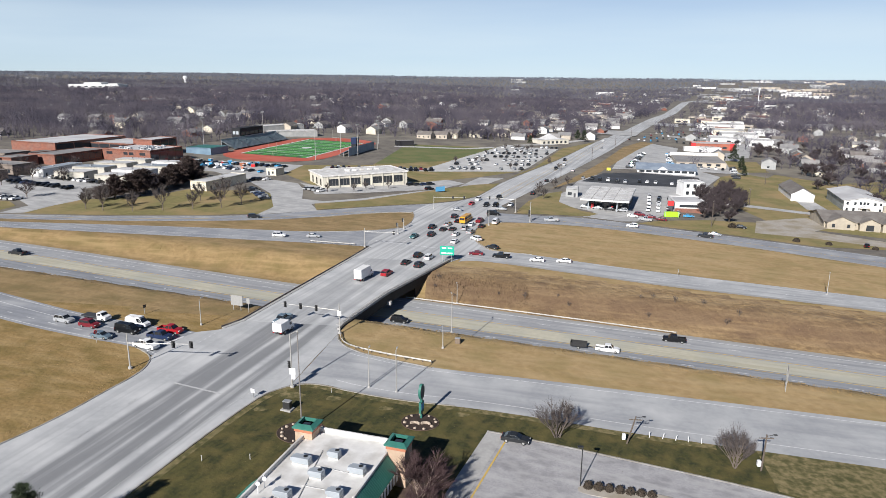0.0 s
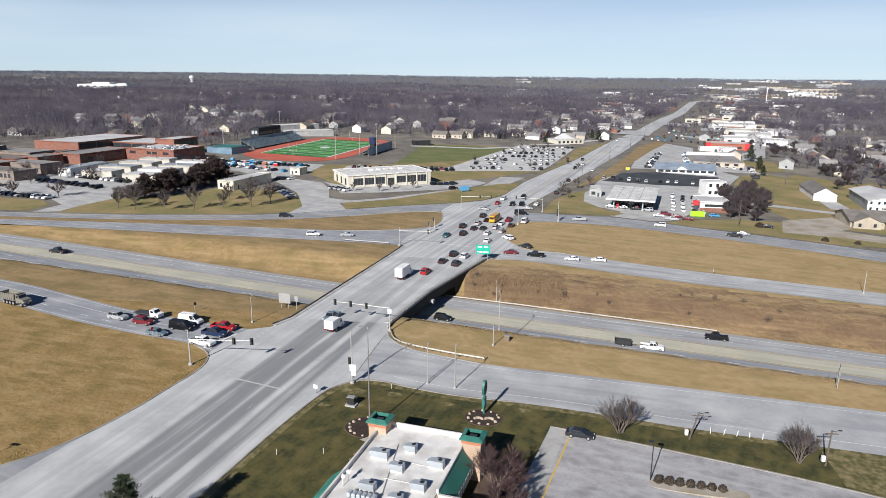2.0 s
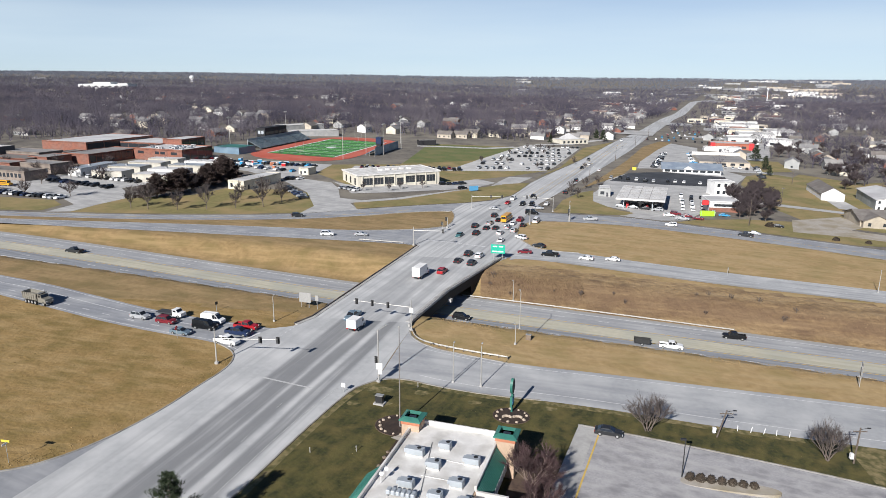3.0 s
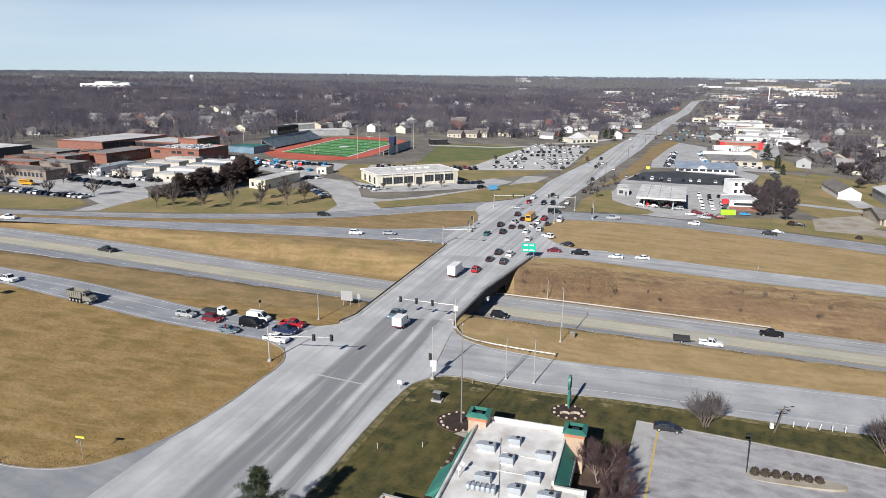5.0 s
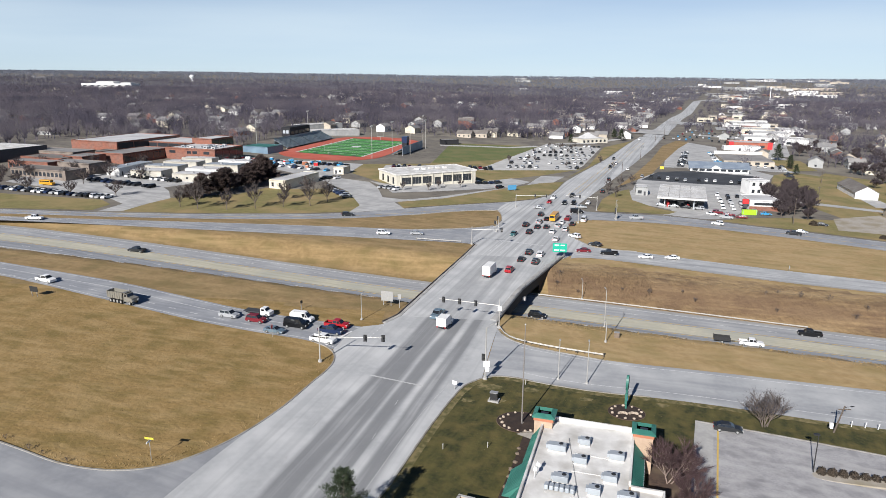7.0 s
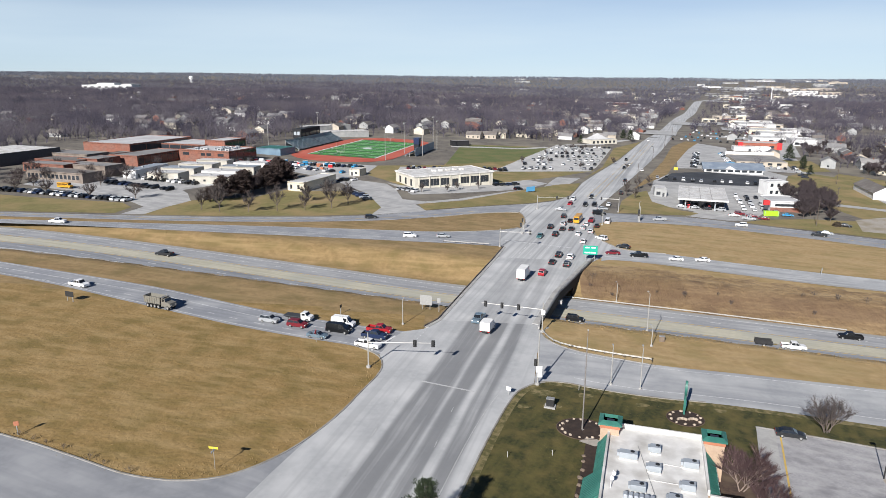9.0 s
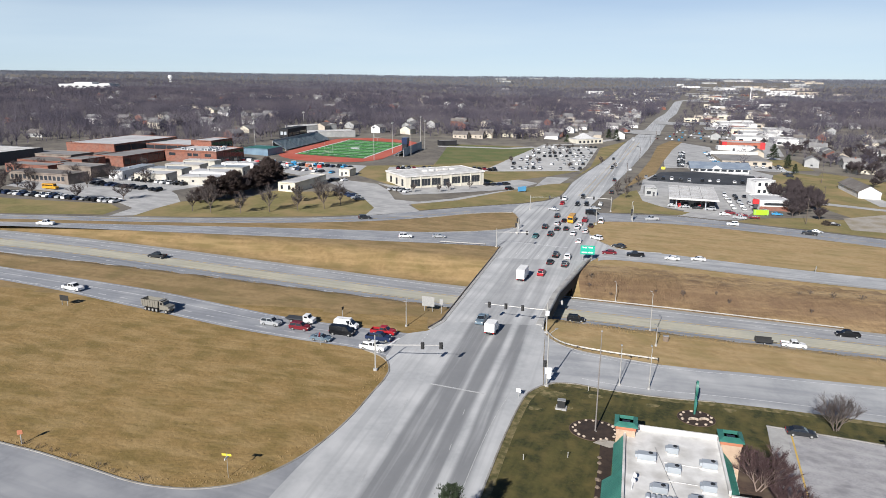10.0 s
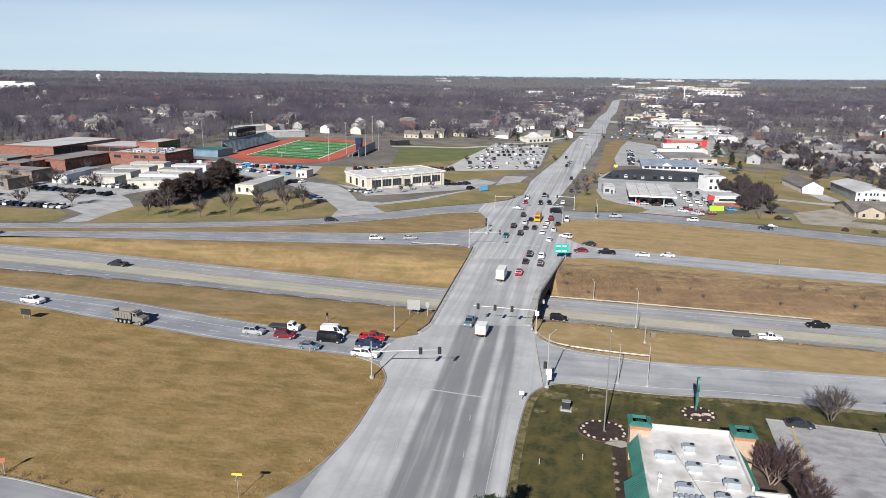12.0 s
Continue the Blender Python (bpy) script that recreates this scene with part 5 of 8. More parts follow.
def lamp_post(x, y, high, arm, z=None, label="slim pale street lamp beside the road"):
    t = thing("street_lamp", x, y, gz(x, y) if z is None else z, 0, label, "street lamp", "street lamps along the ramps")
    part("base", one_rod((0, 0, -0.6), (0, 0, 0.4), 0.32, 0.28, 8), M["concrete"], t)
    part("pole", one_rod((0, 0, 0.35), (0, 0, high), 0.12, 0.07, 8), M["pale_steel"], t)
    ax, ay = arm
    part("arm", one_rod((0, 0, high - 0.1), (ax, ay, high + 0.25), 0.05, 0.04, 6), M["pale_steel"], t)
    bm = one_box(-0.34, 0.34, -0.15, 0.15, -0.08, 0.08, bevel=0.03)
    bm.transform(Matrix.Translation((ax, ay, high + 0.24)) @ Matrix.Rotation(math.atan2(ay, ax), 4, "Z"))
    part("luminaire", bm, M["galvanised"], t)


lamp_post(-65.6, 147.9, 6.3, (0.2, 0.9))
lamp_post(-21.4, 121.2, 8.0, (0.1, 0.8))
lamp_post(-15.9, 120.0, 8.6, (0.1, 0.9))
for lx, ly, lh in ((-6.8, 153.0, 9.5), (-6.9, 189.0, 5.8), (-8.3, 142.6, 4.6)):
    lamp_post(lx, ly, lh, (-0.2, 1.0), z=float(land_z(lx, ly)))
lamp_post(102.5, 199.7, 6.5, (0.3, 0.6))
lamp_post(19.9, 282.6, 8.0, (0.2, -0.8))

flag = thing("flagpole", -29.7, 102.6, gz(-29.7, 102.6), 0, "tall weathered grey flagpole in a mulched stone-edged bed", "flagpole")
part("footing", one_rod((0, 0, -0.3), (0, 0, 0.25), 0.4, 0.34, 12), M["concrete"], flag)
part("pole", one_rod((0, 0, 0.2), (0, 0, 18.3), 0.14, 0.06, 10), M["old_steel"], flag)
bm = bmesh.new()
bmesh.ops.create_icosphere(bm, subdivisions=2, radius=0.16, matrix=Matrix.Translation((0, 0, 18.4)))
part("finial", bm, M["pale_steel"], flag)


def board(name, x, y, deg, w, h, low, material, label, posts=2, bars=0, round_top=False, gap=None):
    """A sign board on posts; its face looks along local -y."""
    t = thing(name, x, y, float(land_z(x, y)), deg, label, "road sign")
    for k in range(posts):
        px = 0 if posts == 1 else (-w * 0.32 + k * w * 0.64)
        part("post", one_box(px - 0.06, px + 0.06, 0.04, 0.16, -0.4, low + h * 0.9), M["galvanised"], t)
    p = part("panel", one_box(-w / 2, w / 2, -0.04, 0.03, low, low + h, bevel=0.015), material, t)
    for k in range(bars):
        zb = low + h * (0.78 - 0.56 * k / max(1, bars - 1)) if bars > 1 else low + h / 2
        ww = w * (0.36 if k % 2 else 0.3)
        for sx in (-0.22, 0.2):
            part("text_bar", one_box(w * sx - ww / 2, w * sx + ww / 2, -0.055, -0.035, zb - h * 0.07, zb + h * 0.07), M["sign_white"], p)
    return t


board("guide_sign", -11.2, 213.6, -6, 4.6, 3.0, 2.2, M["sign_green"], "green overhead-style guide sign with white route bars", 2, 2)
board("guide_sign", -60.9, 158.9, -12, 3.2, 2.6, 1.3, M["galvanised"], "back of a pale grey guide sign on two posts", 2)
board("road_sign", -57.6, 157.8, -12, 0.9, 1.4, 2.3, M["galvanised"], "narrow grey sign seen from behind on one post", 1)
board("road_sign", -41.9, 114.0, -20, 0.9, 0.8, 1.1, M["sign_white"], "small white sign on a post at the lawn corner", 1)
board("road_sign", -81.4, 152.6, 60, 0.75, 0.75, 1.7, M["black_metal"], "dark sign seen from behind on a thin post", 1)
board("road_sign", 62.2, 131.6, 70, 2.2, 3.0, 2.0, M["galvanised"], "tall grey guide sign seen edge-on", 2)
board("road_sign", -149, 151.5, -15, 2.6, 1.4, 1.2, M["black_metal"], "dark back of a road sign beside the ramp", 2)
names = thing("street_sign", -86.9, 84.4, gz(-86.9, 84.4), -8, "two crossed yellow-edged street name blades on a thin post", "road sign")
part("post", one_rod((0, 0, -0.3), (0, 0, 3.9), 0.04, 0.04, 6), M["galvanised"], names)
part("blade", one_box(-0.75, 0.75, -0.02, 0.02, 3.5, 3.85), M["sign_yellow"], names)
part("blade", one_box(-0.02, 0.02, -0.7, 0.7, 3.1, 3.45), M["sign_white"], names, "white lower blade")
board("road_sign", -121.3, 90.4, 20, 0.75, 0.75, 1.7, M["orange_trim"], "small orange-brown sign on a post by the side road", 1)
board("billboard", -21.5, 340.5, 30, 5.2, 2.4, 0.6, M["sign_blue"], "light blue monument sign on the lawn", 2)
board("road_sign", 62.0, 211.0, 80, 0.7, 0.9, 1.4, M["galvanised"], "small grey sign beside the ramp", 1)
oct_sign = thing("stop_sign", -83.4, 134.6, gz(-83.4, 134.6), -100, "red octagonal sign with a white bar on a post", "road sign")
part("post", one_box(-0.04, 0.04, 0.03, 0.10, -0.3, 2.6), M["galvanised"], oct_sign)
bm = bmesh.new()
rod(bm, (0, 0.03, 2.4), (0, -0.03, 2.4), 0.48, 0.48, 8)
op = part("panel", bm, M["sign_red"], oct_sign)
part("text_bar", one_box(-0.32, 0.32, -0.05, -0.03, 2.31, 2.49), M["sign_white"], op)


def guard_rail(line, label, zfun=gz, tall=0.75):
    p = np.array(line, float)
    t = thing("guard_rail", 0, 0, 0, 0, label, "guard rail", kind="structure")
    s = np.r_[0, np.cumsum(np.hypot(*(p[1:] - p[:-1]).T))]
    bm = bmesh.new()
    last = None
    for q in np.arange(0, s[-1] + 0.01, 2.0):
        x, y = np.interp(q, s, p[:, 0]), np.interp(q, s, p[:, 1])
        z = float(zfun(x, y))
        part("post", one_box(x - 0.08, x + 0.08, y - 0.08, y + 0.08, z - 0.3, z + tall), M["wood_pole"], t)
        if last:
            a, b = Vector((*last, float(zfun(*last)) + tall - 0.18)), Vector((x, y, z + tall - 0.18))
            d = (b - a).normalized()
            n = Vector((d.y, -d.x, 0))
            for zz in (-0.09, 0.09):
                vs = [bm.verts.new(a + n * 0.1 + Vector((0, 0, zz - 0.08))), bm.verts.new(b + n * 0.1 + Vector((0, 0, zz - 0.08))),
                      bm.verts.new(b + n * 0.16 + Vector((0, 0, zz))), bm.verts.new(a + n * 0.16 + Vector((0, 0, zz))),
                      bm.verts.new(b + n * 0.1 + Vector((0, 0, zz + 0.08))), bm.verts.new(a + n * 0.1 + Vector((0, 0, zz + 0.08)))]
                bm.faces.new((vs[0], vs[1], vs[2], vs[3]))
                bm.faces.new((vs[3], vs[2], vs[4], vs[5]))
        last = (x, y)
    part("beam", bm, M["pale_steel"], t)


guard_rail(eased([(-32.4, 147.6), (-31.2, 142.6), (-28.3, 139.6), (-19.3, 136.4), (-9.6, 134.0)], 2), "pale steel guard rail curving along the ramp kerb")
guard_rail([(-104, 171.5 + 7), (-86, 168.0 + 6), (-64, 163.4 + 6)], "steel guard rail above the highway shoulder", zfun=land_z)
guard_rail([(-60, 229.2), (-42.4, 227.9)], "short steel guard rail at the ramp end")
guard_rail([(-22, 191.0), (0, 186.6), (26, 180.8), (54, 174.2)], "long pale rail below the brown cutting slope", zfun=land_z, tall=0.6)

# roadside bits on the restaurant lawn
ubox = thing("utility_box", -5.1, 146.0, float(land_z(-5.1, 146.0)), -13, "weathered brown steel utility box on the grassy bank", "utility box")
part("housing", one_box(-0.6, 0.6, -0.4, 0.4, -0.2, 1.25, bevel=0.04), M["boulder"], ubox)
part("lid", one_box(-0.66, 0.66, -0.46, 0.46, 1.25, 1.33, bevel=0.02), M["galvanised"], ubox)
part("door", one_box(-0.5, 0.5, -0.43, -0.4, 0.1, 1.15, bevel=0.01), M["boulder"], ubox)
cab = thing("utility_cabinet", -34.4, 110.4, gz(-34.4, 110.4), -14, "dark utility cabinet on a pale concrete pad", "cabinet")
part("pad", one_box(-1.0, 1.0, -0.8, 0.8, -0.3, 0.35, bevel=0.03), M["concrete"], cab)
part("body", one_box(-0.7, 0.7, -0.45, 0.45, 0.35, 1.75, bevel=0.05), M["black_metal"], cab)
part("lid", one_box(-0.75, 0.75, -0.5, 0.5, 1.75, 1.85), M["galvanised"], cab)
for hx, hy in ((-28.1, 118.0), (-42.9, 92.7), (-35.7, 94.0)):
    hyd = thing("marker_post", hx, hy, gz(hx, hy), 0, "short pale marker post in the lawn", "post", "marker posts on the lawn")
    part("post", one_box(-0.05, 0.05, -0.04, 0.04, -0.2, 0.9), M["concrete"], hyd)
    part("cap", one_box(-0.08, 0.08, -0.06, 0.06, 0.9, 1.05, bevel=0.02), M["pale_steel"], hyd)
for k in range(5):
    px, py = 29.6 + k * 2.15, 108.9 - k * 0.25
    po = thing("bollard", px, py, gz(px, py), 0, "thin white bollard in the roadside grass", "bollard", "white bollards along the ramp")
    part("post", one_rod((0, 0, -0.3), ((0.25 if k in (1, 2) else 0), 0, 1.1), 0.07, 0.07, 8), M["sign_white"], po)
    part("cap", one_rod(((0.25 if k in (1, 2) else 0), 0, 1.1), ((0.25 if k in (1, 2) else 0), 0, 1.16), 0.075, 0.03, 8), M["sign_white"], po)


def utility_pole(x, y, high, lean=0.0, box_=False, label="brown wooden utility pole", turn=0.0):
    t = thing("utility_pole", x, y, gz(x, y), turn, label, "utility pole", "utility poles")
    part("pole", one_rod((0, 0, -0.5), (lean, 0, high), 0.17, 0.11, 8), M["wood_pole"], t)
    part("crossarm", one_box(lean - 1.1, lean + 1.1, -0.06, 0.06, high - 0.7, high - 0.56), M["wood_pole"], t)
    for q in (-0.95, -0.4, 0.4, 0.95):
        part("insulator", one_rod((lean + q, 0, high - 0.56), (lean + q, 0, high - 0.36), 0.05, 0.03, 6), M["galvanised"], t)
    if box_:
        part("meter_box", one_box(-0.75, -0.2, -0.25, 0.25, 0.9, 1.9, bevel=0.03), M["sign_white"], t)
        part("lamp_arm", one_rod((lean, 0, high - 0.3), (lean + 1.3, 0.2, high - 0.1), 0.04, 0.04, 6), M["black_metal"], t)
        part("luminaire", one_box(lean + 1.1, lean + 1.7, 0.08, 0.32, high - 0.2, high - 0.05, bevel=0.03), M["black_metal"], t)


utility_pole(25.1, 106.3, 5.2, 1.3, True, "dark leaning pole with a white meter box")
utility_pole(45.4, 100.6, 6.5, 0.2, True, "wooden pole with a white box at the lot edge")
utility_pole(97.0, 289.4, 11.5, 0.0, False, turn=60)
for q, (ux, uy) in enumerate(((39, 400), (72, 500), (108, 606), (145, 720))):
    utility_pole(ux + 6, uy - 2, 10, turn=73, label="wooden utility pole along the main street")
utility_pole(133, 345, 9, turn=30)
utility_pole(170, 420, 9, turn=30)

# ---- restaurant ----
RB = -14.0
R0 = pose(-26.9, 97.2, gz(-20, 85) + 0.1, 0, 0, RB)
rest = new("restaurant")
rest.matrix_basis = R0
tagged(rest, "flat-roofed tan brick restaurant with green metal eaves and corner towers", "restaurant")
Rinv = R0.inverted()


def rloc(x, y):
    v = Rinv @ Vector((x, y, 0))
    return v.x, v.y


W0, W1, DEEP = 0.5, 14.9, -27.0
bm = one_box(W0, W1, DEEP, -0.3, -0.8, 4.4)
box(bm, W1, 19.3, DEEP, -15.6, -0.8, 3.9)
part("wall", bm, M["tan_brick"], rest)
part("roof", one_box(W0 + 0.3, W1 - 0.3, DEEP + 0.3, -0.6, 4.4, 4.62), M["roof_white"], rest)
part("roof", one_box(W1 + 0.0, 19.1, DEEP + 0.3, -15.8, 3.9, 4.12), M["roof_white"], rest)
for a in ((W0, W1, -0.6, -0.25, 4.0, 5.35), (W0, W0 + 0.35, DEEP, -0.6, 4.0, 5.25), (W1 - 0.35, W1, -15.5, -0.6, 4.0, 5.25), (W1, 19.4, -15.9, -15.5, 3.5, 4.7), (19.05, 19.4, DEEP, -15.9, 3.5, 4.7)):
    part("parapet", one_box(*a, bevel=0.03), M["roof_white"], rest)


def tower(cx, cy, half=1.8):
    part("tower_wall", one_box(cx - half + 0.35, cx + half - 0.35, cy - half + 0.35, cy + half - 0.35, -0.8, 6.1), M["tan_brick"], rest)
    part("tower_trim", one_box(cx - half + 0.22, cx + half - 0.22, cy - half + 0.22, cy + half - 0.22, 5.7, 6.3, bevel=0.04), M["orange_trim"], rest)
    bm = bmesh.new()
    o, i = half, half * 0.6
    lo = [bm.verts.new((cx + sx * o, cy + sy * o, 6.3)) for sx, sy in ((-1, -1), (1, -1), (1, 1), (-1, 1))]
    md = [bm.verts.new((cx + sx * o, cy + sy * o, 6.52)) for sx, sy in ((-1, -1), (1, -1), (1, 1), (-1, 1))]
    hi = [bm.verts.new((cx + sx * i, cy + sy * i, 6.9)) for sx, sy in ((-1, -1), (1, -1), (1, 1), (-1, 1))]
    dn = [bm.verts.new((cx + sx * i, cy + sy * i, 6.2)) for sx, sy in ((-1, -1), (1, -1), (1, 1), (-1, 1))]
    for k in range(4):
        j = (k + 1) % 4
        bm.faces.new((lo[k], lo[j], md[j], md[k]))
        bm.faces.new((md[k], md[j], hi[j], hi[k]))
        bm.faces.new((hi[k], hi[j], dn[j], dn[k]))
    bm.faces.new(lo[::-1])
    roof_ = part("tower_roof", bm, M["metal_green"], rest, "green metal tower roof with an open well")
    part("well_floor", one_box(cx - i, cx + i, cy - i, cy + i, 6.12, 6.22), M["roof_white"], roof_)
    part("vent", one_box(cx - i * 0.55, cx + i * 0.55, cy - i * 0.6, cy + i * 0.2, 6.22, 6.6, bevel=0.03), M["window"], roof_)


tower(0.8, -1.9)
tower(16.2, -2.3)


def mansard(x_out, x_in, y0, y1, z0=3.0, z1=5.0):
    bm = bmesh.new()
    pts = [(x_out, z0), (x_in, z1), (x_in, z0)]
    a = [bm.verts.new((x, y0, z)) for x, z in pts]
    b = [bm.verts.new((x, y1, z)) for x, z in pts]
    for k in range(3):
        bm.faces.new((a[k], a[(k + 1) % 3], b[(k + 1) % 3], b[k]))
    bm.faces.new(a)
    bm.faces.new(b[::-1])
    bmesh.ops.recalc_face_normals(bm, faces=bm.faces)
    ob = part("eave_roof", bm, M["metal_green"], rest, "sloping green standing-seam eave")
    n = int(abs(y1 - y0) / 0.45)
    for k in range(1, n):
        yy = y0 + (y1 - y0) * k / n
        bm = bmesh.new()
        d = Vector((x_out - x_in, 0, z0 - z1)).normalized()
        up = Vector((-d.z, 0, d.x)) * (1 if x_out > x_in else -1)
        if up.z < 0:
            up = -up
        p, q = Vector((x_out, yy, z0)), Vector((x_in, yy, z1))
        rod(bm, p + up * 0.02, q + up * 0.02, 0.03, 0.03, 4)
        part("seam", bm, M["metal_green"], ob)


mansard(-0.9, W0 + 0.05, -13.4, -3.2, 2.9, 4.9)
mansard(-2.2, W0 + 0.05, -20.4, -13.5, 2.6, 4.9)
mansard(-0.9, W0 + 0.05, -27.0, -20.5, 2.9, 4.9)
mansard(16.6, W1 - 0.05, -15.2, -4.0, 2.8, 4.9)
for k in range(9):
    yy = -4.6 - k * 1.15
    part("awning_slat", one_box(16.58, 16.68, yy - 0.32, yy + 0.32, 1.2, 2.7), M["sign_white"], rest, "white awning slat under the green eave")
for k in range(6):
    yy = -5.2 - k * 3.4
    for xx in (W0 - 0.03, ):
        part("window", one_box(xx - 0.04, xx + 0.02, yy - 1.1, yy + 0.6, 0.9, 2.6), M["window"], rest)
for k in range(3):
    part("window", one_box(3.6 + k * 3.6, 6.0 + k * 3.6, -0.28, -0.22, 0.9, 2.7), M["window"], rest)


def rooftop_unit(x, y, w=1.9, d=1.3, h=1.15, fan=True, label="pale grey rooftop air-conditioning unit"):
    lx, ly = rloc(x, y)
    v = R0 @ Vector((lx, ly, 4.62))
    t = thing("air_conditioner", v.x, v.y, v.z, RB, label, "air conditioner", "units on the restaurant roof")
    part("curb", one_box(-w / 2, w / 2, -d / 2, d / 2, 0, 0.25), M["roof_white"], t)
    part("casing", one_box(-w / 2 + 0.03, w / 2 - 0.03, -d / 2 + 0.03, d / 2 - 0.03, 0.25, h, bevel=0.04), M["metal_grey"], t)
    part("hood", one_box(-w / 2 - 0.3, -w / 2 + 0.03, -d / 2 + 0.15, d / 2 - 0.15, 0.45, h - 0.15, bevel=0.03), M["metal_grey"], t)
    if fan:
        part("fan_grille", one_rod((w * 0.2, 0.15, h), (w * 0.2, 0.15, h + 0.06), 0.32, 0.32, 12), M["black_metal"], t)


for ux, uy, uw in ((-25.4, 87.0, 2.7), (-21.0, 88.9, 1.6), (-16.9, 85.0, 2.2), (-22.4, 83.7, 1.9), (-25.8, 78.8, 2.1), (-18.9, 79.3, 1.9), (-17.4, 74.9, 2.2), (-21.6, 76.2, 1.7)):
    rooftop_unit(ux, uy, uw)
duct = thing("roof_duct", *tuple(R0 @ Vector((*rloc(-26.2, 76.4), 4.62))), RB, "row of silver ridged ducts on the white roof", "duct")
for k in range(6):
    part("section", one_box(-2.1 + k * 0.7, -1.5 + k * 0.7, -0.55, 0.55, 0.3, 1.0, bevel=0.12), M["metal_grey"], duct)
for s in (-1.9, 1.9):
    part("support", one_box(s - 0.1, s + 0.1, -0.5, 0.5, 0.0, 0.3), M["galvanised"], duct)
for k, (a, b) in enumerate((((-23.2, 90.5), (-23.9, 74.5)), ((-23.0, 86.3), (-16.0, 84.2)), ((-24, 81.5), (-18, 80.0)))):
    pa, pb = R0 @ Vector((*rloc(*a), 4.72)), R0 @ Vector((*rloc(*b), 4.72))
    pipe = part("gas_pipe", one_rod(pa, pb, 0.05, 0.05, 6), M["galvanised"], None)
    tagged(pipe, "thin grey pipe run across the white roof", "pipe", "pipes on the restaurant roof")
for ax, ay in ((-28.9, 80.6), (-29.4, 79.4)):
    v = R0 @ Vector((*rloc(ax, ay), 4.62))
    an = thing("antenna", v.x, v.y, v.z, RB, "small white mast with dishes on the roof edge", "antenna")
    part("mast", one_rod((0, 0, 0), (0, 0, 2.0), 0.05, 0.04, 6), M["sign_white"], an)
    part("dish", one_rod((0.05, -0.05, 1.5), (0.2, -0.2, 1.6), 0.3, 0.28, 10), M["sign_white"], an)


def planting_bed(x, y, rx, ry, deg, rocks):
    t = thing("planting_bed", x, y, gz(x, y), deg, "oval dark mulch bed edged with pale stones", "planting bed", "mulch beds on the lawn")
    bm = bmesh.new()
    n = 40
    ring = [(math.cos(2 * math.pi * k / n), math.sin(2 * math.pi * k / n)) for k in range(n)]

    def tilt(px, py):
        a = radians(deg)
        return gz(x + px * math.cos(a) - py * math.sin(a), y + px * math.sin(a) + py * math.cos(a)) - gz(x, y)

    c = bm.verts.new((0, 0, 0.28))
    vs = [bm.verts.new((rx * a, ry * b, 0.12 + tilt(rx * a, ry * b))) for a, b in ring]
    for k in range(n):
        bm.faces.new((c, vs[k], vs[(k + 1) % n]))
    part("mulch", bm, M["mulch"], t)
    bm = bmesh.new()
    rings = []
    for s, dz in ((1.0, 0.0), (1.0, 0.15), (1.025, 0.15), (1.025, -0.1)):
        rings.append([bm.verts.new((rx * s * a, ry * s * b, dz + tilt(rx * a, ry * b))) for a, b in ring])
    for r0, r1 in zip(rings, rings[1:]):
        for k in range(n):
            bm.faces.new((r0[k], r0[(k + 1) % n], r1[(k + 1) % n], r1[k]))
    bmesh.ops.recalc_face_normals(bm, faces=bm.faces)
    part("edging", bm, M["leaf_bed"], t)
    for k in range(rocks):
        a = 2 * math.pi * (k + rng.uniform(-0.25, 0.25)) / rocks
        f = rng.uniform(0.8, 0.9)
        bm = bmesh.new()
        bmesh.ops.create_icosphere(bm, subdivisions=1, radius=rng.uniform(0.22, 0.36))
        for v in bm.verts:
            v.co *= rng.uniform(0.75, 1.2)
            v.co.z *= 0.7
        px, py = rx * f * math.cos(a), ry * f * math.sin(a)
        bm.transform(Matrix.Translation((px, py, 0.22 + tilt(px, py))))
        part("stone", bm, M["stone"], t)
    return t


planting_bed(-29.7, 103.0, 4.3, 3.6, 0, 17)
bed2 = planting_bed(-10.3, 109.0, 3.3, 2.9, 0, 11)
for k in range(2):
    bm = bmesh.new()
    n = 10
    for j in range(n):
        a = math.pi * (0.1 + 0.8 * j / n)
        bmesh.ops.create_icosphere(bm, subdivisions=1, radius=0.28, matrix=Matrix.Translation((-0.9 + 1.9 * k + 0.75 * math.cos(a), -1.1 + 0.55 * math.sin(a), 0.35)))
    part("stone_curve", bm, M["stone"], bed2)
sheet("planting_strip", [(-29.4, 99.6), (-27.2, 99.6), (-28.0, 96.4), (-34.0, 74.0), (-36.0, 74.6), (-31.2, 92.0)], M["mulch"], 0.12, "mulch strip with rounded stones beside the wall", "planting bed")
for k in range(9):
    f = (k + 0.5) / 9
    sx, sy = -29.9 - 4.6 * f, 95.6 - 19.5 * f
    bm = bmesh.new()
    bmesh.ops.create_icosphere(bm, subdivisions=2, radius=rng.uniform(0.32, 0.58))
    for v in bm.verts:
        v.co *= rng.uniform(0.8, 1.15)
        v.co.z = max(v.co.z * 0.7, -0.2)
    bm.transform(Matrix.Translation((sx + rng.uniform(-0.5, 0.5), sy + rng.uniform(-0.5, 0.5), gz(sx, sy) + 0.14)))
    tagged(part("boulder", bm, M["boulder"], None), "rounded brown boulder in the mulch strip", "boulder", "boulders beside the wall")
sheet("path", [(-29.0, 100.2), (-27.0, 99.4), (-26.4, 98.0), (-28.4, 97.4), (-30.8, 98.8)], M["gravel"], 0.14, "patch of pale paving at the corner tower", "path")

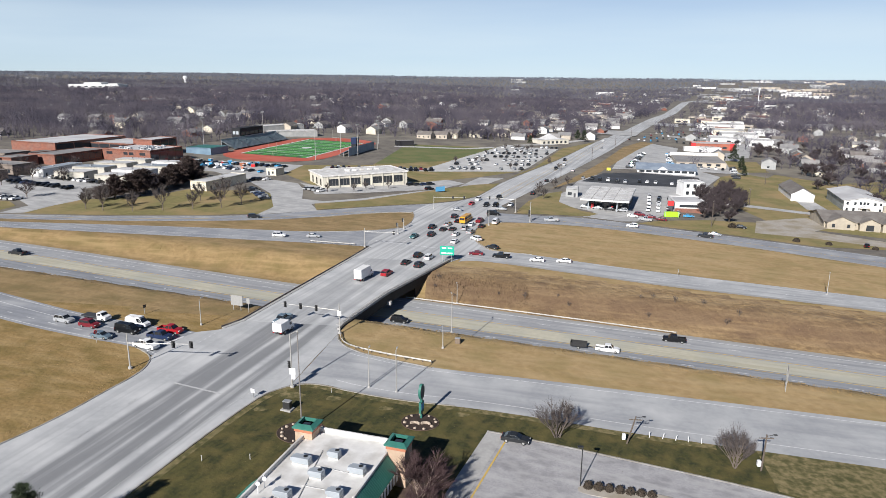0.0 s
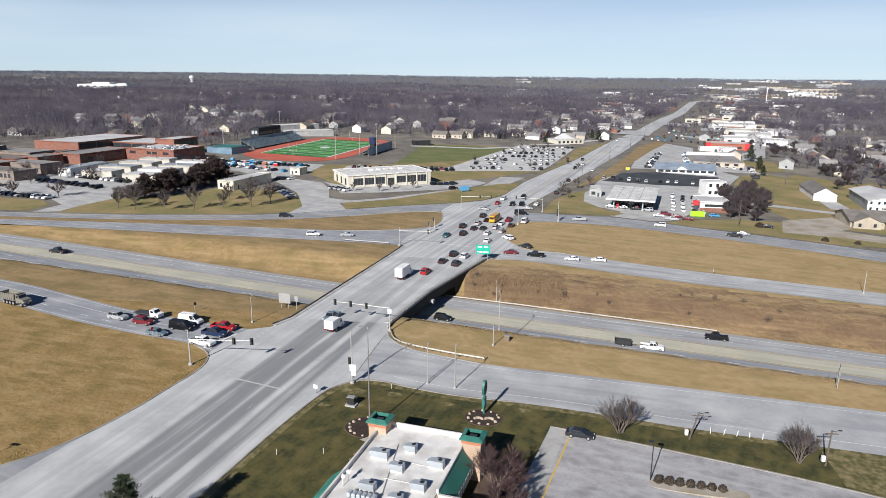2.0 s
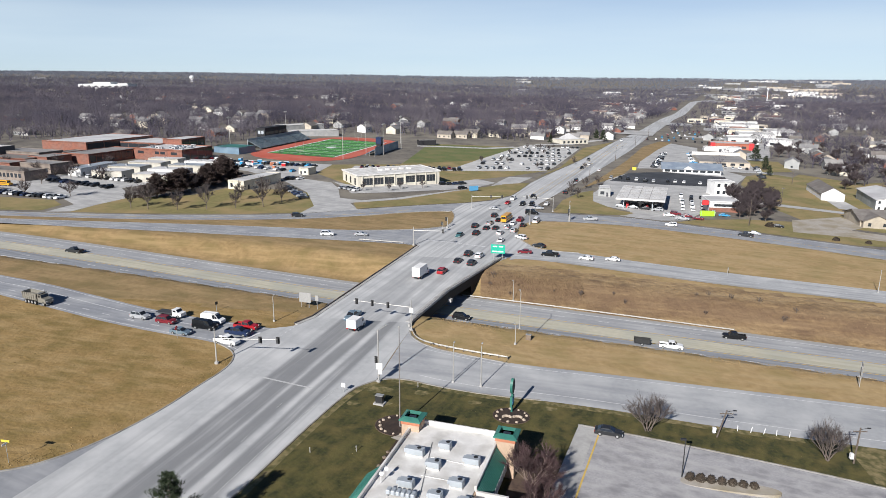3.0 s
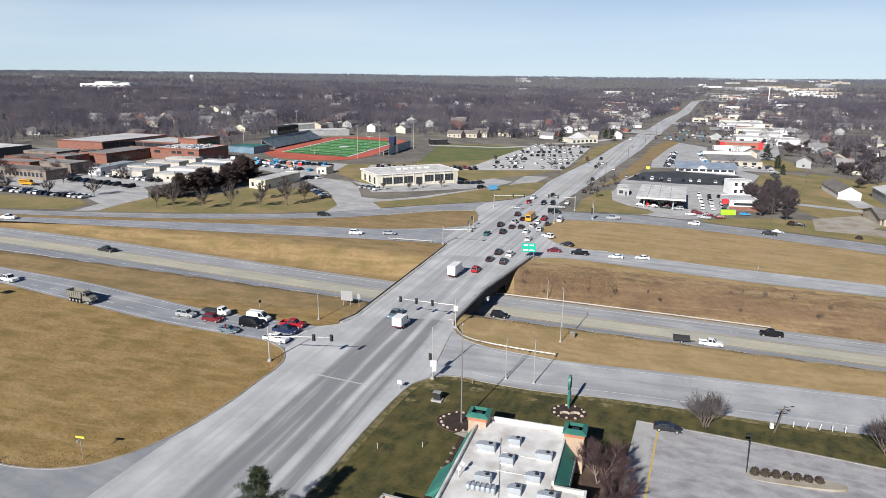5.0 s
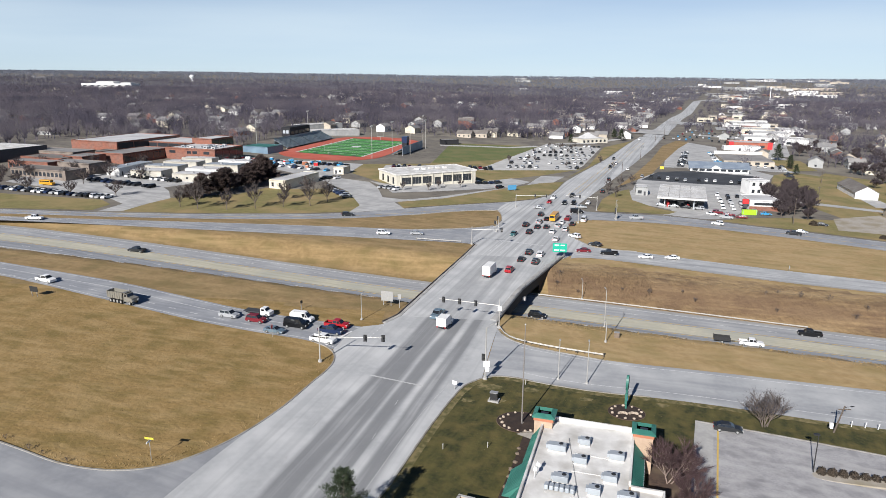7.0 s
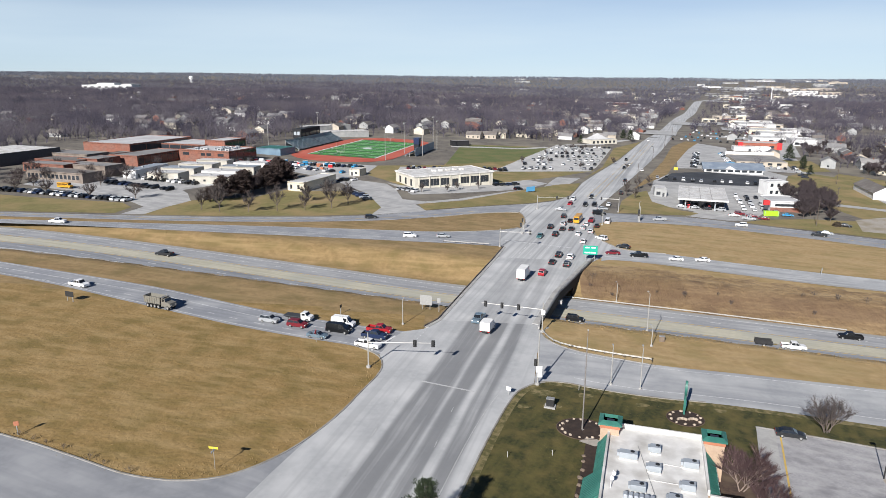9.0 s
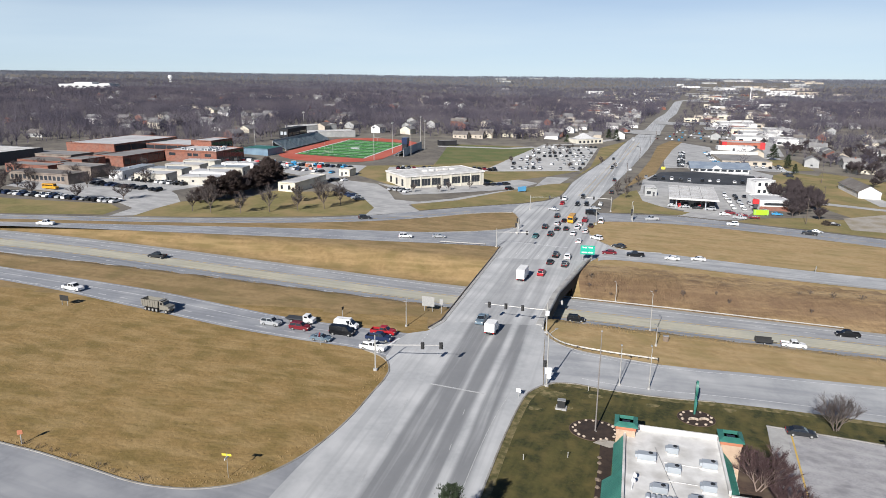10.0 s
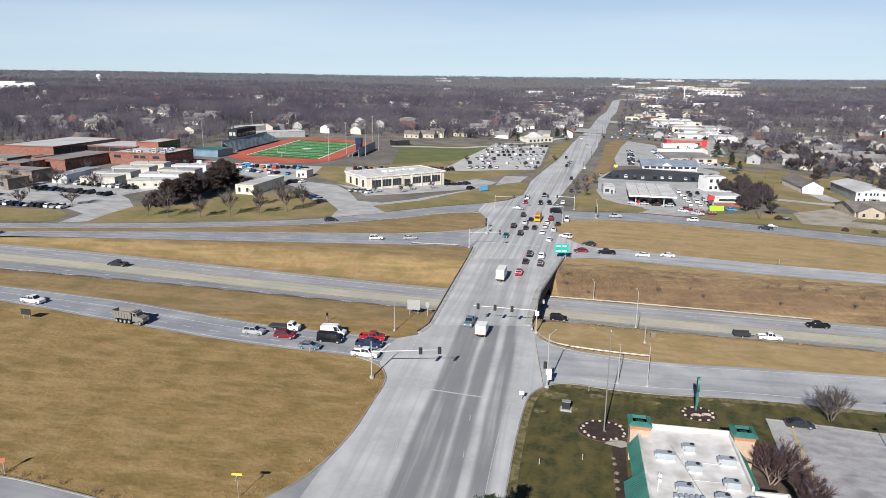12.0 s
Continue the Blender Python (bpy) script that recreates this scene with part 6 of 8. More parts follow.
sign = thing("pylon_sign", -10.2, 110.4, gz(-10.2, 110.4), 72, "green pylon sign with an oval head on a mulch bed", "sign")
part("post", one_box(-0.2, 0.2, -0.16, 0.16, -0.3, 4.4, bevel=0.02), M["metal_green"], sign)
part("lower_panel", one_box(-0.7, 0.7, -0.22, 0.22, 1.3, 3.4, bevel=0.04), M["metal_green"], sign)
part("text_bar", one_box(-0.55, 0.55, -0.25, -0.21, 1.9, 3.1), M["sign_blue"], sign)
bm = bmesh.new()
rod(bm, (0, -0.22, 0), (0, 0.22, 0), 1.0, 1.0, 24)
bm.transform(Matrix.Translation((0, 0, 5.3)) @ Matrix.Diagonal((0.95, 1, 1.45, 1)))
head = part("oval_panel", bm, M["metal_green"], sign)
for s in (-1, 1):
    bm = bmesh.new()
    rod(bm, (0, s * 0.225, 0), (0, s * 0.25, 0), 0.78, 0.78, 24)
    bm.transform(Matrix.Translation((0, 0, 5.3)) @ Matrix.Diagonal((0.95, 1, 1.5, 1)))
    part("oval_face", bm, M["dark_wall"], head)

# restaurant car park: kerb island, lamp, shrubs, yellow line
isl = thing("kerb_island", 21.0, 91.6, gz(21, 91.6), -10, "pale gravel kerb island with clipped brown shrubs", "island", kind="structure")
bm = bmesh.new()
pts = rounded([(-6.4, -0.9), (-5.0, 1.1), (8.5, 1.2), (8.8, -1.6), (-4, -1.8)], 3)
prism(bm, pts, -0.5, 0.28)
part("kerb", bm, M["gravel"], isl)


def clump_bush(bm, rx, rz, n, seed, tuft=0.16):
    r = random.Random(seed)
    for _ in range(n):
        th, ph = r.uniform(0, 2 * math.pi), math.acos(r.uniform(-0.15, 1))
        d = Vector((math.sin(ph) * math.cos(th), math.sin(ph) * math.sin(th), math.cos(ph)))
        p = Vector((d.x * rx, d.y * rx, d.z * rz)) * r.uniform(0.72, 1.03)
        a = Vector((r.uniform(-1, 1), r.uniform(-1, 1), r.uniform(-1, 1))).normalized() * tuft * r.uniform(0.7, 1.6)
        b = d.cross(a).normalized() * tuft * r.uniform(0.6, 1.2)
        bm.faces.new([bm.verts.new(p + q) for q in (a, b, -a)])


for k in range(7):
    a = radians(-10)
    lx, ly = -4.4 + 1.55 * k, 0.25
    bx, by = 21 + lx * math.cos(a) - ly * math.sin(a), 91.6 + lx * math.sin(a) + ly * math.cos(a)
    sh = thing("shrub", bx, by, gz(bx, by) + 0.25, 0, "clipped round brown shrub on a gravel island", "shrub", "shrubs on the island")
    bm = bmesh.new()
    clump_bush(bm, 0.72, 1.05, 420, 40 + k)
    part("crown", bm, M["shrub_dark"], sh)
    part("stem", one_rod((0, 0, -0.1), (0, 0, 0.7), 0.08, 0.05, 6), M["bark"], sh)
lot_lamp = thing("lot_lamp", 15.6, 93.0, gz(15.6, 93.0), 0, "thin dark car-park lamp with a shoebox head", "lamp post")
part("pole", one_rod((0, 0, -0.2), (0, 0, 6.6), 0.1, 0.07, 8), M["black_metal"], lot_lamp)
part("lamp_head", one_box(-0.75, 0.1, -0.25, 0.25, 6.5, 6.75, bevel=0.03), M["black_metal"], lot_lamp)
ribbon("lot_line", [(4.9, 105.4), (-8.2, 66)], (0.14, -0.14), M["yellow_paint"], 0.13, None, label="long worn yellow line on the lot", category="marking")
sheet("lot_walk", [(1.5, 107.2), (4.4, 106.2), (-8.8, 66), (-12.2, 66)], M["concrete"], 0.14, "pale concrete walk beside the lot", "path")
sheet("leaf_bed", [(-10.0, 94.0), (-3.2, 96.4), (-11.2, 71), (-18, 70), (-13.2, 80)], M["leaf_bed"], 0.075, "brown leaf litter under a bare tree beside the wall", "planting bed")
kerb([(1.5, 107.4), (14.5, 104.0), (31.7, 98.8), (45, 94.5), (60, 88.4)])
low = thing("screen_wall", -37.6, 77.4, gz(-37.6, 77.4), -18, "low tan brick screen wall around bins", "wall")
for a in ((-2.4, 2.4, -0.15, 0.15), (-2.4, -2.1, -4, -0.15), (2.1, 2.4, -4, -0.15)):
    part("panel", one_box(*a, -0.4, 1.9), M["tan_brick"], low)
    part("cap", one_box(a[0] - 0.06, a[1] + 0.06, a[2] - 0.06, a[3] + 0.06, 1.9, 2.0), M["concrete"], low)

# ---- buildings ----
FOOT = []                    # where trees cannot stand


def shell(name, x, y, deg, w, d, h, wall, roof, label, category, parapet=0.5, windows=(), doors=(), overhang=0.0, group="", z=None):
    """A flat-roofed block from its front left corner. windows: (face, start, low, wide, high)."""
    cx, cy = x + w / 2 * math.cos(radians(deg)), y + w / 2 * math.sin(radians(deg))
    t = thing(name, x, y, gz(cx, cy) if z is None else z, deg, label, category, group)
    a_ = radians(deg)
    FOOT.append((x + w / 2 * math.cos(a_) - d / 2 * math.sin(a_), y + w / 2 * math.sin(a_) + d / 2 * math.cos(a_), 0.5 * math.hypot(w, d) + 4))
    part("wall", one_box(0, w, 0, d, -2.5, h), wall, t)
    part("roof", one_box(-overhang + 0.25, w + overhang - 0.25, -overhang + 0.25, d + overhang - 0.25, h, h + 0.14), roof, t)
    if parapet:
        o = overhang
        for a in ((-o, w + o, -o, -o + 0.3), (-o, w + o, d + o - 0.3, d + o), (-o, -o + 0.3, -o + 0.3, d + o - 0.3), (w + o - 0.3, w + o, -o + 0.3, d + o - 0.3)):
            part("parapet", one_box(*a, h - 0.35, h + parapet), wall if not overhang else roof, t)
    for face, s, lo, ww, hh in windows:
        face_box(t, "window", face, s, lo, ww, hh, w, d, M["window"])
    for face, s, lo, ww, hh in doors:
        face_box(t, "door", face, s, lo, ww, hh, w, d, M["dark_wall"])
    return t


def face_box(t, name, face, s, lo, ww, hh, w, d, material, frame_=True):
    e = 0.05
    a = {"front": (s, s + ww, -e, e), "back": (s, s + ww, d - e, d + e), "left": (-e, e, s, s + ww), "right": (w - e, w + e, s, s + ww)}[face]
    ob = part(name, one_box(*a, lo, lo + hh), material, t)
    return ob


def house(x, y, deg, w, d, h, wall, roof, label, chimney=False, group="houses", windows=True, name="house", porch=False):
    """A gabled house round its middle; the ridge runs along its length w."""
    t = thing(name, x, y, float(land_z(x, y)), deg, label, "house", group)
    rise = d * 0.28
    bm = bmesh.new()
    box(bm, -w / 2, w / 2, -d / 2, d / 2, -1.5, h)
    for sx in (-w / 2, w / 2 - 0.15):
        vs = [bm.verts.new((sx + q, yy, zz)) for q in (0, 0.15) for yy, zz in ((-d / 2, h), (d / 2, h), (0, h + rise))]
        bm.faces.new(vs[:3][::-1])
        bm.faces.new(vs[3:])
        for k in range(3):
            bm.faces.new((vs[k], vs[(k + 1) % 3], vs[3 + (k + 1) % 3], vs[3 + k]))
    part("wall", bm, wall, t)
    bm = bmesh.new()
    o = 0.45
    for s in (-1, 1):
        lo = [(xx, s * (d / 2 + o), h - o * rise / (d / 2)) for xx in (-w / 2 - o, w / 2 + o)]
        hi = [(xx, 0, h + rise) for xx in (w / 2 + o, -w / 2 - o)]
        v = [bm.verts.new(p) for p in lo + hi]
        v2 = [bm.verts.new((p[0], p[1], p[2] + 0.2)) for p in lo + hi]
        for k in range(4):
            bm.faces.new((v[k], v[(k + 1) % 4], v2[(k + 1) % 4], v2[k]))
        bm.faces.new(v2)
        bm.faces.new(v[::-1])
    bmesh.ops.recalc_face_normals(bm, faces=bm.faces)
    rf = part("roof", bm, roof, t)
    if chimney:
        part("chimney", one_box(w * 0.2, w * 0.2 + 0.8, -0.9, -0.1, h + 0.3, h + rise + 0.9), M["brick"], rf)
    if windows:
        for k in range(max(1, int(w / 4))):
            xx = -w / 2 + (k + 0.5) * w / max(1, int(w / 4))
            part("window", one_box(xx - 0.6, xx + 0.6, -d / 2 - 0.05, -d / 2 + 0.05, 0.9, 2.2), M["window"], t)
        part("window", one_box(-w / 2 - 0.05, -w / 2 + 0.05, -0.7, 0.7, 0.9, 2.2), M["window"], t)
    return t


SA = -17.0
# dark panes cover nearly all of the right ends, turning them dark
shell("gymnasium", -297.0, 416.0, SA, 37, 56, 6.6, M["brick"], M["roof_pale"], "long red brick school hall with a pale flat roof", "school", 0.4, windows=[("right", 1 + 13 * k, 0.4, 12.4, 5.6) for k in range(4)])
shell("school_wing", -228.1, 398.4, SA, 36.0, 27, 6.8, M["brick"], M["roof_pale"], "red brick school wing with a cluttered flat roof", "school", 0.6,
      windows=[("front", 3, 4.1, 4.5, 1.6), ("front", 16, 4.1, 3, 1.6), ("front", 20, 4.1, 3.4, 1.6), ("front", 28, 4.1, 4.2, 1.6)] + [("right", 0.6 + 6.6 * k, 0.4, 6.2, 5.9) for k in range(4)])
shell("school_wing", -257, 372.7, SA, 19.8, 38, 5.2, M["brick"], M["roof_grey"], "low red brick wing with dark glazing", "school", 0.5, windows=[("right", 1 + 4.5 * k, 1.0, 4.0, 3.6) for k in range(8)])
shell("school_tower", -222, 424, SA, 15, 22, 9.8, M["brick"], M["roof_pale"], "tall red brick block at the school", "school", 0.4, windows=[("right", 0.6 + 7 * k, 0.4, 6.6, 8.8) for k in range(3)])
shell("school_hall", -256, 431, SA, 36, 30, 6.2, M["brick"], M["roof_pale"], "brick hall with a wide pale roof", "school", 0.4, windows=[("front", 0.6 + 8.8 * k, 0.5, 8.4, 5.2) for k in range(4)] + [("right", 0.5 + 7.4 * k, 0.4, 7.0, 5.4) for k in range(4)])
for k, (px, py, pw, pd) in enumerate(((-270, 318.5, 36, 12), (-284, 337, 28, 10), (-262, 336, 28, 12), (-290, 356, 30, 14), (-300, 378, 34, 16), (-266, 356, 14, 16), (-268, 384, 12, 14))):
    shell("school_wing", px, py, SA, pw, pd, 4.0 + 0.5 * (k % 3), M["school_stone"] if k % 2 == 0 else M["brick"], M["roof_grey"] if k % 3 else M["shingle"], "low flat-roofed classroom wing with many small windows", "school", 0.3,
          windows=[("front", 0.8 + 2.6 * q, 1.0, 1.7, 2.0) for q in range(int(pw / 2.6))], group="low classroom wings")
shell("hall", -337, 354, SA, 36, 40, 6, M["dark_wall"], M["roof_white"], "dark-walled hall under a broad white roof", "hall", 0.3)
for k, (px, py, pw, pd) in enumerate(((-227, 329, 7.5, 28), (-213, 326, 17, 10), (-190, 322, 21, 10), (-214, 343, 19, 10), (-191, 339.5, 20, 10), (-212, 360, 20, 9.5), (-188, 356.5, 20, 9.5), (-209, 377, 19, 8), (-186, 373, 19, 8))):
    pc = shell("portable_classroom", px, py, -8, pw, pd, 4.1, M["portable_wall"] if k % 4 else M["white_wall"], M["roof_pale"] if k % 3 else M["metal_grey"], "pale portable classroom on the school ground", "classroom", 0.12,
               windows=[("front", 2 + 5.5 * q, 1.6, 1.2, 1.0) for q in range(int(pw / 6))], doors=[("right", 1.5, 0.2, 1.0, 2.0)], group="portable classrooms")
    part("skirt", one_box(-0.06, pw + 0.06, -0.07, 0.0, -1.2, 0.5), M["grey_wall"], pc)
    part("vent", one_box(pw * 0.4, pw * 0.4 + 0.9, pd * 0.4, pd * 0.4 + 0.9, 4.24, 4.8), M["grey_wall"], pc)
for k in range(16):
    ux, uy = rng.uniform(4, 32), rng.uniform(4, 23)
    a = radians(SA)
    wx, wy = -228.1 + ux * math.cos(a) - uy * math.sin(a), 398.4 + ux * math.sin(a) + uy * math.cos(a)
    ru = thing("air_conditioner", wx, wy, gz(-208, 392) + 6.94, SA, "pale rooftop unit on the school roof", "air conditioner", "units on the school roof")
    part("casing", one_box(-1.2, 1.2, -0.9, 0.9, 0.0, 1.3, bevel=0.06), M["roof_pale"] if k % 2 else M["metal_grey"], ru)
    part("grille", one_box(-0.8, 0.8, -0.94, -0.88, 0.3, 1.0), M["dark_wall"], ru)
shell("lodge", -139.4, 315.6, SA, 9.2, 31, 4.1, M["cream"], M["roof_pale"], "long cream single-storey building with a grey flat roof", "building", 0.35, windows=[("front", 1.4, 1.1, 1.2, 2.0), ("front", 5.4, 1.1, 1.2, 2.0)], doors=[("right", 3, 0, 1.2, 2.2)])
shell("hut", -119.5, 369.5, SA, 6.2, 8, 3.6, M["cream"], M["roof_pale"], "small cream hut beside the lot", "hut", 0.2, doors=[("front", 1, 0, 1.1, 2.1)], windows=[("front", 3.4, 1, 1.2, 1.2)])

# office with big windows
off = shell("office_building", -80.2, 336.6, 30, 46, 24, 6.6, M["pale_stone"], M["roof_white"], "white single-storey office with tall dark windows", "office", 0.35, overhang=0.5)
for k in range(7):
    x0 = 3.0 + k * 5.9
    if k == 3:
        face_box(off, "door", "front", x0 + 0.8, 0.6, 3.6, 3.6, 46, 24, M["window"])
        continue
    wob = face_box(off, "window", "front", x0, 1.4, 5.0, 3.5, 46, 24, M["window"])
    for q in (1.7, 3.3):
        part("mullion", one_box(x0 + q - 0.04, x0 + q + 0.04, -0.10, -0.02, 1.4, 4.9), M["roof_grey"], wob)
for k in range(3):
    face_box(off, "window", "left", 3 + k * 7, 1.4, 2.2, 3.4, 46, 24, M["window"])
for k in range(8):
    part("pilaster", one_box(2.2 + k * 5.9, 2.7 + k * 5.9, -0.4, 0.0, -1, 6.2), M["pale_stone"], off)
for k in range(4):
    part("step", one_box(20.8, 25.4, -3.6 + k * 0.7, -0.4, -0.6 + k * 0.3, -0.3 + k * 0.3), M["concrete"], off)
for s in (20.4, 25.4):
    part("stair_wall", one_box(s, s + 0.4, -4.2, -0.4, -0.8, 0.8), M["concrete"], off)
for k in range(5):
    part("roof_unit", one_box(16 + k * 4.2, 18.2 + k * 4.2, 12, 14, 6.74, 7.6, bevel=0.05), M["roof_white"], off)

# stadium
SF = pose(-117.5, 446.0, 0, 0, 0, 79.0)


def sloc(u, v, dz=0.0):
    p = SF @ Vector((u, v * 0.84, 0))
    return Vector((p.x, p.y, gz(p.x, p.y) + dz))


def stadium_sheet(name, pts, material, dz, label, category, parent=None):
    bm = bmesh.new()
    f = bm.faces.new([bm.verts.new(sloc(u, v, dz)) for u, v in pts])
    f.normal_update()
    if f.normal.z < 0:
        f.normal_flip()
    bmesh.ops.triangulate(bm, faces=[f])
    ob = part(name, bm, material, parent)
    return tagged(ob, label, category, kind="structure") if not parent else ob


def oval(l0, l1, r, n=14):
    """A running-track outline: straight from l0 to l1, half circles at the ends; the field's middle line is v = 27."""
    pts = []
    for k in range(n + 1):
        a = -math.pi / 2 + math.pi * k / n
        pts.append((l1 + r * 0.8 * math.cos(a), 27 + r * math.sin(a)))
    for k in range(n + 1):
        a = math.pi / 2 + math.pi * k / n
        pts.append((l0 + r * 0.8 * math.cos(a), 27 + r * math.sin(a)))
    return pts


stadium_sheet("running_track", oval(4, 96, 42), M["track_red"], 0.12, "rust-red running track round a playing field", "running track")
turf = stadium_sheet("playing_field", [(-1, -0.5), (104, -0.5), (104, 54.5), (-1, 54.5)], M["turf"], 0.2, "bright green striped playing field", "playing field")
for a in ((-2.4, -1.2, -2, 56), (104.2, 105.4, -2, 56), (-1.2, 104.2, -2, -0.7), (-1.2, 104.2, 54.7, 56)):
    stadium_sheet("border", [(a[0], a[2]), (a[1], a[2]), (a[1], a[3]), (a[0], a[3])], M["sign_white"] if a[0] > -2 and a[1] < 105 else M["black_metal"], 0.23, "", "", turf)
for k in range(5):
    u = 7 + k * 18.0
    stadium_sheet("mown_stripe", [(u, 0), (u + 9, 0), (u + 9, 54), (u, 54)], M["turf_dark"], 0.225, "", "", turf)
for k in range(11):
    u = 7 + k * 9.0
    stadium_sheet("yard_line", [(u, 0), (u + 0.6, 0), (u + 0.6, 54), (u, 54)], M["white_paint"], 0.24, "", "", turf)
for u in (0.5, 98.5):
    for k in range(7):
        stadium_sheet("end_mark", [(u + 0.8, 5 + 6.6 * k), (u + 3.6, 5 + 6.6 * k), (u + 3.6, 9 + 6.6 * k), (u + 0.8, 9 + 6.6 * k)], M["black_metal"], 0.25, "", "", turf)
stadium_sheet("emblem", [(50 + 5 * math.cos(q * math.pi / 8), 27 + 4 * math.sin(q * math.pi / 8)) for q in range(16)], M["white_paint"], 0.26, "", "", turf)
for u in (-1.5, 104.5):
    p = sloc(u, 27)
    gp = thing("goal_post", p.x, p.y, p.z, 79, "pale yellow goal posts at the field end", "goal posts", "goal posts")
    part("stem", one_rod((0, 0, -0.3), (0, 0, 3.0), 0.12, 0.12, 8), M["pale_steel"], gp)
    part("crossbar", one_box(-0.08, 0.08, -2.8, 2.8, 3.0, 3.16), M["pale_steel"], gp)
    for s in (-2.8, 2.8):
        part("upright", one_rod((0, s, 3.0), (0, s, 9.0), 0.07, 0.06, 6), M["pale_steel"], gp)


def bleacher(u0, v0, length, rows, outward, material, label):
    p = sloc(u0, v0)
    t = thing("bleacher", p.x, p.y, p.z, 79, label, "grandstand")
    for r in range(rows):
        y0 = outward * r * 0.95
        a = (0, length, min(y0, y0 + outward * 1.0), max(y0, y0 + outward * 1.0))
        part("seat_row", one_box(*a, 0.9 + r * 0.48, 1.06 + r * 0.48), material, t)
        part("riser", one_box(a[0], a[1], (y0 + outward * 0.9) - 0.04, (y0 + outward * 0.9) + 0.04, 1.06 + r * 0.48, 1.4 + r * 0.48), material, t)
    top = 0.9 + rows * 0.48
    for k in range(int(length / 9) + 1):
        bm = bmesh.new()
        q = min(k * 9.0, length - 0.3)
        y1 = outward * rows * 0.95
        for yy, zz in ((outward * 1.0, 1.0), (y1 * 0.5, top * 0.5), (y1, top)):
            box(bm, q, q + 0.25, min(yy, yy + 0.25), max(yy, yy + 0.25), -0.8, zz)
        part("frame", bm, M["galvanised"], t)
    part("back_panel", one_box(0, length, outward * rows * 0.95 - 0.06, outward * rows * 0.95 + 0.06, 0.2, top + 1.0), material, t)
    for k in range(1, 4):
        bm = bmesh.new()
        for r in range(rows):
            y0 = outward * r * 0.95
            box(bm, length * k / 4 - 0.6, length * k / 4 + 0.6, min(y0, y0 + outward), max(y0, y0 + outward), 1.07 + r * 0.48, 1.12 + r * 0.48)
        part("aisle", bm, M["black_metal"], t)
    return t


bleacher(12, 70, 80, 11, 1, M["seat_metal"], "large blue-grey grandstand beside the running track")
bleacher(20, -18, 50, 8, -1, M["metal_blue"], "smaller blue grandstand facing the field")
p = sloc(38, 83)
pb = thing("press_box", p.x, p.y, p.z, 79, "black press box behind the grandstand", "press box")
part("legs", one_box(0.5, 33, 1, 6, -1, 5.8), M["black_wall"], pb)
part("cabin", one_box(0, 34, 0, 7, 5.8, 12.4, bevel=0.1), M["black_wall"], pb)
for k in range(5):
    part("window", one_box(1.5 + k * 6.4, 6.9 + k * 6.4, -0.06, 0.06, 7.4, 9.6), M["window"], pb)
for k in range(2):
    part("panel", one_box(-0.06, 0.06, 1.2 + k * 2.6, 3.2 + k * 2.6, 8.0, 10.4), M["metal_grey"], pb, "pale end panel")
p = sloc(44, -22)
pe = thing("press_tower", p.x, p.y, p.z, 79, "dark blue press tower over the small grandstand", "press box")
part("legs", one_box(0.3, 5.7, 0.3, 3.7, -1, 6), M["black_wall"], pe)
part("cabin", one_box(0, 6, 0, 4, 6, 10.5, bevel=0.08), PAINT["navy"], pe)
part("window", one_box(0.5, 5.5, 3.96, 4.05, 7.5, 9.5), M["window"], pe)
for k, (u, v) in enumerate(((-6, -12), (30, -30), (70, -30), (110, -14), (8, 96), (92, 96), (36, -12))):
    p = sloc(u, v)
    lp = thing("floodlight", p.x, p.y, p.z, 79, "tall thin stadium floodlight mast", "floodlight", "stadium floodlights")
    part("pole", one_rod((0, 0, -0.5), (0, 0, 22), 0.2, 0.1, 8), M["pale_steel"], lp)
    part("lamp_bar", one_box(-2.2, 2.2, -0.15, 0.15, 20.6, 21.0), M["pale_steel"], lp)
    for q in range(5):
        part("lamp", one_box(-2.0 + q, -1.4 + q, -0.3, 0.3, 21.0, 21.5, bevel=0.05), M["galvanised"], lp)
shell("concession_hall", -197, 444, SA, 20, 18, 4, M["metal_blue"], M["metal_green"], "blue-grey hall with a green-grey roof by the stadium", "hall", 0.2)
shell("warehouse", -178, 566, 28, 40, 16, 4.5, M["grey_wall"], M["roof_white"], "pale long warehouse behind the stadium", "warehouse", 0.3)
shell("warehouse", -198, 604, 50, 46, 16, 5, M["grey_wall"], M["roof_white"], "pale long warehouse behind the stadium", "warehouse", 0.3)
shell("field_house", -69, 542, 18, 14, 7, 3.8, M["black_wall"], M["roof_grey"], "low dark field house beside the practice field", "building", 0.2)
for k in range(34):
    u, v = rng.uniform(-62, -44), rng.uniform(10, 88)
    p = sloc(u, v)
    cl = thing("storage_crate", p.x, p.y, p.z + 0.05, rng.uniform(0, 90), "coloured crate on the school yard", "crate", "crates on the school yard")
    ww, hh = rng.uniform(1.2, 3.2), rng.uniform(0.8, 2.2)
    part("box", one_box(-ww / 2, ww / 2, -0.9, 0.9, -0.3, hh, bevel=0.05), rng.choice((PAINT["blue"], PAINT["blue"], M["orange_trim"], PAINT["white"], M["sign_red"], M["black_metal"])), cl)
    part("lid", one_box(-ww / 2 - 0.04, ww / 2 + 0.04, -0.94, 0.94, hh, hh + 0.08), M["sign_white"], cl)
sheet("school_yard", [(-190, 386), (-150, 372), (-126, 352), (-112, 372), (-110, 412), (-150, 416), (-178, 410)], M["lot_concrete"], 0.05, "pale crowded school yard", "yard")
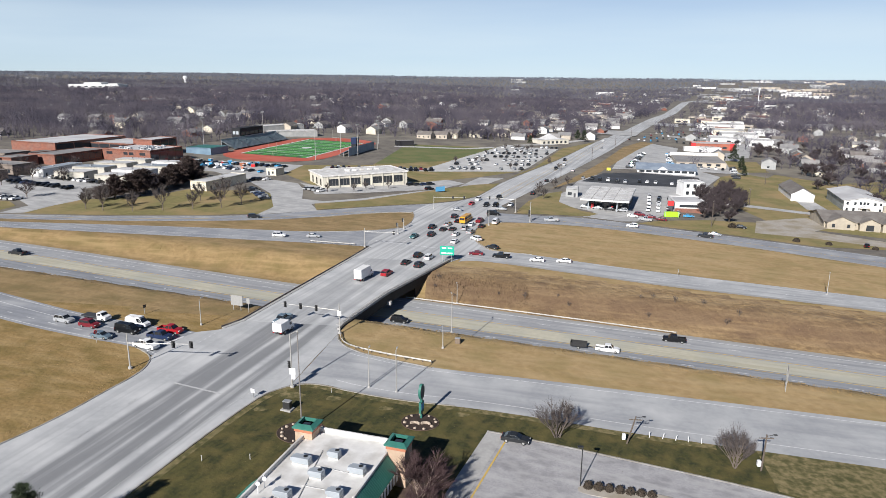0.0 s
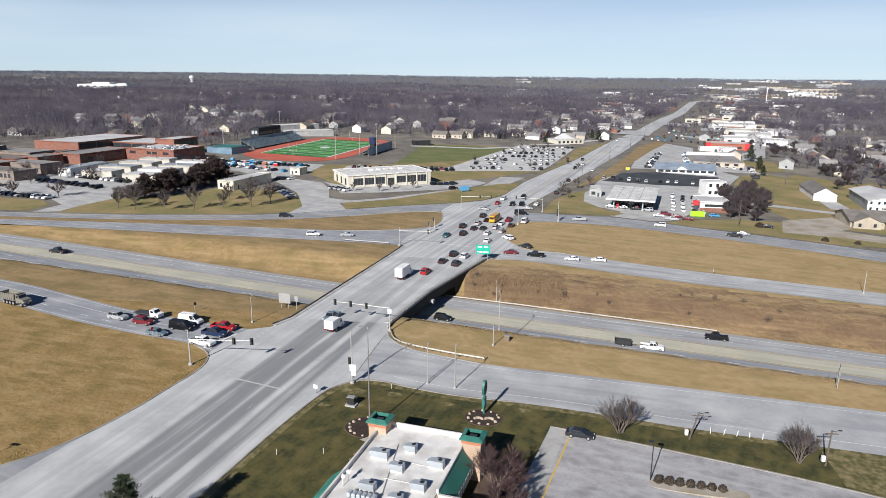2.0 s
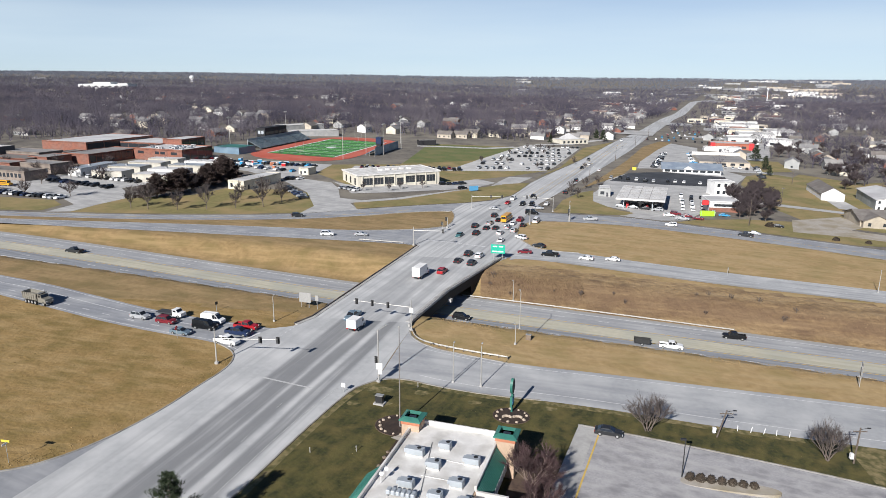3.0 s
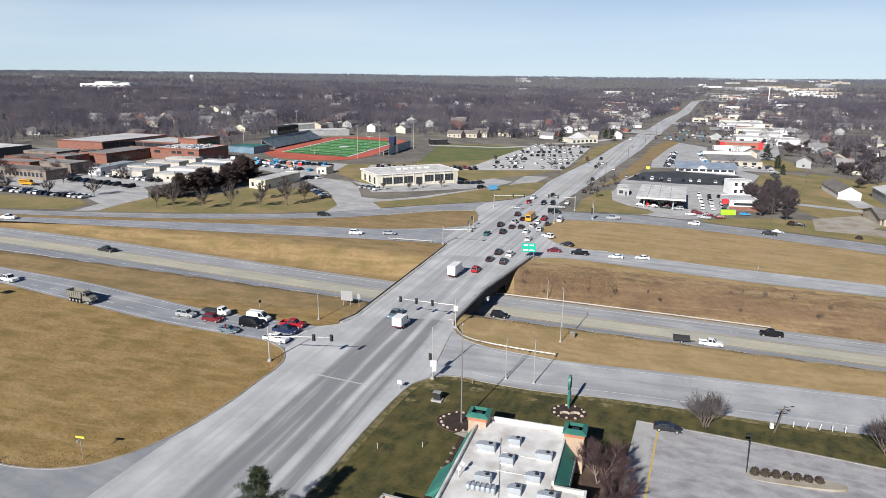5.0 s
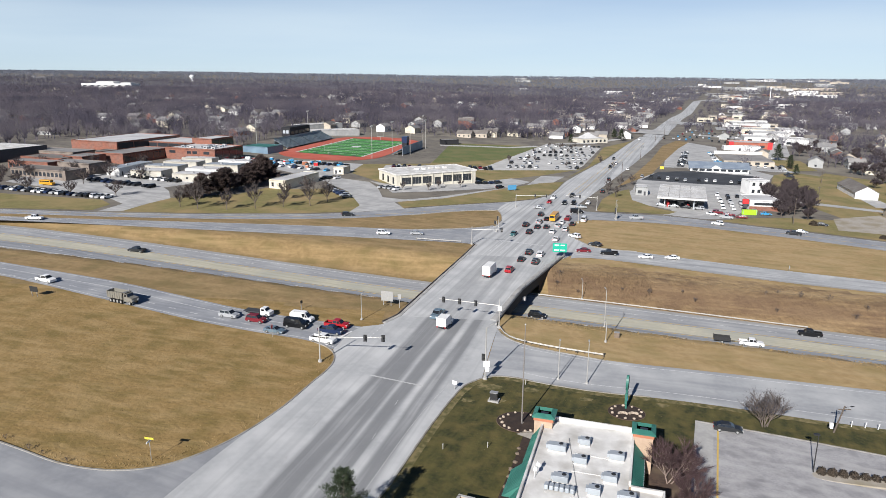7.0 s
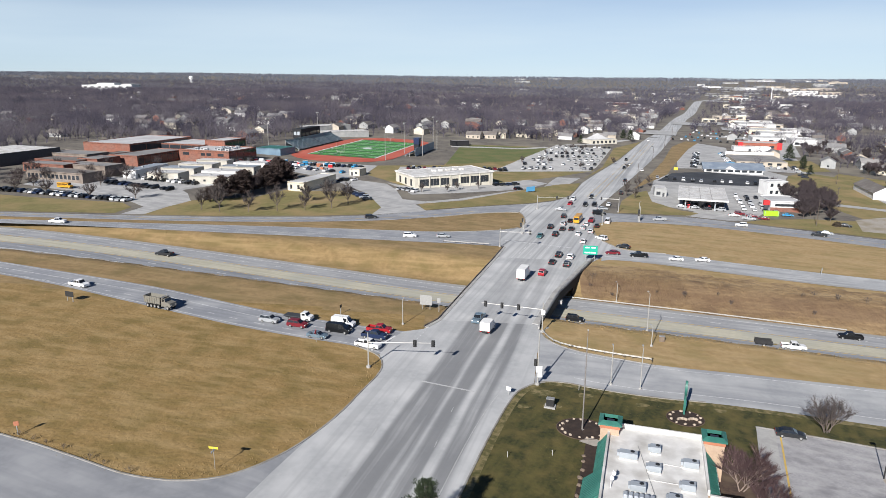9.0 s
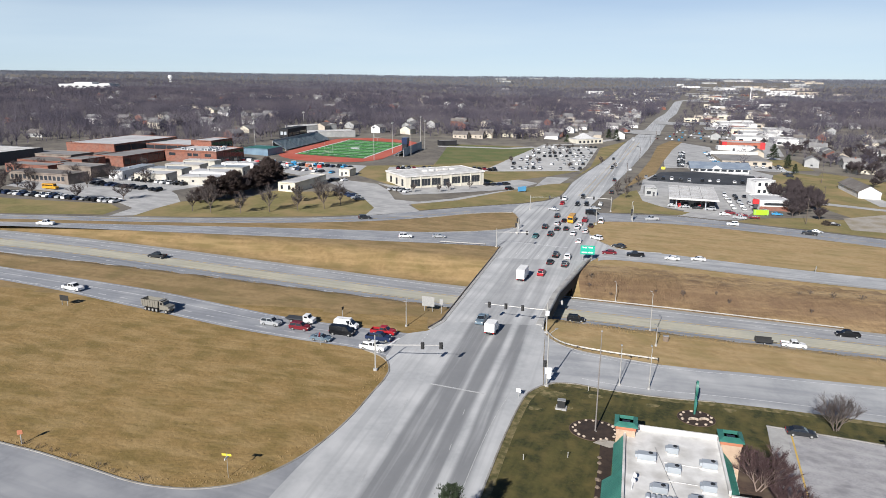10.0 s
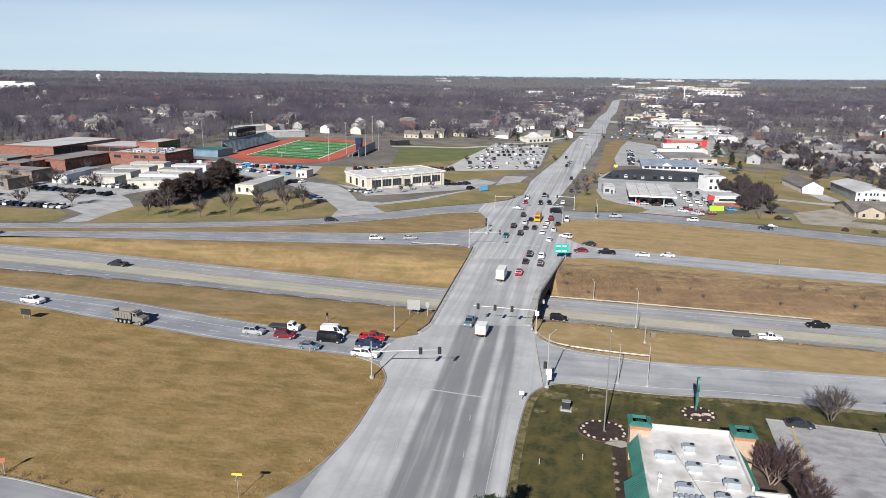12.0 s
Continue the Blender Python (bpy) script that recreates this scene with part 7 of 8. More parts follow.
parked(-176, 392, -122, 376, 18, 73, "parked on the school yard", "cars on the school yard", hues=("navy", "blue", "white", "silver", "grey", "black"), skip=0.25)
parked(-172, 402, -118, 400, 16, 73, "parked on the school yard", "cars on the school yard", hues=("navy", "blue", "white", "grey", "black"), skip=0.25)

# church-like hall and street houses west of the main street
ch = shell("church", 50, 603, 28, 42, 26, 4.6, M["pale_stone"], M["roof_pale"], "cream hall with a pale pyramid roof", "church", 0.3, windows=[("front", 3 + 6.5 * k, 1.0, 3.2, 2.4) for k in range(6)])
bm = bmesh.new()
base = [bm.verts.new(q) for q in ((10, 6, 4.7), (32, 6, 4.7), (32, 24, 4.7), (10, 24, 4.7))]
tip = bm.verts.new((21, 15, 10.5))
for k in range(4):
    bm.faces.new((base[k], base[(k + 1) % 4], tip))
part("pyramid_roof", bm, M["roof_pale"], ch)
ch.scale = (0.68, 0.68, 0.85)
for k, (hx, hy) in enumerate(((-38, 618), (-26, 628), (-6, 642), (4, 652), (16, 664), (30, 672), (-52, 612), (48, 690))):
    house(hx, hy, 60 if k % 2 else -15, 13, 9, 3.6, M["cream"] if k % 3 else M["tan_wall"], M["shingle"], "cream gabled house with a brown shingle roof", group="cream houses behind the field")

# ---- filling station and shops ----
cp = thing("canopy", 44.8, 314.0, gz(60, 325), -16, "broad pale filling-station canopy on columns", "canopy")
part("roof_slab", one_box(0, 22, 0, 40, 4.7, 5.5, bevel=0.05), M["shop_white"], cp)
# added dark block with panes; it stands in for shade below the canopy
under = thing("canopy_shade_block", 47.8, 321.0, gz(58, 325), -16, "added dark block standing in for the shade beneath the pump canopy", "shop")
part("wall", one_box(1.5, 20.0, 2, 31, -1.0, 4.3), M["dark_wall"], under)
for k in range(5):
    part("window", one_box(2.4 + 3.1 * k, 5.0 + 3.1 * k, 1.9, 2.0, 0.4, 3.2), M["window"], under)
for k in range(9):
    part("roof_seam", one_box(0.3, 21.7, 2.0 + k * 4.4, 2.2 + k * 4.4, 5.5, 5.58), M["roof_grey"], cp)
for k in range(3):
    part("roof_seam", one_box(4.8 + k * 5, 5.0 + k * 5, 0.3, 39.7, 5.5, 5.57), M["roof_grey"], cp)
for xx in (3.5, 16.5):
    for yy in (3, 13, 25, 37):
        part("column", one_box(xx - 0.25, xx + 0.25, yy - 0.25, yy + 0.25, -0.6, 4.7), M["metal_grey"], cp)
for k in range(6):
    a = radians(-10)
    lx, ly = (5 if k % 2 else 14), 5 + 5 * (k // 2)
    wx, wy = 45.2 + lx * math.cos(a) - ly * math.sin(a), 313 + lx * math.sin(a) + ly * math.cos(a)
    pu = thing("fuel_pump", wx, wy, gz(wx, wy) + 0.05, -10, "red and grey fuel pump under the canopy", "fuel pump", "fuel pumps")
    part("body", one_box(-0.5, 0.5, -0.35, 0.35, 0.0, 1.9, bevel=0.05), M["sign_red"], pu)
    part("display", one_box(-0.35, 0.35, -0.38, -0.34, 1.1, 1.6), M["window"], pu)
    part("island", one_box(-1.4, 1.4, -0.7, 0.7, -0.1, 0.14), M["concrete"], pu)
shell("kiosk", 42.0, 346, -10, 6, 8, 4.2, M["grey_wall"], M["roof_pale"], "small grey kiosk beside the forecourt", "kiosk", 0.3, windows=[("front", 1, 1, 2, 1.6)], doors=[("front", 4, 0, 1, 2.1)])

br = thing("strip_shop", 100.5, 452.0, gz(118, 455), -10, "long white shop with a blue metal roof", "shop")
part("wall", one_box(0, 42, 0, 30, -2, 3.4), M["white_wall"], br)
bm = bmesh.new()
side = [(-1.5, 3.1), (15, 7.0), (31.5, 3.1), (31.5, 3.4), (15, 7.35), (-1.5, 3.4)]
va = [bm.verts.new((-1.2, yy, zz)) for yy, zz in side]
vb = [bm.verts.new((43.2, yy, zz)) for yy, zz in side]
for k in range(6):
    bm.faces.new((va[k], va[(k + 1) % 6], vb[(k + 1) % 6], vb[k]))
bm.faces.new(va[::-1])
bm.faces.new(vb)
bmesh.ops.recalc_face_normals(bm, faces=bm.faces)
part("roof", bm, M["slate_blue"], br)
for k in range(8):
    part("window", one_box(1.5 + 5.1 * k, 5.4 + 5.1 * k, -0.06, 0.05, 0.8, 2.5), M["window"], br)
bm = bmesh.new()
side_prism(bm, [(14.5, 3.2), (18.5, 5.6), (22.5, 3.2)], -1.7, 4.0)
part("porch_gable", bm, M["white_wall"], br)
br.scale = (0.86, 0.62, 0.8)
shell("white_house", 105.5, 363.0, 8, 11, 9, 7.6, M["white_wall"], M["roof_pale"], "tall white two-storey house with small windows", "house", 0.3,
           windows=[("front", 1.4, 1.2, 1.6, 1.8), ("front", 4.6, 1.2, 1.6, 1.8), ("front", 8.4, 1.2, 1.6, 1.8), ("front", 1.4, 5.0, 1.6, 1.8), ("front", 5.2, 5.0, 1.6, 1.8), ("front", 8.8, 5.0, 1.6, 1.8)])
sl = shell("sales_office", 89.5, 319.2, -4, 14, 17, 4.6, M["white_wall"], M["roof_pale"], "white flat sales office over a brick base", "shop", 0.4, windows=[("front", 2, 2.5, 9, 1.2), ("right", 3, 1.2, 4, 1.6)])
part("brick_base", one_box(-0.06, 14.06, -0.08, 0.0, -1, 2.0), M["brick"], sl)
rt = thing("display_sign", 87.6, 319.6, gz(87.6, 319.6), -10, "bright red block sign on a dark post", "sign")
part("post", one_box(-0.9, 0.9, -0.5, 0.5, -0.3, 2.8), M["dark_wall"], rt)
part("panel", one_box(-1.4, 1.4, -0.7, 0.7, 2.8, 5.0, bevel=0.08), M["sign_red"], rt)
lb = thing("banner_stand", 84.8, 306.6, gz(84.8, 306.6), -6, "lime green banner block at the lot edge", "banner")
part("panel", one_box(-3.2, 3.2, -0.8, 0.8, 0.1, 2.4, bevel=0.1), PAINT["lime"], lb)
for s in (-2.8, 2.8):
    part("post", one_box(s - 0.08, s + 0.08, -0.9, -0.8, -0.3, 2.6), M["galvanised"], lb)
# plain lime block on a post, in place of a lime vehicle
lm = thing("lime_block", 82.0, 452.0, gz(82, 452), -17, "small lime block in place of a vehicle beside the main street", "sign")
part("panel", one_box(-1.3, 1.3, -0.3, 0.3, 0.2, 2.0, bevel=0.05), M["sign_yellow"], lm)
part("post", one_box(-0.2, 0.2, -0.2, 0.2, -0.4, 0.3), M["galvanised"], lm)
ls = shell("low_shop", 137, 496, -10, 34, 46, 3.0, M["tan_wall"], M["roof_grey"], "low building with a dull grey roof and white rear parapet", "shop", 0.3, windows=[("front", 3 + 6 * k, 0.9, 3, 1.6) for k in range(5)])
part("rear_parapet", one_box(-0.5, 34.5, 46.1, 46.7, -1.0, 5.4), M["white_wall"], ls)
sheet("car_park_7", [(126, 470), (176, 462), (204, 552), (196, 588), (150, 588)], M["lot_concrete"], 0.065, "pale shop lot with parked cars", "car park")
parked(146, 548, 190, 542, 11, 73, "parked behind the low shop", "cars behind the low shop", hues=("white", "silver", "black", "white", "grey"))
parked(150, 564, 192, 558, 11, 73, "parked behind the low shop", "cars behind the low shop", hues=("white", "silver", "black", "grey"))
parked(132, 486, 170, 480, 9, 73, "parked behind the blue-roofed shop", "cars behind the blue shop", hues=("white", "silver", "black", "grey"))
shell("parade", 172, 600, -8, 30, 10, 3.4, M["white_wall"], M["roof_white"], "long white shop parade", "shop", 0.4, doors=[("front", 12, 0, 2.0, 2.2)])
rs = shell("red_store", 186, 628, -12, 36, 22, 4.6, M["brick_front"], M["roof_pale"], "orange-fronted store with red ends", "shop", 0.5, windows=[("front", 6 + 5 * k, 0.8, 3.6, 2.0) for k in range(5)])
for s in (-0.3, 32.0):
    part("end_bay", one_box(s, s + 4.0, -0.8, 3, -1, 5.4), M["sign_red"], rs)
for k, (sx, sy, sw, sd, sh_) in enumerate(((222, 690, 28, 34, 4.6), (252, 672, 22, 30, 5.5), (250, 742, 36, 40, 5.5), (262, 806, 34, 40, 5), (310, 820, 30, 40, 5), (284, 900, 44, 50, 6))):
    shell("store", sx, sy, -14, sw, sd, sh_, M["white_wall"] if k != 3 else M["cream"], M["roof_white"], "broad white store with a flat pale roof", "shop", 0.5, windows=[("front", 3 + 12 * q, 1.0, 4.0, 2.4) for q in range(int(sw / 13))], group="white stores along the street")

bw = thing("barn_hall", 178.0, 343.0, gz(185, 350), -14, "large white-fronted hall with a pale metal roof", "hall")
part("wall", one_box(0, 21, 0.1, 41, -2, 6.4), M["metal_grey"], bw)
bm = bmesh.new()
side_prism(bm, [(-0.2, -2), (-0.2, 6.4), (10.5, 8.6), (21.2, 6.4), (21.2, -2)], -0.15, 0.15)
part("front", bm, M["white_wall"], bw)
bm = bmesh.new()
side_prism(bm, [(-0.7, 6.25), (10.5, 8.6), (21.7, 6.25), (21.7, 6.5), (10.5, 8.9), (-0.7, 6.5)], -0.8, 41.6)
part("roof", bm, M["roof_pale"], bw)
for xx, zz in ((1.6, 0.8), (1.6, 4.2), (5.6, 4.2), (8.4, 4.4), (10.2, 4.4), (12.0, 4.4), (15.6, 4.2), (18.4, 4.2), (18.4, 0.8), (5.0, 0.8)):
    part("window", one_box(xx - 0.6, xx + 0.6, -0.22, -0.12, zz, zz + 1.6), M["window"], bw)
part("door", one_box(9.4, 11.4, -0.22, -0.12, 0, 2.4), M["window"], bw)
bm = bmesh.new()
side_prism(bm, [(7.2, 2.6), (10.4, 4.0), (13.6, 2.6)], -2.4, -0.2)
part("porch", bm, M["roof_pale"], bw)
for s in (7.6, 13.0):
    part("porch_post", one_box(s - 0.12, s + 0.12, -2.3, -2.1, -0.6, 2.6), M["white_wall"], bw)

bw.scale = (0.86, 0.92, 0.86)

cl = thing("clinic", 148.5, 300.0, gz(152, 296), -8, "tan clinic with brown shingle gables", "clinic")
part("wall", one_box(0, 34, 0, 20, -2.5, 3.2), M["clinic_wall"], cl)
bm = bmesh.new()
side = [(-0.8, 3.0), (10, 6.0), (20.8, 3.0), (20.8, 3.3), (10, 6.3), (-0.8, 3.3)]
va = [bm.verts.new((-0.8, yy, zz)) for yy, zz in side]
vb = [bm.verts.new((34.8, yy, zz)) for yy, zz in side]
for k in range(6):
    bm.faces.new((va[k], va[(k + 1) % 6], vb[(k + 1) % 6], vb[k]))
bm.faces.new(va[::-1])
bm.faces.new(vb)
bmesh.ops.recalc_face_normals(bm, faces=bm.faces)
part("roof", bm, M["shingle"], cl)
for gx in (0.0, 33.8):
    bm = bmesh.new()
    vs = [bm.verts.new((gx + q, yy, zz)) for q in (0, 0.2) for yy, zz in ((0, 3.2), (20, 3.2), (10, 5.95))]
    bm.faces.new(vs[:3])
    bm.faces.new(vs[3:][::-1])
    part("gable_end", bm, M["clinic_wall"], cl)
for gx, gw in ((6.0, 11.0), (17.5, 8.0), (28.0, 11.0)):
    bm = bmesh.new()
    side_prism(bm, [(gx - gw / 2, -2), (gx - gw / 2, 3.2), (gx, 3.2 + gw * 0.22), (gx + gw / 2, 3.2), (gx + gw / 2, -2)], -2.2, 0.2)
    part("gable_bay", bm, M["clinic_wall"], cl)
    for s in (-1, 1):
        bm = bmesh.new()
        e0, e1 = (gx + s * (gw / 2 + 0.5), 3.2 - 0.3), (gx, 3.25 + gw * 0.22)
        side_prism(bm, [e0, e1, (e1[0], e1[1] + 0.2), (e0[0], e0[1] + 0.2)], -2.8, 6.0)
        part("gable_roof", bm, M["shingle"], cl)
for gx in (3.0, 9.0, 25.5, 30.5):
    part("window", one_box(gx - 0.6, gx + 0.6, -2.27, -2.17, 0.8, 2.3), M["window"], cl)
part("door", one_box(16.0, 19.0, -2.27, -2.17, -0.2, 2.3), M["window"], cl)
part("chimney", one_box(26.0, 27.0, 9.0, 10.0, 6, 9), M["clinic_wall"], cl)
house(172.0, 383.0, 78, 35, 11, 3.6, M["white_wall"], M["shingle"], "long white garage with a dark shingle roof", group="", windows=False, name="garage")
gd = thing("garage", 167.8, 365.6, gz(167.8, 365.6), -12, "bare white gabled garage front wall", "garage")
bm = bmesh.new()
side_prism(bm, [(-5.4, -1), (-5.4, 3.6), (0, 6.7), (5.4, 3.6), (5.4, -1)], -0.12, 0.12)
part("front", bm, M["white_wall"], gd)
part("door", one_box(-3.6, 3.6, -0.18, -0.1, -0.2, 2.8), M["sign_white"], gd)

# ---- far landmarks ----
fw = shell("far_warehouse", -1036, 1690, 6, 122, 60, 15, M["white_wall"], M["roof_white"], "very long white warehouse beyond the woods", "warehouse", 0.6, z=float(land_z(-1000, 1700)), windows=[("front", 5 + 17 * k, 9, 8, 3) for k in range(7)])
part("upper_block", one_box(34, 76, 8, 50, 15.2, 20), M["white_wall"], fw)
part("end_block", one_box(96, 118, 4, 40, 15.2, 18), M["roof_pale"], fw)
wt = thing("water_tower", -1225, 2810, float(land_z(-1225, 2810)), 0, "distant white water tower on the skyline", "water tower")
hz = 38.0 - float(land_z(-1225, 2810))
part("stem", one_rod((0, 0, -2), (0, 0, hz - 6), 5, 4, 14), M["sign_white"], wt)
bm = bmesh.new()
bmesh.ops.create_uvsphere(bm, u_segments=18, v_segments=10, radius=9, matrix=Matrix.Translation((0, 0, hz)) @ Matrix.Diagonal((1, 1, 0.85, 1)))
part("tank", bm, M["sign_white"], wt)
rm = thing("radio_mast", 676, 1770, float(land_z(676, 1770)), 0, "thin pale mast beside the far shops", "mast")
part("pole", one_rod((0, 0, -1), (0, 0, 40), 1.1, 0.8, 8), M["sign_white"], rm)
part("head", one_box(-1.8, 1.8, -1.8, 1.8, 36, 39), M["sign_white"], rm)
FB = random.Random(21)
FARC = [(132, 694), (178, 824), (258, 1068), (336, 1285), (480, 1720), (650, 2240), (900, 2900)]
for k in range(86):
    f = FB.random() ** 0.8
    q = 760 + f * 1700
    cx_ = np.interp(q, [p[1] for p in FARC], [p[0] for p in FARC])
    east = FB.random() < 0.62
    spread = 30 + FB.random() * (70 + 0.12 * (q - 700))
    w_, d_ = FB.uniform(12, 32), FB.uniform(12, 28)
    fx_ = cx_ + (spread if east else -spread - w_)
    if FB.random() < 0.1:
        continue
    shell("far_store", fx_, q, -17, w_, d_, FB.uniform(3.6, 6), FB.choice((M["white_wall"], M["cream"], M["tan_wall"], M["grey_wall"], M["brick"])), FB.choice((M["roof_white"], M["roof_pale"], M["roof_grey"], M["shingle_grey"])),
          "pale flat-roofed store far along the street", "shop", 0.4, windows=[("front", 2, 1, w_ * 0.3, 2.4), ("front", w_ * 0.55, 1, w_ * 0.3, 2.4)], group="far stores along the street", z=float(land_z(fx_ + 15, q)))
for k in range(46):
    q = FB.uniform(2200, 4300)
    side_ = FB.uniform(-0.05, 0.16)
    fx_ = q * 0.315 + side_ * q + FB.uniform(-60, 60) if k < 32 else FB.uniform(-2600, 2600)
    w_ = FB.uniform(30, 90)
    shell("far_depot", fx_, q, -17, w_, FB.uniform(24, 50), FB.uniform(5, 8), FB.choice((M["white_wall"], M["tan_wall"], M["grey_wall"])), FB.choice((M["roof_white"], M["roof_pale"], M["roof_grey"])), "broad white depot near the skyline", "warehouse", 0.6,
          group="far depots", z=float(land_z(fx_ + w_ / 2, q + 15)))
bm = bmesh.new()
for k in range(70):
    q = FB.uniform(760, 3300)
    cx_ = np.interp(q, [p[1] for p in FARC] + [3500], [p[0] for p in FARC] + [1150]) + FB.uniform(16, 60 + 0.11 * q) * (1 if FB.random() < 0.75 else -0.5)
    w_, d_ = FB.uniform(12, 34) * (1 + q / 2500), FB.uniform(20, 60) * (1 + q / 2500)
    c_, s_ = math.cos(ACROSS), math.sin(ACROSS)
    grid_ = [[bm.verts.new((cx_ + a * w_ * c_ - b * d_ * s_, q + a * w_ * s_ + b * d_ * c_, float(land_z(cx_ + a * w_ * c_ - b * d_ * s_, q + a * w_ * s_ + b * d_ * c_)) + 0.5 + 0.004 * k)) for a in (-0.5, 0, 0.5)] for b in (-0.5, 0, 0.5)]
    for r0, r1 in zip(grid_, grid_[1:]):
        for i in range(2):
            bm.faces.new((r0[i], r0[i + 1], r1[i + 1], r1[i]))
tagged(part("far_lots", bm, M["lot_concrete"], None), "pale open ground of far shopping lots", "car park", kind="structure")

# ---- trees ----
def bare_tree_meshes(key, seed, high, spread, stems=1, limbs=7, twigs=900, first=0.28, twig_len=1.1, wood=None, twig_mat=None, thick=0.16, tw=0.035):
    """A leafless tree: tapered trunk with limbs in one mesh, a crown of fine twigs in another."""
    r = random.Random(seed)
    wood_bm, ends = bmesh.new(), []

    def grow(p, d, length, rad, depth):
        q = p + d * length
        rod(wood_bm, p, q, rad, rad * 0.62, 5, caps=False)
        if depth == 0:
            ends.append((p, q, d))
            return
        for _ in range(3 if depth > 1 else 3):
            nd = (d + Vector((r.uniform(-1, 1), r.uniform(-1, 1), r.uniform(-0.25, 0.7))) * spread).normalized()
            start = p + (q - p) * r.uniform(0.55, 1.0)
            grow(start, nd, length * r.uniform(0.55, 0.8), rad * 0.55, depth - 1)
        ends.append((p, q, d))

    for s in range(stems):
        lean = Vector((r.uniform(-1, 1), r.uniform(-1, 1), 0)) * (0.55 if stems > 1 else 0.05)
        d = (Vector((0, 0, 1)) + lean).normalized()
        base = Vector((r.uniform(-0.25, 0.25), r.uniform(-0.25, 0.25), -0.3)) if stems > 1 else Vector((0, 0, -0.3))
        trunk = high * first
        q = base + d * trunk
        rod(wood_bm, base, q, thick, thick * 0.75, 7, caps=False)
        for k in range(limbs):
            a = 2 * math.pi * k / limbs + r.uniform(-0.3, 0.3)
            nd = (d * r.uniform(0.7, 1.4) + Vector((math.cos(a), math.sin(a), r.uniform(0.1, 0.6))) * spread * 1.5).normalized()
            grow(base + d * trunk * r.uniform(0.75, 1.0), nd, high * r.uniform(0.2, 0.32), thick * 0.5, 2)
        grow(q, d, high * 0.3, thick * 0.7, 2)
    tb = bmesh.new()
    for _ in range(twigs):
        p, q, d = r.choice(ends)
        s = p + (q - p) * r.uniform(0.2, 1.0)
        nd = (d + Vector((r.uniform(-1, 1), r.uniform(-1, 1), r.uniform(-0.3, 0.9))) * 0.8).normalized()
        e = s + nd * twig_len * r.uniform(0.5, 1.2)
        side = nd.cross(Vector((r.uniform(-1, 1), r.uniform(-1, 1), r.uniform(-1, 1)))).normalized() * tw
        tb.faces.new([tb.verts.new(v) for v in (s - side, s + side, e)])
    keep_mesh(key + "trunk", wood_bm, wood or M["bark"])
    keep_mesh(key + "crown", tb, twig_mat or M["twig"])


bare_tree_meshes("young_a", 1, 7.0, 0.55, limbs=6, twigs=800, tw=0.028, thick=0.11)
bare_tree_meshes("young_b", 2, 6.0, 0.6, limbs=6, twigs=800, tw=0.028, thick=0.11)
bare_tree_meshes("big_a", 3, 12.0, 0.75, limbs=9, twigs=4200, twig_len=1.7, thick=0.26, first=0.2, tw=0.042, twig_mat=M["dark_twig"])
bare_tree_meshes("big_b", 4, 11.0, 0.85, limbs=9, twigs=4200, twig_len=1.7, thick=0.24, first=0.18, tw=0.042, twig_mat=M["dark_twig"])
bare_tree_meshes("mid_a", 13, 11.0, 0.8, limbs=8, twigs=1500, twig_len=1.7, thick=0.22, first=0.22, tw=0.03, twig_mat=M["dark_twig"])
bare_tree_meshes("shrub_a", 5, 5.0, 0.45, stems=7, limbs=3, twigs=2200, twig_len=1.0, thick=0.07, first=0.3, tw=0.013)
bare_tree_meshes("shrub_b", 6, 5.2, 0.45, stems=7, limbs=3, twigs=2200, twig_len=1.0, thick=0.07, first=0.3, tw=0.013)
bare_tree_meshes("sparse", 7, 4.0, 0.5, stems=4, limbs=2, twigs=160, twig_len=0.8, thick=0.05, first=0.3, tw=0.03)
bare_tree_meshes("red_tree", 8, 7.0, 0.6, stems=3, limbs=5, twigs=6500, twig_len=0.95, thick=0.085, first=0.2, twig_mat=M["red_twig"], wood=M["twig"], tw=0.018)
MESHES["red_treetrunk"].materials.clear()
MESHES["red_treetrunk"].materials.append(surf("pale_bark", (0.26, 0.20, 0.165), (0.18, 0.135, 0.115), 0.4, 0.9))


def bare_tree(key, x, y, scale=1.0, label="leafless young tree on dull grass", group="", name="tree", turn=None):
    t = thing(name, x, y, float(land_z(x, y)), rng.uniform(0, 360) if turn is None else turn, label, "tree" if name == "tree" else "shrub", group)
    t.scale = (scale, scale, scale)
    put("trunk", key + "trunk", t)
    put("crown", key + "crown", t)


bare_tree("shrub_a", 13.4, 106.9, 1.55, "large leafless multi-stemmed shrub beside the ramp", name="shrub")
bare_tree("shrub_b", 41.4, 101.0, 1.5, "leafless multi-stemmed shrub on the roadside lawn", name="shrub")
bare_tree("red_tree", -8.6, 87.2, 1.35, "leafless tree with reddish twigs beside the restaurant")
bare_tree("red_tree", -7.4, 80.5, 1.2, "leafless tree with reddish twigs beside the restaurant", turn=120)
for k, (tx, ty) in enumerate(((-160.4, 263), (-152.5, 261.6), (-141, 263), (-130.6, 267.6), (-120.5, 273), (-110.2, 278.2), (-105, 288), (-117, 300), (-124, 290))):
    bare_tree("young_a" if k % 2 else "young_b", tx, ty, rng.uniform(1.5, 1.95), "leafless young tree on the school lawn", "young trees on the school lawn")
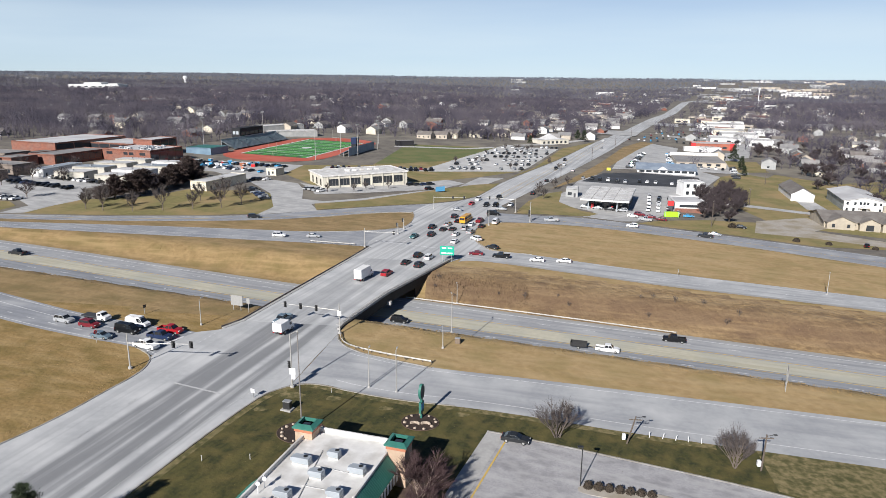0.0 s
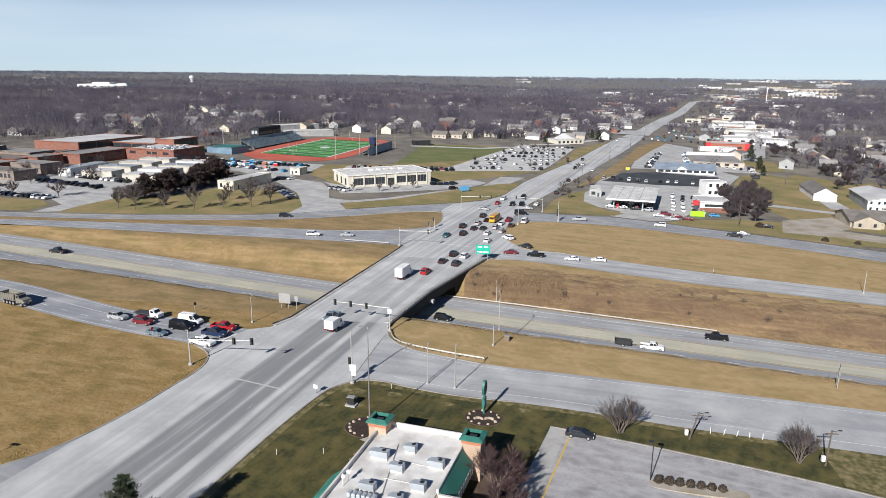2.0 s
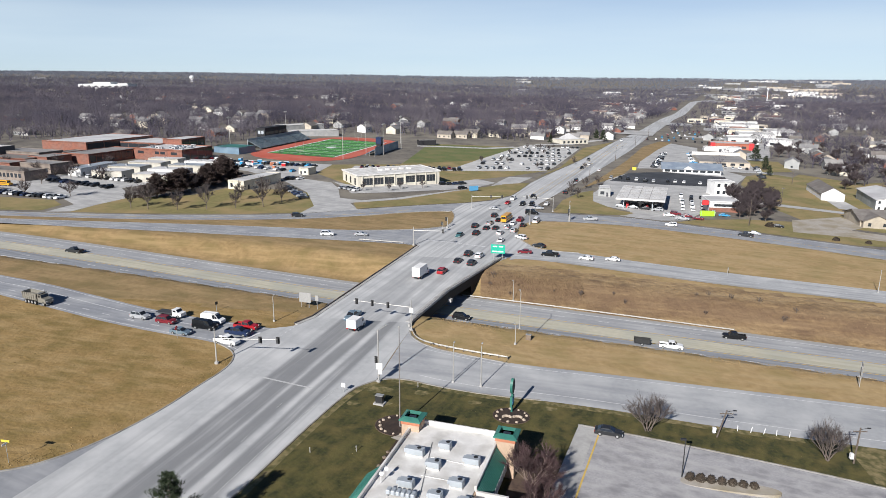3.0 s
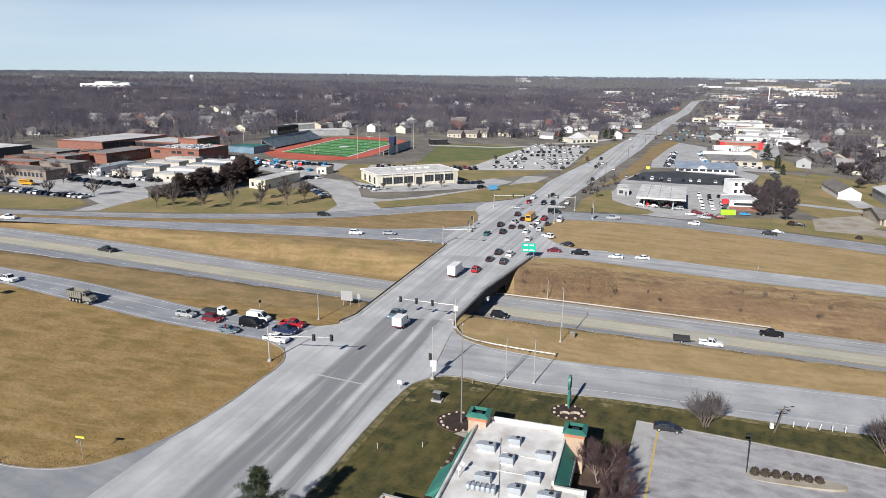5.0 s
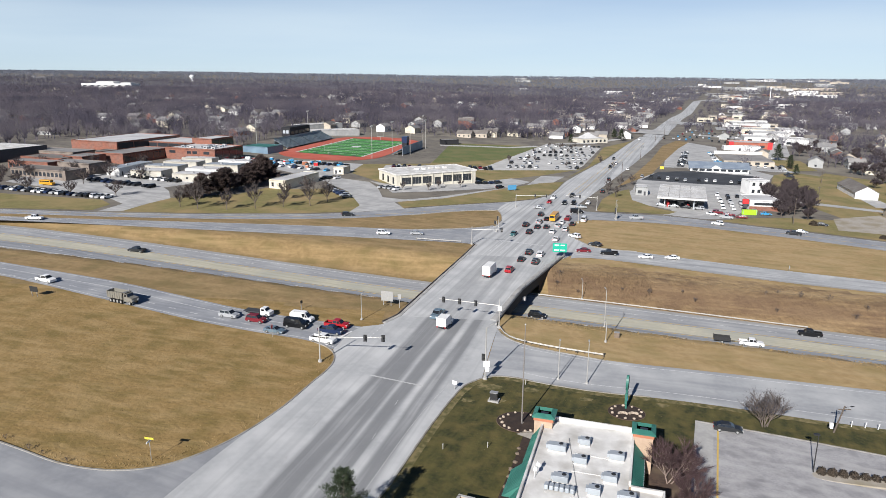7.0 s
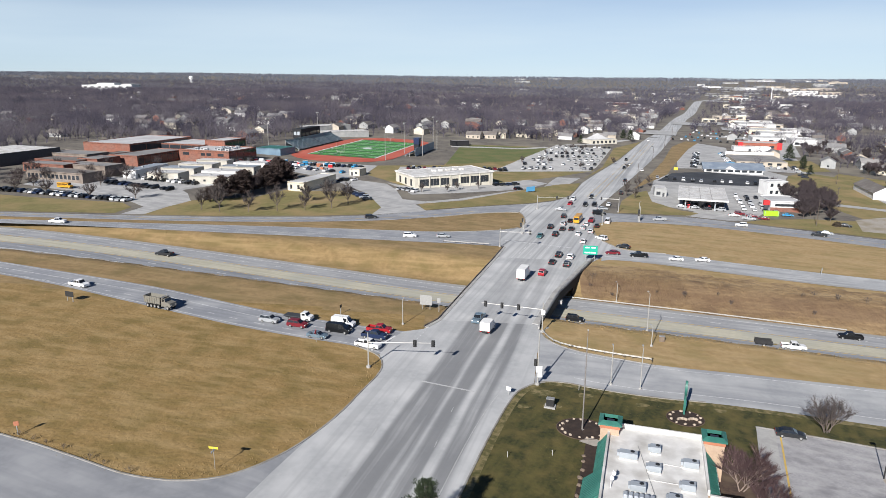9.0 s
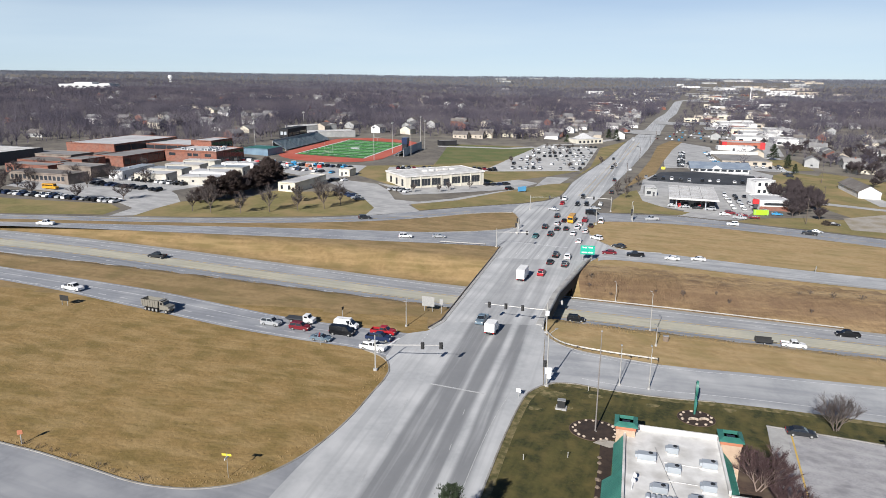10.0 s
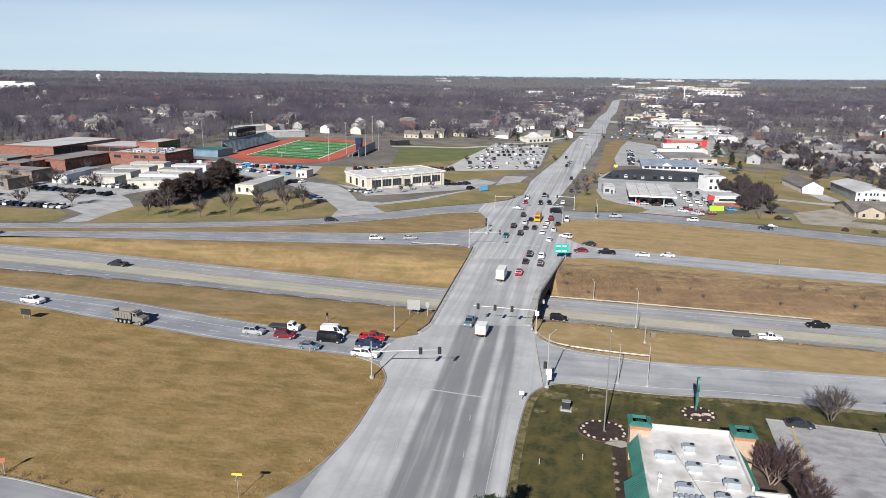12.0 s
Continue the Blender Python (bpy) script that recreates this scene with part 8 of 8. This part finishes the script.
for tx, ty in ((-196, 279.5), (-213.8, 275.4), (-236, 280), (-225.8, 330), (-224.8, 304), (-252, 283), (-206, 322)):
    bare_tree("mid_a", tx, ty, 0.85, "leafless tree beside the school car park", "trees by the school car park")
for tx, ty in ((-76, 327), (-63.5, 330), (-58.6, 337), (-48, 343)):
    bare_tree("young_b", tx, ty, 0.9, "thin leafless tree before the office", "trees before the office")
for k, (tx, ty, sc) in enumerate(((104, 310, 0.75), (99, 306, 0.6), (113, 328, 0.95), (119, 344, 1.0), (124, 359, 1.0), (130, 372, 1.0), (110, 318, 0.85), (121, 327, 0.85), (128, 350, 0.95), (102, 316, 0.8), (112, 336, 1.0), (120, 352, 1.05), (128, 366, 1.0), (118, 322, 0.85), (127, 342, 0.95), (108, 300, 0.7), (134, 380, 1.0), (116, 378, 0.95), (106, 327, 0.85), (123, 334, 0.9), (132, 356, 0.95), (109, 346, 0.9), (115, 361, 0.95))):
    bare_tree("big_a" if k % 2 else "big_b", tx, ty, sc, "dark leafless tree behind the sales office", "tree clump behind the sales office")
for tx, ty, sc in ((30, 336, 0.8), (29, 352, 0.9), (38, 366, 0.9), (47, 378, 0.85), (27, 342, 0.7)):
    bare_tree("young_a", tx, ty, sc * 1.2, "leafless tree on the corner lawn", "trees on the corner lawn")
for k in range(95):
    q = rng.random()
    tx, ty = 205 + rng.uniform(-18, 150) + q * 40, 350 + q * 320 + rng.uniform(-20, 20)
    bare_tree("big_a" if k % 2 else "big_b", tx, ty, rng.uniform(0.75, 1.1), "leafless tree among the houses", "trees among the houses")
for k in range(16):
    tx, ty = rng.uniform(-20, 50), rng.uniform(424, 560)
    bare_tree("young_b", tx, ty, 0.8, "small leafless tree in the car park", "trees in the street lot")


def pine_meshes(key, seed, high, rad, boughs, needles, mat_key="needle", big=1.0):
    """A ragged pine: whorls of drooping boughs, each carrying bunches of needles, with gaps between."""
    r = random.Random(seed)
    wood_bm = one_rod((0, 0, -0.3), (0, 0, high * 0.96), 0.2, 0.03, 7)
    tb = bmesh.new()
    for k in range(boughs):
        f = (k + r.random()) / boughs
        z = high * (0.16 + 0.82 * f)
        a = k * 2.4 + r.uniform(-0.4, 0.4)
        reach = (rad * (1 - f) ** 0.55 + 0.35) * r.uniform(0.55, 1.15)
        d = Vector((math.cos(a), math.sin(a), 0.1 + 0.5 * f)).normalized()
        base = Vector((0, 0, z))
        rod(wood_bm, base, base + d * reach, 0.05, 0.015, 4, caps=False)
        for _ in range(int(needles * (0.3 + reach / rad))):
            g = r.uniform(0.3, 1.08)
            p = base + d * reach * g + Vector((r.gauss(0, 1), r.gauss(0, 1), r.gauss(0, 0.6) + 0.3)) * (0.16 + 0.22 * reach / rad)
            n = (d + Vector((r.uniform(-1, 1), r.uniform(-1, 1), r.uniform(-0.2, 1.0)))).normalized()
            sd = n.cross(Vector((r.uniform(-1, 1), r.uniform(-1, 1), r.uniform(-1, 1)))).normalized() * r.uniform(0.04, 0.08) * big
            tb.faces.new([tb.verts.new(q) for q in (p - sd, p + sd, p + n * r.uniform(0.22, 0.42) * big)])
    keep_mesh(key + "trunk", wood_bm, M["bark"])
    keep_mesh(key + "crown", tb, M[mat_key])


pine_meshes("pine_tall", 5, 11.6, 3.5, 58, 230)
pine_meshes("cedar_a", 2, 9.6, 4.4, 52, 130, "needle_brown", 2.0)
pine_meshes("cedar_b", 3, 8.2, 4.8, 52, 130, "needle_brown", 2.0)


def conifer(key, x, y, scale, label, group=""):
    t = thing("evergreen_tree", x, y, float(land_z(x, y)), rng.uniform(0, 360), label, "tree", group)
    t.scale = (scale, scale, scale)
    put("trunk", key + "trunk", t)
    put("crown", key + "crown", t)


conifer("pine_tall", -54.0, 68.6, 0.94, "bushy green pine on the lawn by the street")
for k in range(34):
    f = k / 33
    if f < 0.6 and k % 2:
        bare_tree("mid_a", float(np.interp(f, (0, 0.4, 1), (-163, -153, -149))) + rng.uniform(-3, 3), 279 + 62 * f, rng.uniform(0.75, 1.0), "brown leafless tree in front of dark cedars", "trees before the cedars")
        continue
    conifer("cedar_a" if k % 3 else "cedar_b", float(np.interp(f, (0, 0.4, 1), (-162, -152, -148.5))) + rng.uniform(-3, 3), 281 + 62 * f + rng.uniform(-1, 1), rng.uniform(0.7, 1.3), "dark brownish cedar in a dense row", "row of dark cedars")
for tx, ty, sc in ((-221.8, 322.6, 0.9), (-232, 326, 0.75), (-243, 330, 0.85), (-256, 312, 0.9), (-268, 310, 0.8), (-247, 352, 0.9), (-236, 346, 0.7), (-275, 330, 0.9), (-290, 318, 1.0), (-226, 366, 0.8), (-203, 436, 0.9), (-214, 330, 0.5), (-262, 300, 0.9), (-252, 296, 0.7), (-281, 306, 0.9), (-300, 330, 1.0), (-238, 312, 0.8), (-296, 300, 0.9), (-310, 344, 1.0), (-272, 346, 0.8)):
    bare_tree("mid_a", tx, ty, sc * 0.95, "dark leafless tree between the school wings", "trees among the school wings")
for tx, ty, sc in ((190, 533, 1.3), (178.5, 484, 1.0), (170, 455, 0.7), (40, 598, 0.8), (92, 640, 1.1), (88, 655, 1.0)):
    conifer("pine_tall", tx, ty, sc * 0.85, "green conifer beside the shops", "conifers by the shops")
for k, (bx, by, sc) in enumerate(((105.9, 289.8, 2.0), (123.5, 269.0, 1.4), (134.6, 266.2, 1.2), (150, 262, 1.1))):
    sh = thing("bush", bx, by, gz(bx, by), 0, "round dark evergreen bush on the verge", "bush", "bushes on the verge")
    bm = bmesh.new()
    clump_bush(bm, sc, sc * 1.05, 900, 80 + k, 0.22)
    part("crown", bm, M["shrub_dark"], sh)
    part("stem", one_rod((0, 0, -0.2), (0, 0, sc * 0.6), 0.1, 0.06, 6), M["bark"], sh)


# ---- grass and brush on the cutting ----
def tufts(name, n, place, high, wide, material, label, seed):
    r = np.random.RandomState(seed)
    x, y = place(r, n)
    z = land_z(x, y)
    a = r.uniform(0, 2 * np.pi, len(x))
    w = wide * r.uniform(0.5, 1.3, len(x))
    h = high * r.uniform(0.4, 1.25, len(x))
    lx, ly = r.normal(0, 0.25, len(x)) * h, r.normal(0, 0.25, len(x)) * h
    v = np.stack([np.stack([x - np.cos(a) * w, y - np.sin(a) * w, z - 0.05], 1), np.stack([x + np.cos(a) * w, y + np.sin(a) * w, z - 0.05], 1), np.stack([x + lx, y + ly, z + h], 1)], 1).reshape(-1, 3)
    me = bpy.data.meshes.new(name)
    me.from_pydata(v.tolist(), [], np.arange(len(v)).reshape(-1, 3).tolist())
    me.materials.append(material)
    tagged(new(name, me), label, "grass", kind="stuff")


def on_slope(r, n):
    x = r.uniform(-18, 130, n)
    u = 15 + 17 * r.beta(1.6, 1.5, n)
    return x, highway_y(x) + u / 0.975


def near_berm(r, n):
    x = r.uniform(-30, 110, n)
    y = highway_y(x) - r.uniform(13.6, 26, n)
    ok = (y > 172.8 - 0.226 * x - 40) & (y > 139 - 0.13 * (x + 20))
    return x[ok], y[ok]


def berm_edge(r, n):
    """Thick beside the bridge, in loose clumps further along."""
    x = np.where(r.uniform(0, 1, n) < 0.45, r.uniform(-24, -8, n), r.choice((4.0, 21.0, 37.0, 44.0, 63.0, 85.0), n) + r.normal(0, 2.2, n))
    return x, highway_y(x) - 13.9 - np.abs(r.normal(0, 0.9, n))


def west_banks(r, n):
    x = r.uniform(-220, -62, n)
    s = np.where(r.uniform(0, 1, n) < 0.5, 1, -1)
    y = highway_y(x) + s * r.uniform(14, 24, n)
    ok = (y < 226) & (y > np.interp(x, [p[0] for p in SW_N], [p[1] for p in SW_N]) + 1)
    return x[ok], y[ok]


def field_edge(r, n):
    e = np.array(eased(FIELD_EDGE, 2))
    k = r.randint(0, len(e) - 1, n)
    f = r.uniform(0, 1, n)
    p = e[k] + (e[k + 1] - e[k]) * f[:, None]
    return p[:, 0] - np.abs(r.normal(0, 1.4, n)) - 0.3, p[:, 1] + np.abs(r.normal(0, 1.4, n)) + 0.3


def open_field(r, n):
    x = r.uniform(-215, -70, n)
    y = r.uniform(84, 165, n)
    lo = np.interp(x, [p[0] for p in SW_FIELD_S], [p[1] for p in SW_FIELD_S]) + 0.8
    hi = np.interp(x, [p[0] for p in SW_S], [p[1] for p in SW_S]) - 0.8
    ok = (y > lo) & (y < hi)
    return x[ok], y[ok]


tufts("tall_grass", 1600, on_slope, 0.3, 0.15, M["weeds"], "tall dry brown grass and weeds on the cutting slope", 1)
tufts("dry_tufts", 6500, near_berm, 0.16, 0.16, M["dry_grass"], "short dry grass tufts on the bank", 2)
tufts("bank_weeds", 520, berm_edge, 0.75, 0.16, M["weeds"], "brown weeds along the edge of the highway bank", 12)
tufts("dry_tufts", 5000, west_banks, 0.16, 0.16, M["dry_grass"], "short dry grass tufts on the bank", 3)
tufts("field_tufts", 1100, field_edge, 0.3, 0.06, M["tall_grass"], "rough grass along the field edge", 4)
tufts("field_tufts", 700, open_field, 0.14, 0.16, M["tall_grass"], "short dry stubble over the field", 5)
for bx, by in ((-118, 89.4), (-106.5, 85.0), (-103.8, 84.0), (-112, 87.4), (-115.5, 88.6), (-99, 82.4), (-121, 90.4)):
    bare_tree("sparse", bx, by, rng.uniform(0.22, 0.36), "small dark leafless bush at the field edge", "bushes at the field edge", name="bush")


def on_lawn(r, n):
    x, y = r.uniform(-60, 40, n), r.uniform(62, 122, n)
    west = np.interp(y, [p[1] for p in ST_R[2:]], [p[0] for p in ST_R[2:]]) + 0.3
    ok = (x > west) & (y < np.interp(x, [p[0] for p in SE_S[2:]], [p[1] for p in SE_S[2:]]) - 0.3)
    ok &= ~((x > -30) & (y < 108 - 0.26 * (x + 30) - 9 * (x < 0)))
    for cx, cy, cr in ((-29.7, 103.0, 4.8), (-10.3, 109.0, 3.7)):
        ok &= np.hypot(x - cx, y - cy) > cr
    return x[ok], y[ok]


tufts("lawn_tufts", 9000, on_lawn, 0.10, 0.12, M["lawn"], "short uneven green and brown lawn grass", 6)
tufts("lawn_tufts", 2500, on_lawn, 0.10, 0.14, M["lawn_dry"], "short tan winter grass in the lawn", 7)


def stalks(r, n):
    x = r.uniform(-15, 14, n)
    return x, highway_y(x) + 16.5 + 8.0 * r.beta(1.5, 1.6, n)


for bx, off, sc in ((-22.5, 14.2, 0.36), (-20.0, 14.6, 0.42), (-17.6, 14.0, 0.38), (-15.0, 14.5, 0.4), (-12.2, 14.1, 0.33), (21.5, 14.2, 0.3), (37.5, 14.0, 0.3), (44.0, 14.1, 0.36), (63.0, 14.0, 0.32)):
    bare_tree("sparse", bx, float(highway_y(bx)) - off, sc, "small brown leafless bush on the highway bank", "bushes on the highway bank", name="bush", turn=bx * 37)
tufts("dry_stalks", 1400, stalks, 1.25, 0.05, M["weeds"], "thin upright dry stalks near the bridge", 9)
for k in range(26):
    bx = rng.uniform(-26, 95)
    bare_tree("sparse", bx, float(highway_y(bx)) - 14.2 - abs(rng.gauss(0, 0.8)), rng.uniform(0.18, 0.42), "small dark leafless bush on the highway bank", "bushes on the highway bank", name="bush")
for k in range(14):
    bx = rng.uniform(-14, 75)
    by = float(highway_y(bx)) + rng.uniform(17, 26)
    bare_tree("sparse", bx, by, rng.uniform(0.35, 0.7), "thin brown leafless bush on the cutting slope", "bushes on the cutting", name="bush")


# ---- woods and houses to the skyline ----
def street_x(y):
    return np.interp(y, [200, 300, 379, 491, 602, 694, 824, 1068, 1285, 1720, 2240, 2900, 3500, 4300], [-25, -8, 22, 64, 101, 132, 178, 258, 336, 480, 650, 900, 1150, 1500])


def wooded(x, y):
    sx = street_x(y)
    ok = y > 280
    ok &= ~((x > -340) & (x < -205) & (y < 468))
    ok &= ~((x >= -205) & (x < -55) & (y < 596))
    ok &= ~((x >= -110) & (x < sx - 20) & (y < 612))
    ok &= ~((x < sx + 6) & (x > sx - 20) & (y < 1850))
    east = 190 + (y - 300) * 0.16
    ok &= ~((x >= sx) & (x < np.where(y < 760, east, sx + 75 + 0.02 * y)) & ((y < 480) | (x < sx + np.where(y < 760, 70, 24)) | (np.sin(x * 12.9898 + y * 78.233) < 0.6)))
    ok &= ~((x > sx) & (x < sx + 0.13 * y) & (y > 1900) & (y < 3600) & (np.sin(x * 12.9898 + y * 78.233) < 0.1))
    ok &= ~((x > 120) & (y < 400 - 0.25 * (x - 120)) & (x < 260))
    ok &= ~((x > 120) & (y < 300 - 0.5 * (x - 260)))
    ok &= ~((x < -340) & (y < 300))
    return ok


HR = np.random.RandomState(11)
house_xy = []
for a in range(13):
    for b in range(8):
        d = 25.0 * a + HR.uniform(-3, 3)
        e = 36.0 * b + (9 if b % 2 else -3) + HR.uniform(-2, 2)
        x, y = 214 + d * math.cos(DIR3) + e * math.cos(ACROSS), 428 + d * math.sin(DIR3) + e * math.sin(ACROSS)
        if HR.uniform() < 0.2 or y < 452 or x > 0.62 * y + 40 or x < 190 + (y - 300) * 0.16:
            continue
        house_xy.append((x, y))
for a in range(20):
    for b in range(3):
        y = 640 + 26.0 * a + HR.uniform(-4, 4)
        x = float(street_x(y)) - 44 - 40 * b + HR.uniform(-5, 5)
        if HR.uniform() < 0.45 or (y < 700 and b > 1):
            continue
        house_xy.append((x, y))
for k in range(6000):
    band_ = HR.uniform(0, 1)
    y = 560 + 1100 * band_ ** 1.2 if HR.uniform() < 0.72 else HR.uniform(300, 900)
    x = HR.uniform(-0.72, 0.85) * (y + 60) - 20
    x = round(x / 26) * 26 + HR.uniform(-3, 3)
    y = round(y / 42) * 42 + HR.uniform(-4, 4)
    if not wooded(np.array([x]), np.array([y]))[0] or any(abs(x - a) < 20 and abs(y - b) < 30 for a, b in house_xy):
        continue
    house_xy.append((x, y))
    if len(house_xy) >= 350:
        break
for k, (x, y) in enumerate(house_xy):
    wall = (M["white_wall"], M["tan_wall"], M["grey_wall"], M["grey_wall"], M["cream"], M["brick"])[HR.randint(6)]
    roof_m = (M["shingle"], M["shingle"], M["shingle_grey"], M["shingle_grey"], M["roof_grey"])[HR.randint(5)]
    word = {"white_wall": "white", "tan_wall": "tan", "grey_wall": "grey", "cream": "cream", "brick": "brick"}[wall.name.split(".")[0]]
    house(x, y, HR.choice((-17, 73)) + HR.uniform(-6, 6), HR.uniform(11, 17), HR.uniform(8, 10.5), HR.uniform(3.0, 5.4), wall, roof_m, f"{word} gabled house among bare trees", chimney=bool(HR.uniform() < 0.3), group="houses in the woods", windows=bool(y < 520))


def woods(name, n, r0, r1, limbs, twigs, thick, wide, seed, material, x_lo=-0.80, x_hi=0.98):
    """Leafless trees: long tapering limbs fanning out of a fork, and short twigs round their ends."""
    r = np.random.RandomState(seed)
    y = np.sqrt(r.uniform(r0 ** 2, r1 ** 2, n))
    x = r.uniform(x_lo, x_hi, n) * y - 30
    ok = wooded(x, y)
    clear = np.sin(x / 63.0 + 1.0) * np.sin(y / 71.0) + 0.6 * np.sin(x / 23.0 + y / 31.0) + r.normal(0, 0.5, n)
    near_street = np.exp(-np.abs(x - street_x(y)) / 120.0)
    ok &= clear > np.where(y < 950, np.where(x < street_x(y) - 60, -1.2, -0.5), -0.9) + 0.5 * near_street
    ok &= ~((x > 150) & (y < 900) & (r.uniform(0, 1, n) < 0.45))
    hx, hy = np.array(house_xy).T
    for a in range(0, n, 4000):
        sl = slice(a, min(a + 4000, n))
        dx, dy = x[sl, None] - hx, y[sl, None] - hy
        yard = (np.sin(hx * 5.3 + hy) > 0.2) & (np.abs(dx + 0.3 * (dy + 20)) < 9) & (dy < 8) & (dy > -44 - 22 * np.sin(hx * 3.7))
        ok[sl] &= ~yard.any(1)
        fx, fy, fr = np.array(FOOT).T
        ok[sl] &= (np.hypot(x[sl, None] - fx, y[sl, None] - fy) > fr).all(1)
    x, y = x[ok], y[ok]
    m = len(x)
    z = land_z(x, y)
    h = 7.0 + 10.0 * r.beta(1.6, 1.8, m)
    rad = h * r.uniform(0.34, 0.52, m)
    k = limbs + twigs + 1
    t = m * k
    xx, yy, zz, hh, rr = (np.repeat(q, k) for q in (x, y, z, h, rad))
    kind = np.tile(np.arange(k), m)
    a = r.uniform(0, 2 * np.pi, t)
    el = np.arccos(r.uniform(-0.15, 1, t))
    f = np.where(kind <= limbs, r.uniform(0.75, 1.1, t), r.uniform(0.35, 1.06, t) ** 0.8)
    f *= 1 + 0.2 * np.sin(3 * a + np.repeat(r.uniform(0, 6, m), k)) * np.sin(2 * el)
    fork = np.stack([xx, yy, zz + hh * 0.22], 1)
    core = np.stack([xx, yy, zz + hh * 0.55], 1)
    tip = core + np.stack([rr * f * np.sin(el) * np.cos(a), rr * f * np.sin(el) * np.sin(a), hh * 0.45 * f * np.cos(el)], 1)
    way = tip - fork
    way /= np.linalg.norm(way, axis=1)[:, None]
    way = np.where((kind > limbs)[:, None], way + r.normal(0, 0.45, (t, 3)), way)
    way /= np.linalg.norm(way, axis=1)[:, None]
    foot = np.where((kind > limbs)[:, None], tip - way * (wide * r.uniform(2.0, 5.0, t))[:, None], fork)
    side = np.cross(way, r.normal(0, 1, (t, 3)))
    side /= np.linalg.norm(side, axis=1)[:, None]
    side *= np.where(kind > limbs, wide * r.uniform(0.4, 1.0, t), thick * r.uniform(0.6, 1.3, t))[:, None]
    trunk = kind == 0
    foot[trunk] = np.stack([xx, yy, zz - 0.5], 1)[trunk]
    tip[trunk] = core[trunk]
    side[trunk] = (0.32, 0.1, 0.0)
    v = np.stack([foot - side, foot + side, tip], 1).reshape(-1, 3)
    me = bpy.data.meshes.new(name)
    me.vertices.add(len(v))
    me.vertices.foreach_set("co", v.ravel())
    me.loops.add(len(v))
    me.loops.foreach_set("vertex_index", np.arange(len(v)))
    me.polygons.add(t)
    me.polygons.foreach_set("loop_start", np.arange(0, len(v), 3))
    me.polygons.foreach_set("loop_total", np.full(t, 3))
    me.update()
    me.materials.append(material)
    return tagged(new(name, me), "purplish grey-brown leafless winter woods among houses", "woods", kind="stuff")


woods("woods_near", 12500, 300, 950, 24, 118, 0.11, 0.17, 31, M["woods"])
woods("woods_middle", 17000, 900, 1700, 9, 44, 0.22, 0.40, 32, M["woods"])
# the two outer belts wear the colours tinted for haze
woods("woods_far", 16000, 1650, 2900, 4, 22, 0.4, 0.8, 33, M["hazy_mid_woods"])
woods("woods_skyline", 18000, 2850, 4900, 2, 10, 0.6, 1.5, 34, M["hazy_far_woods"])
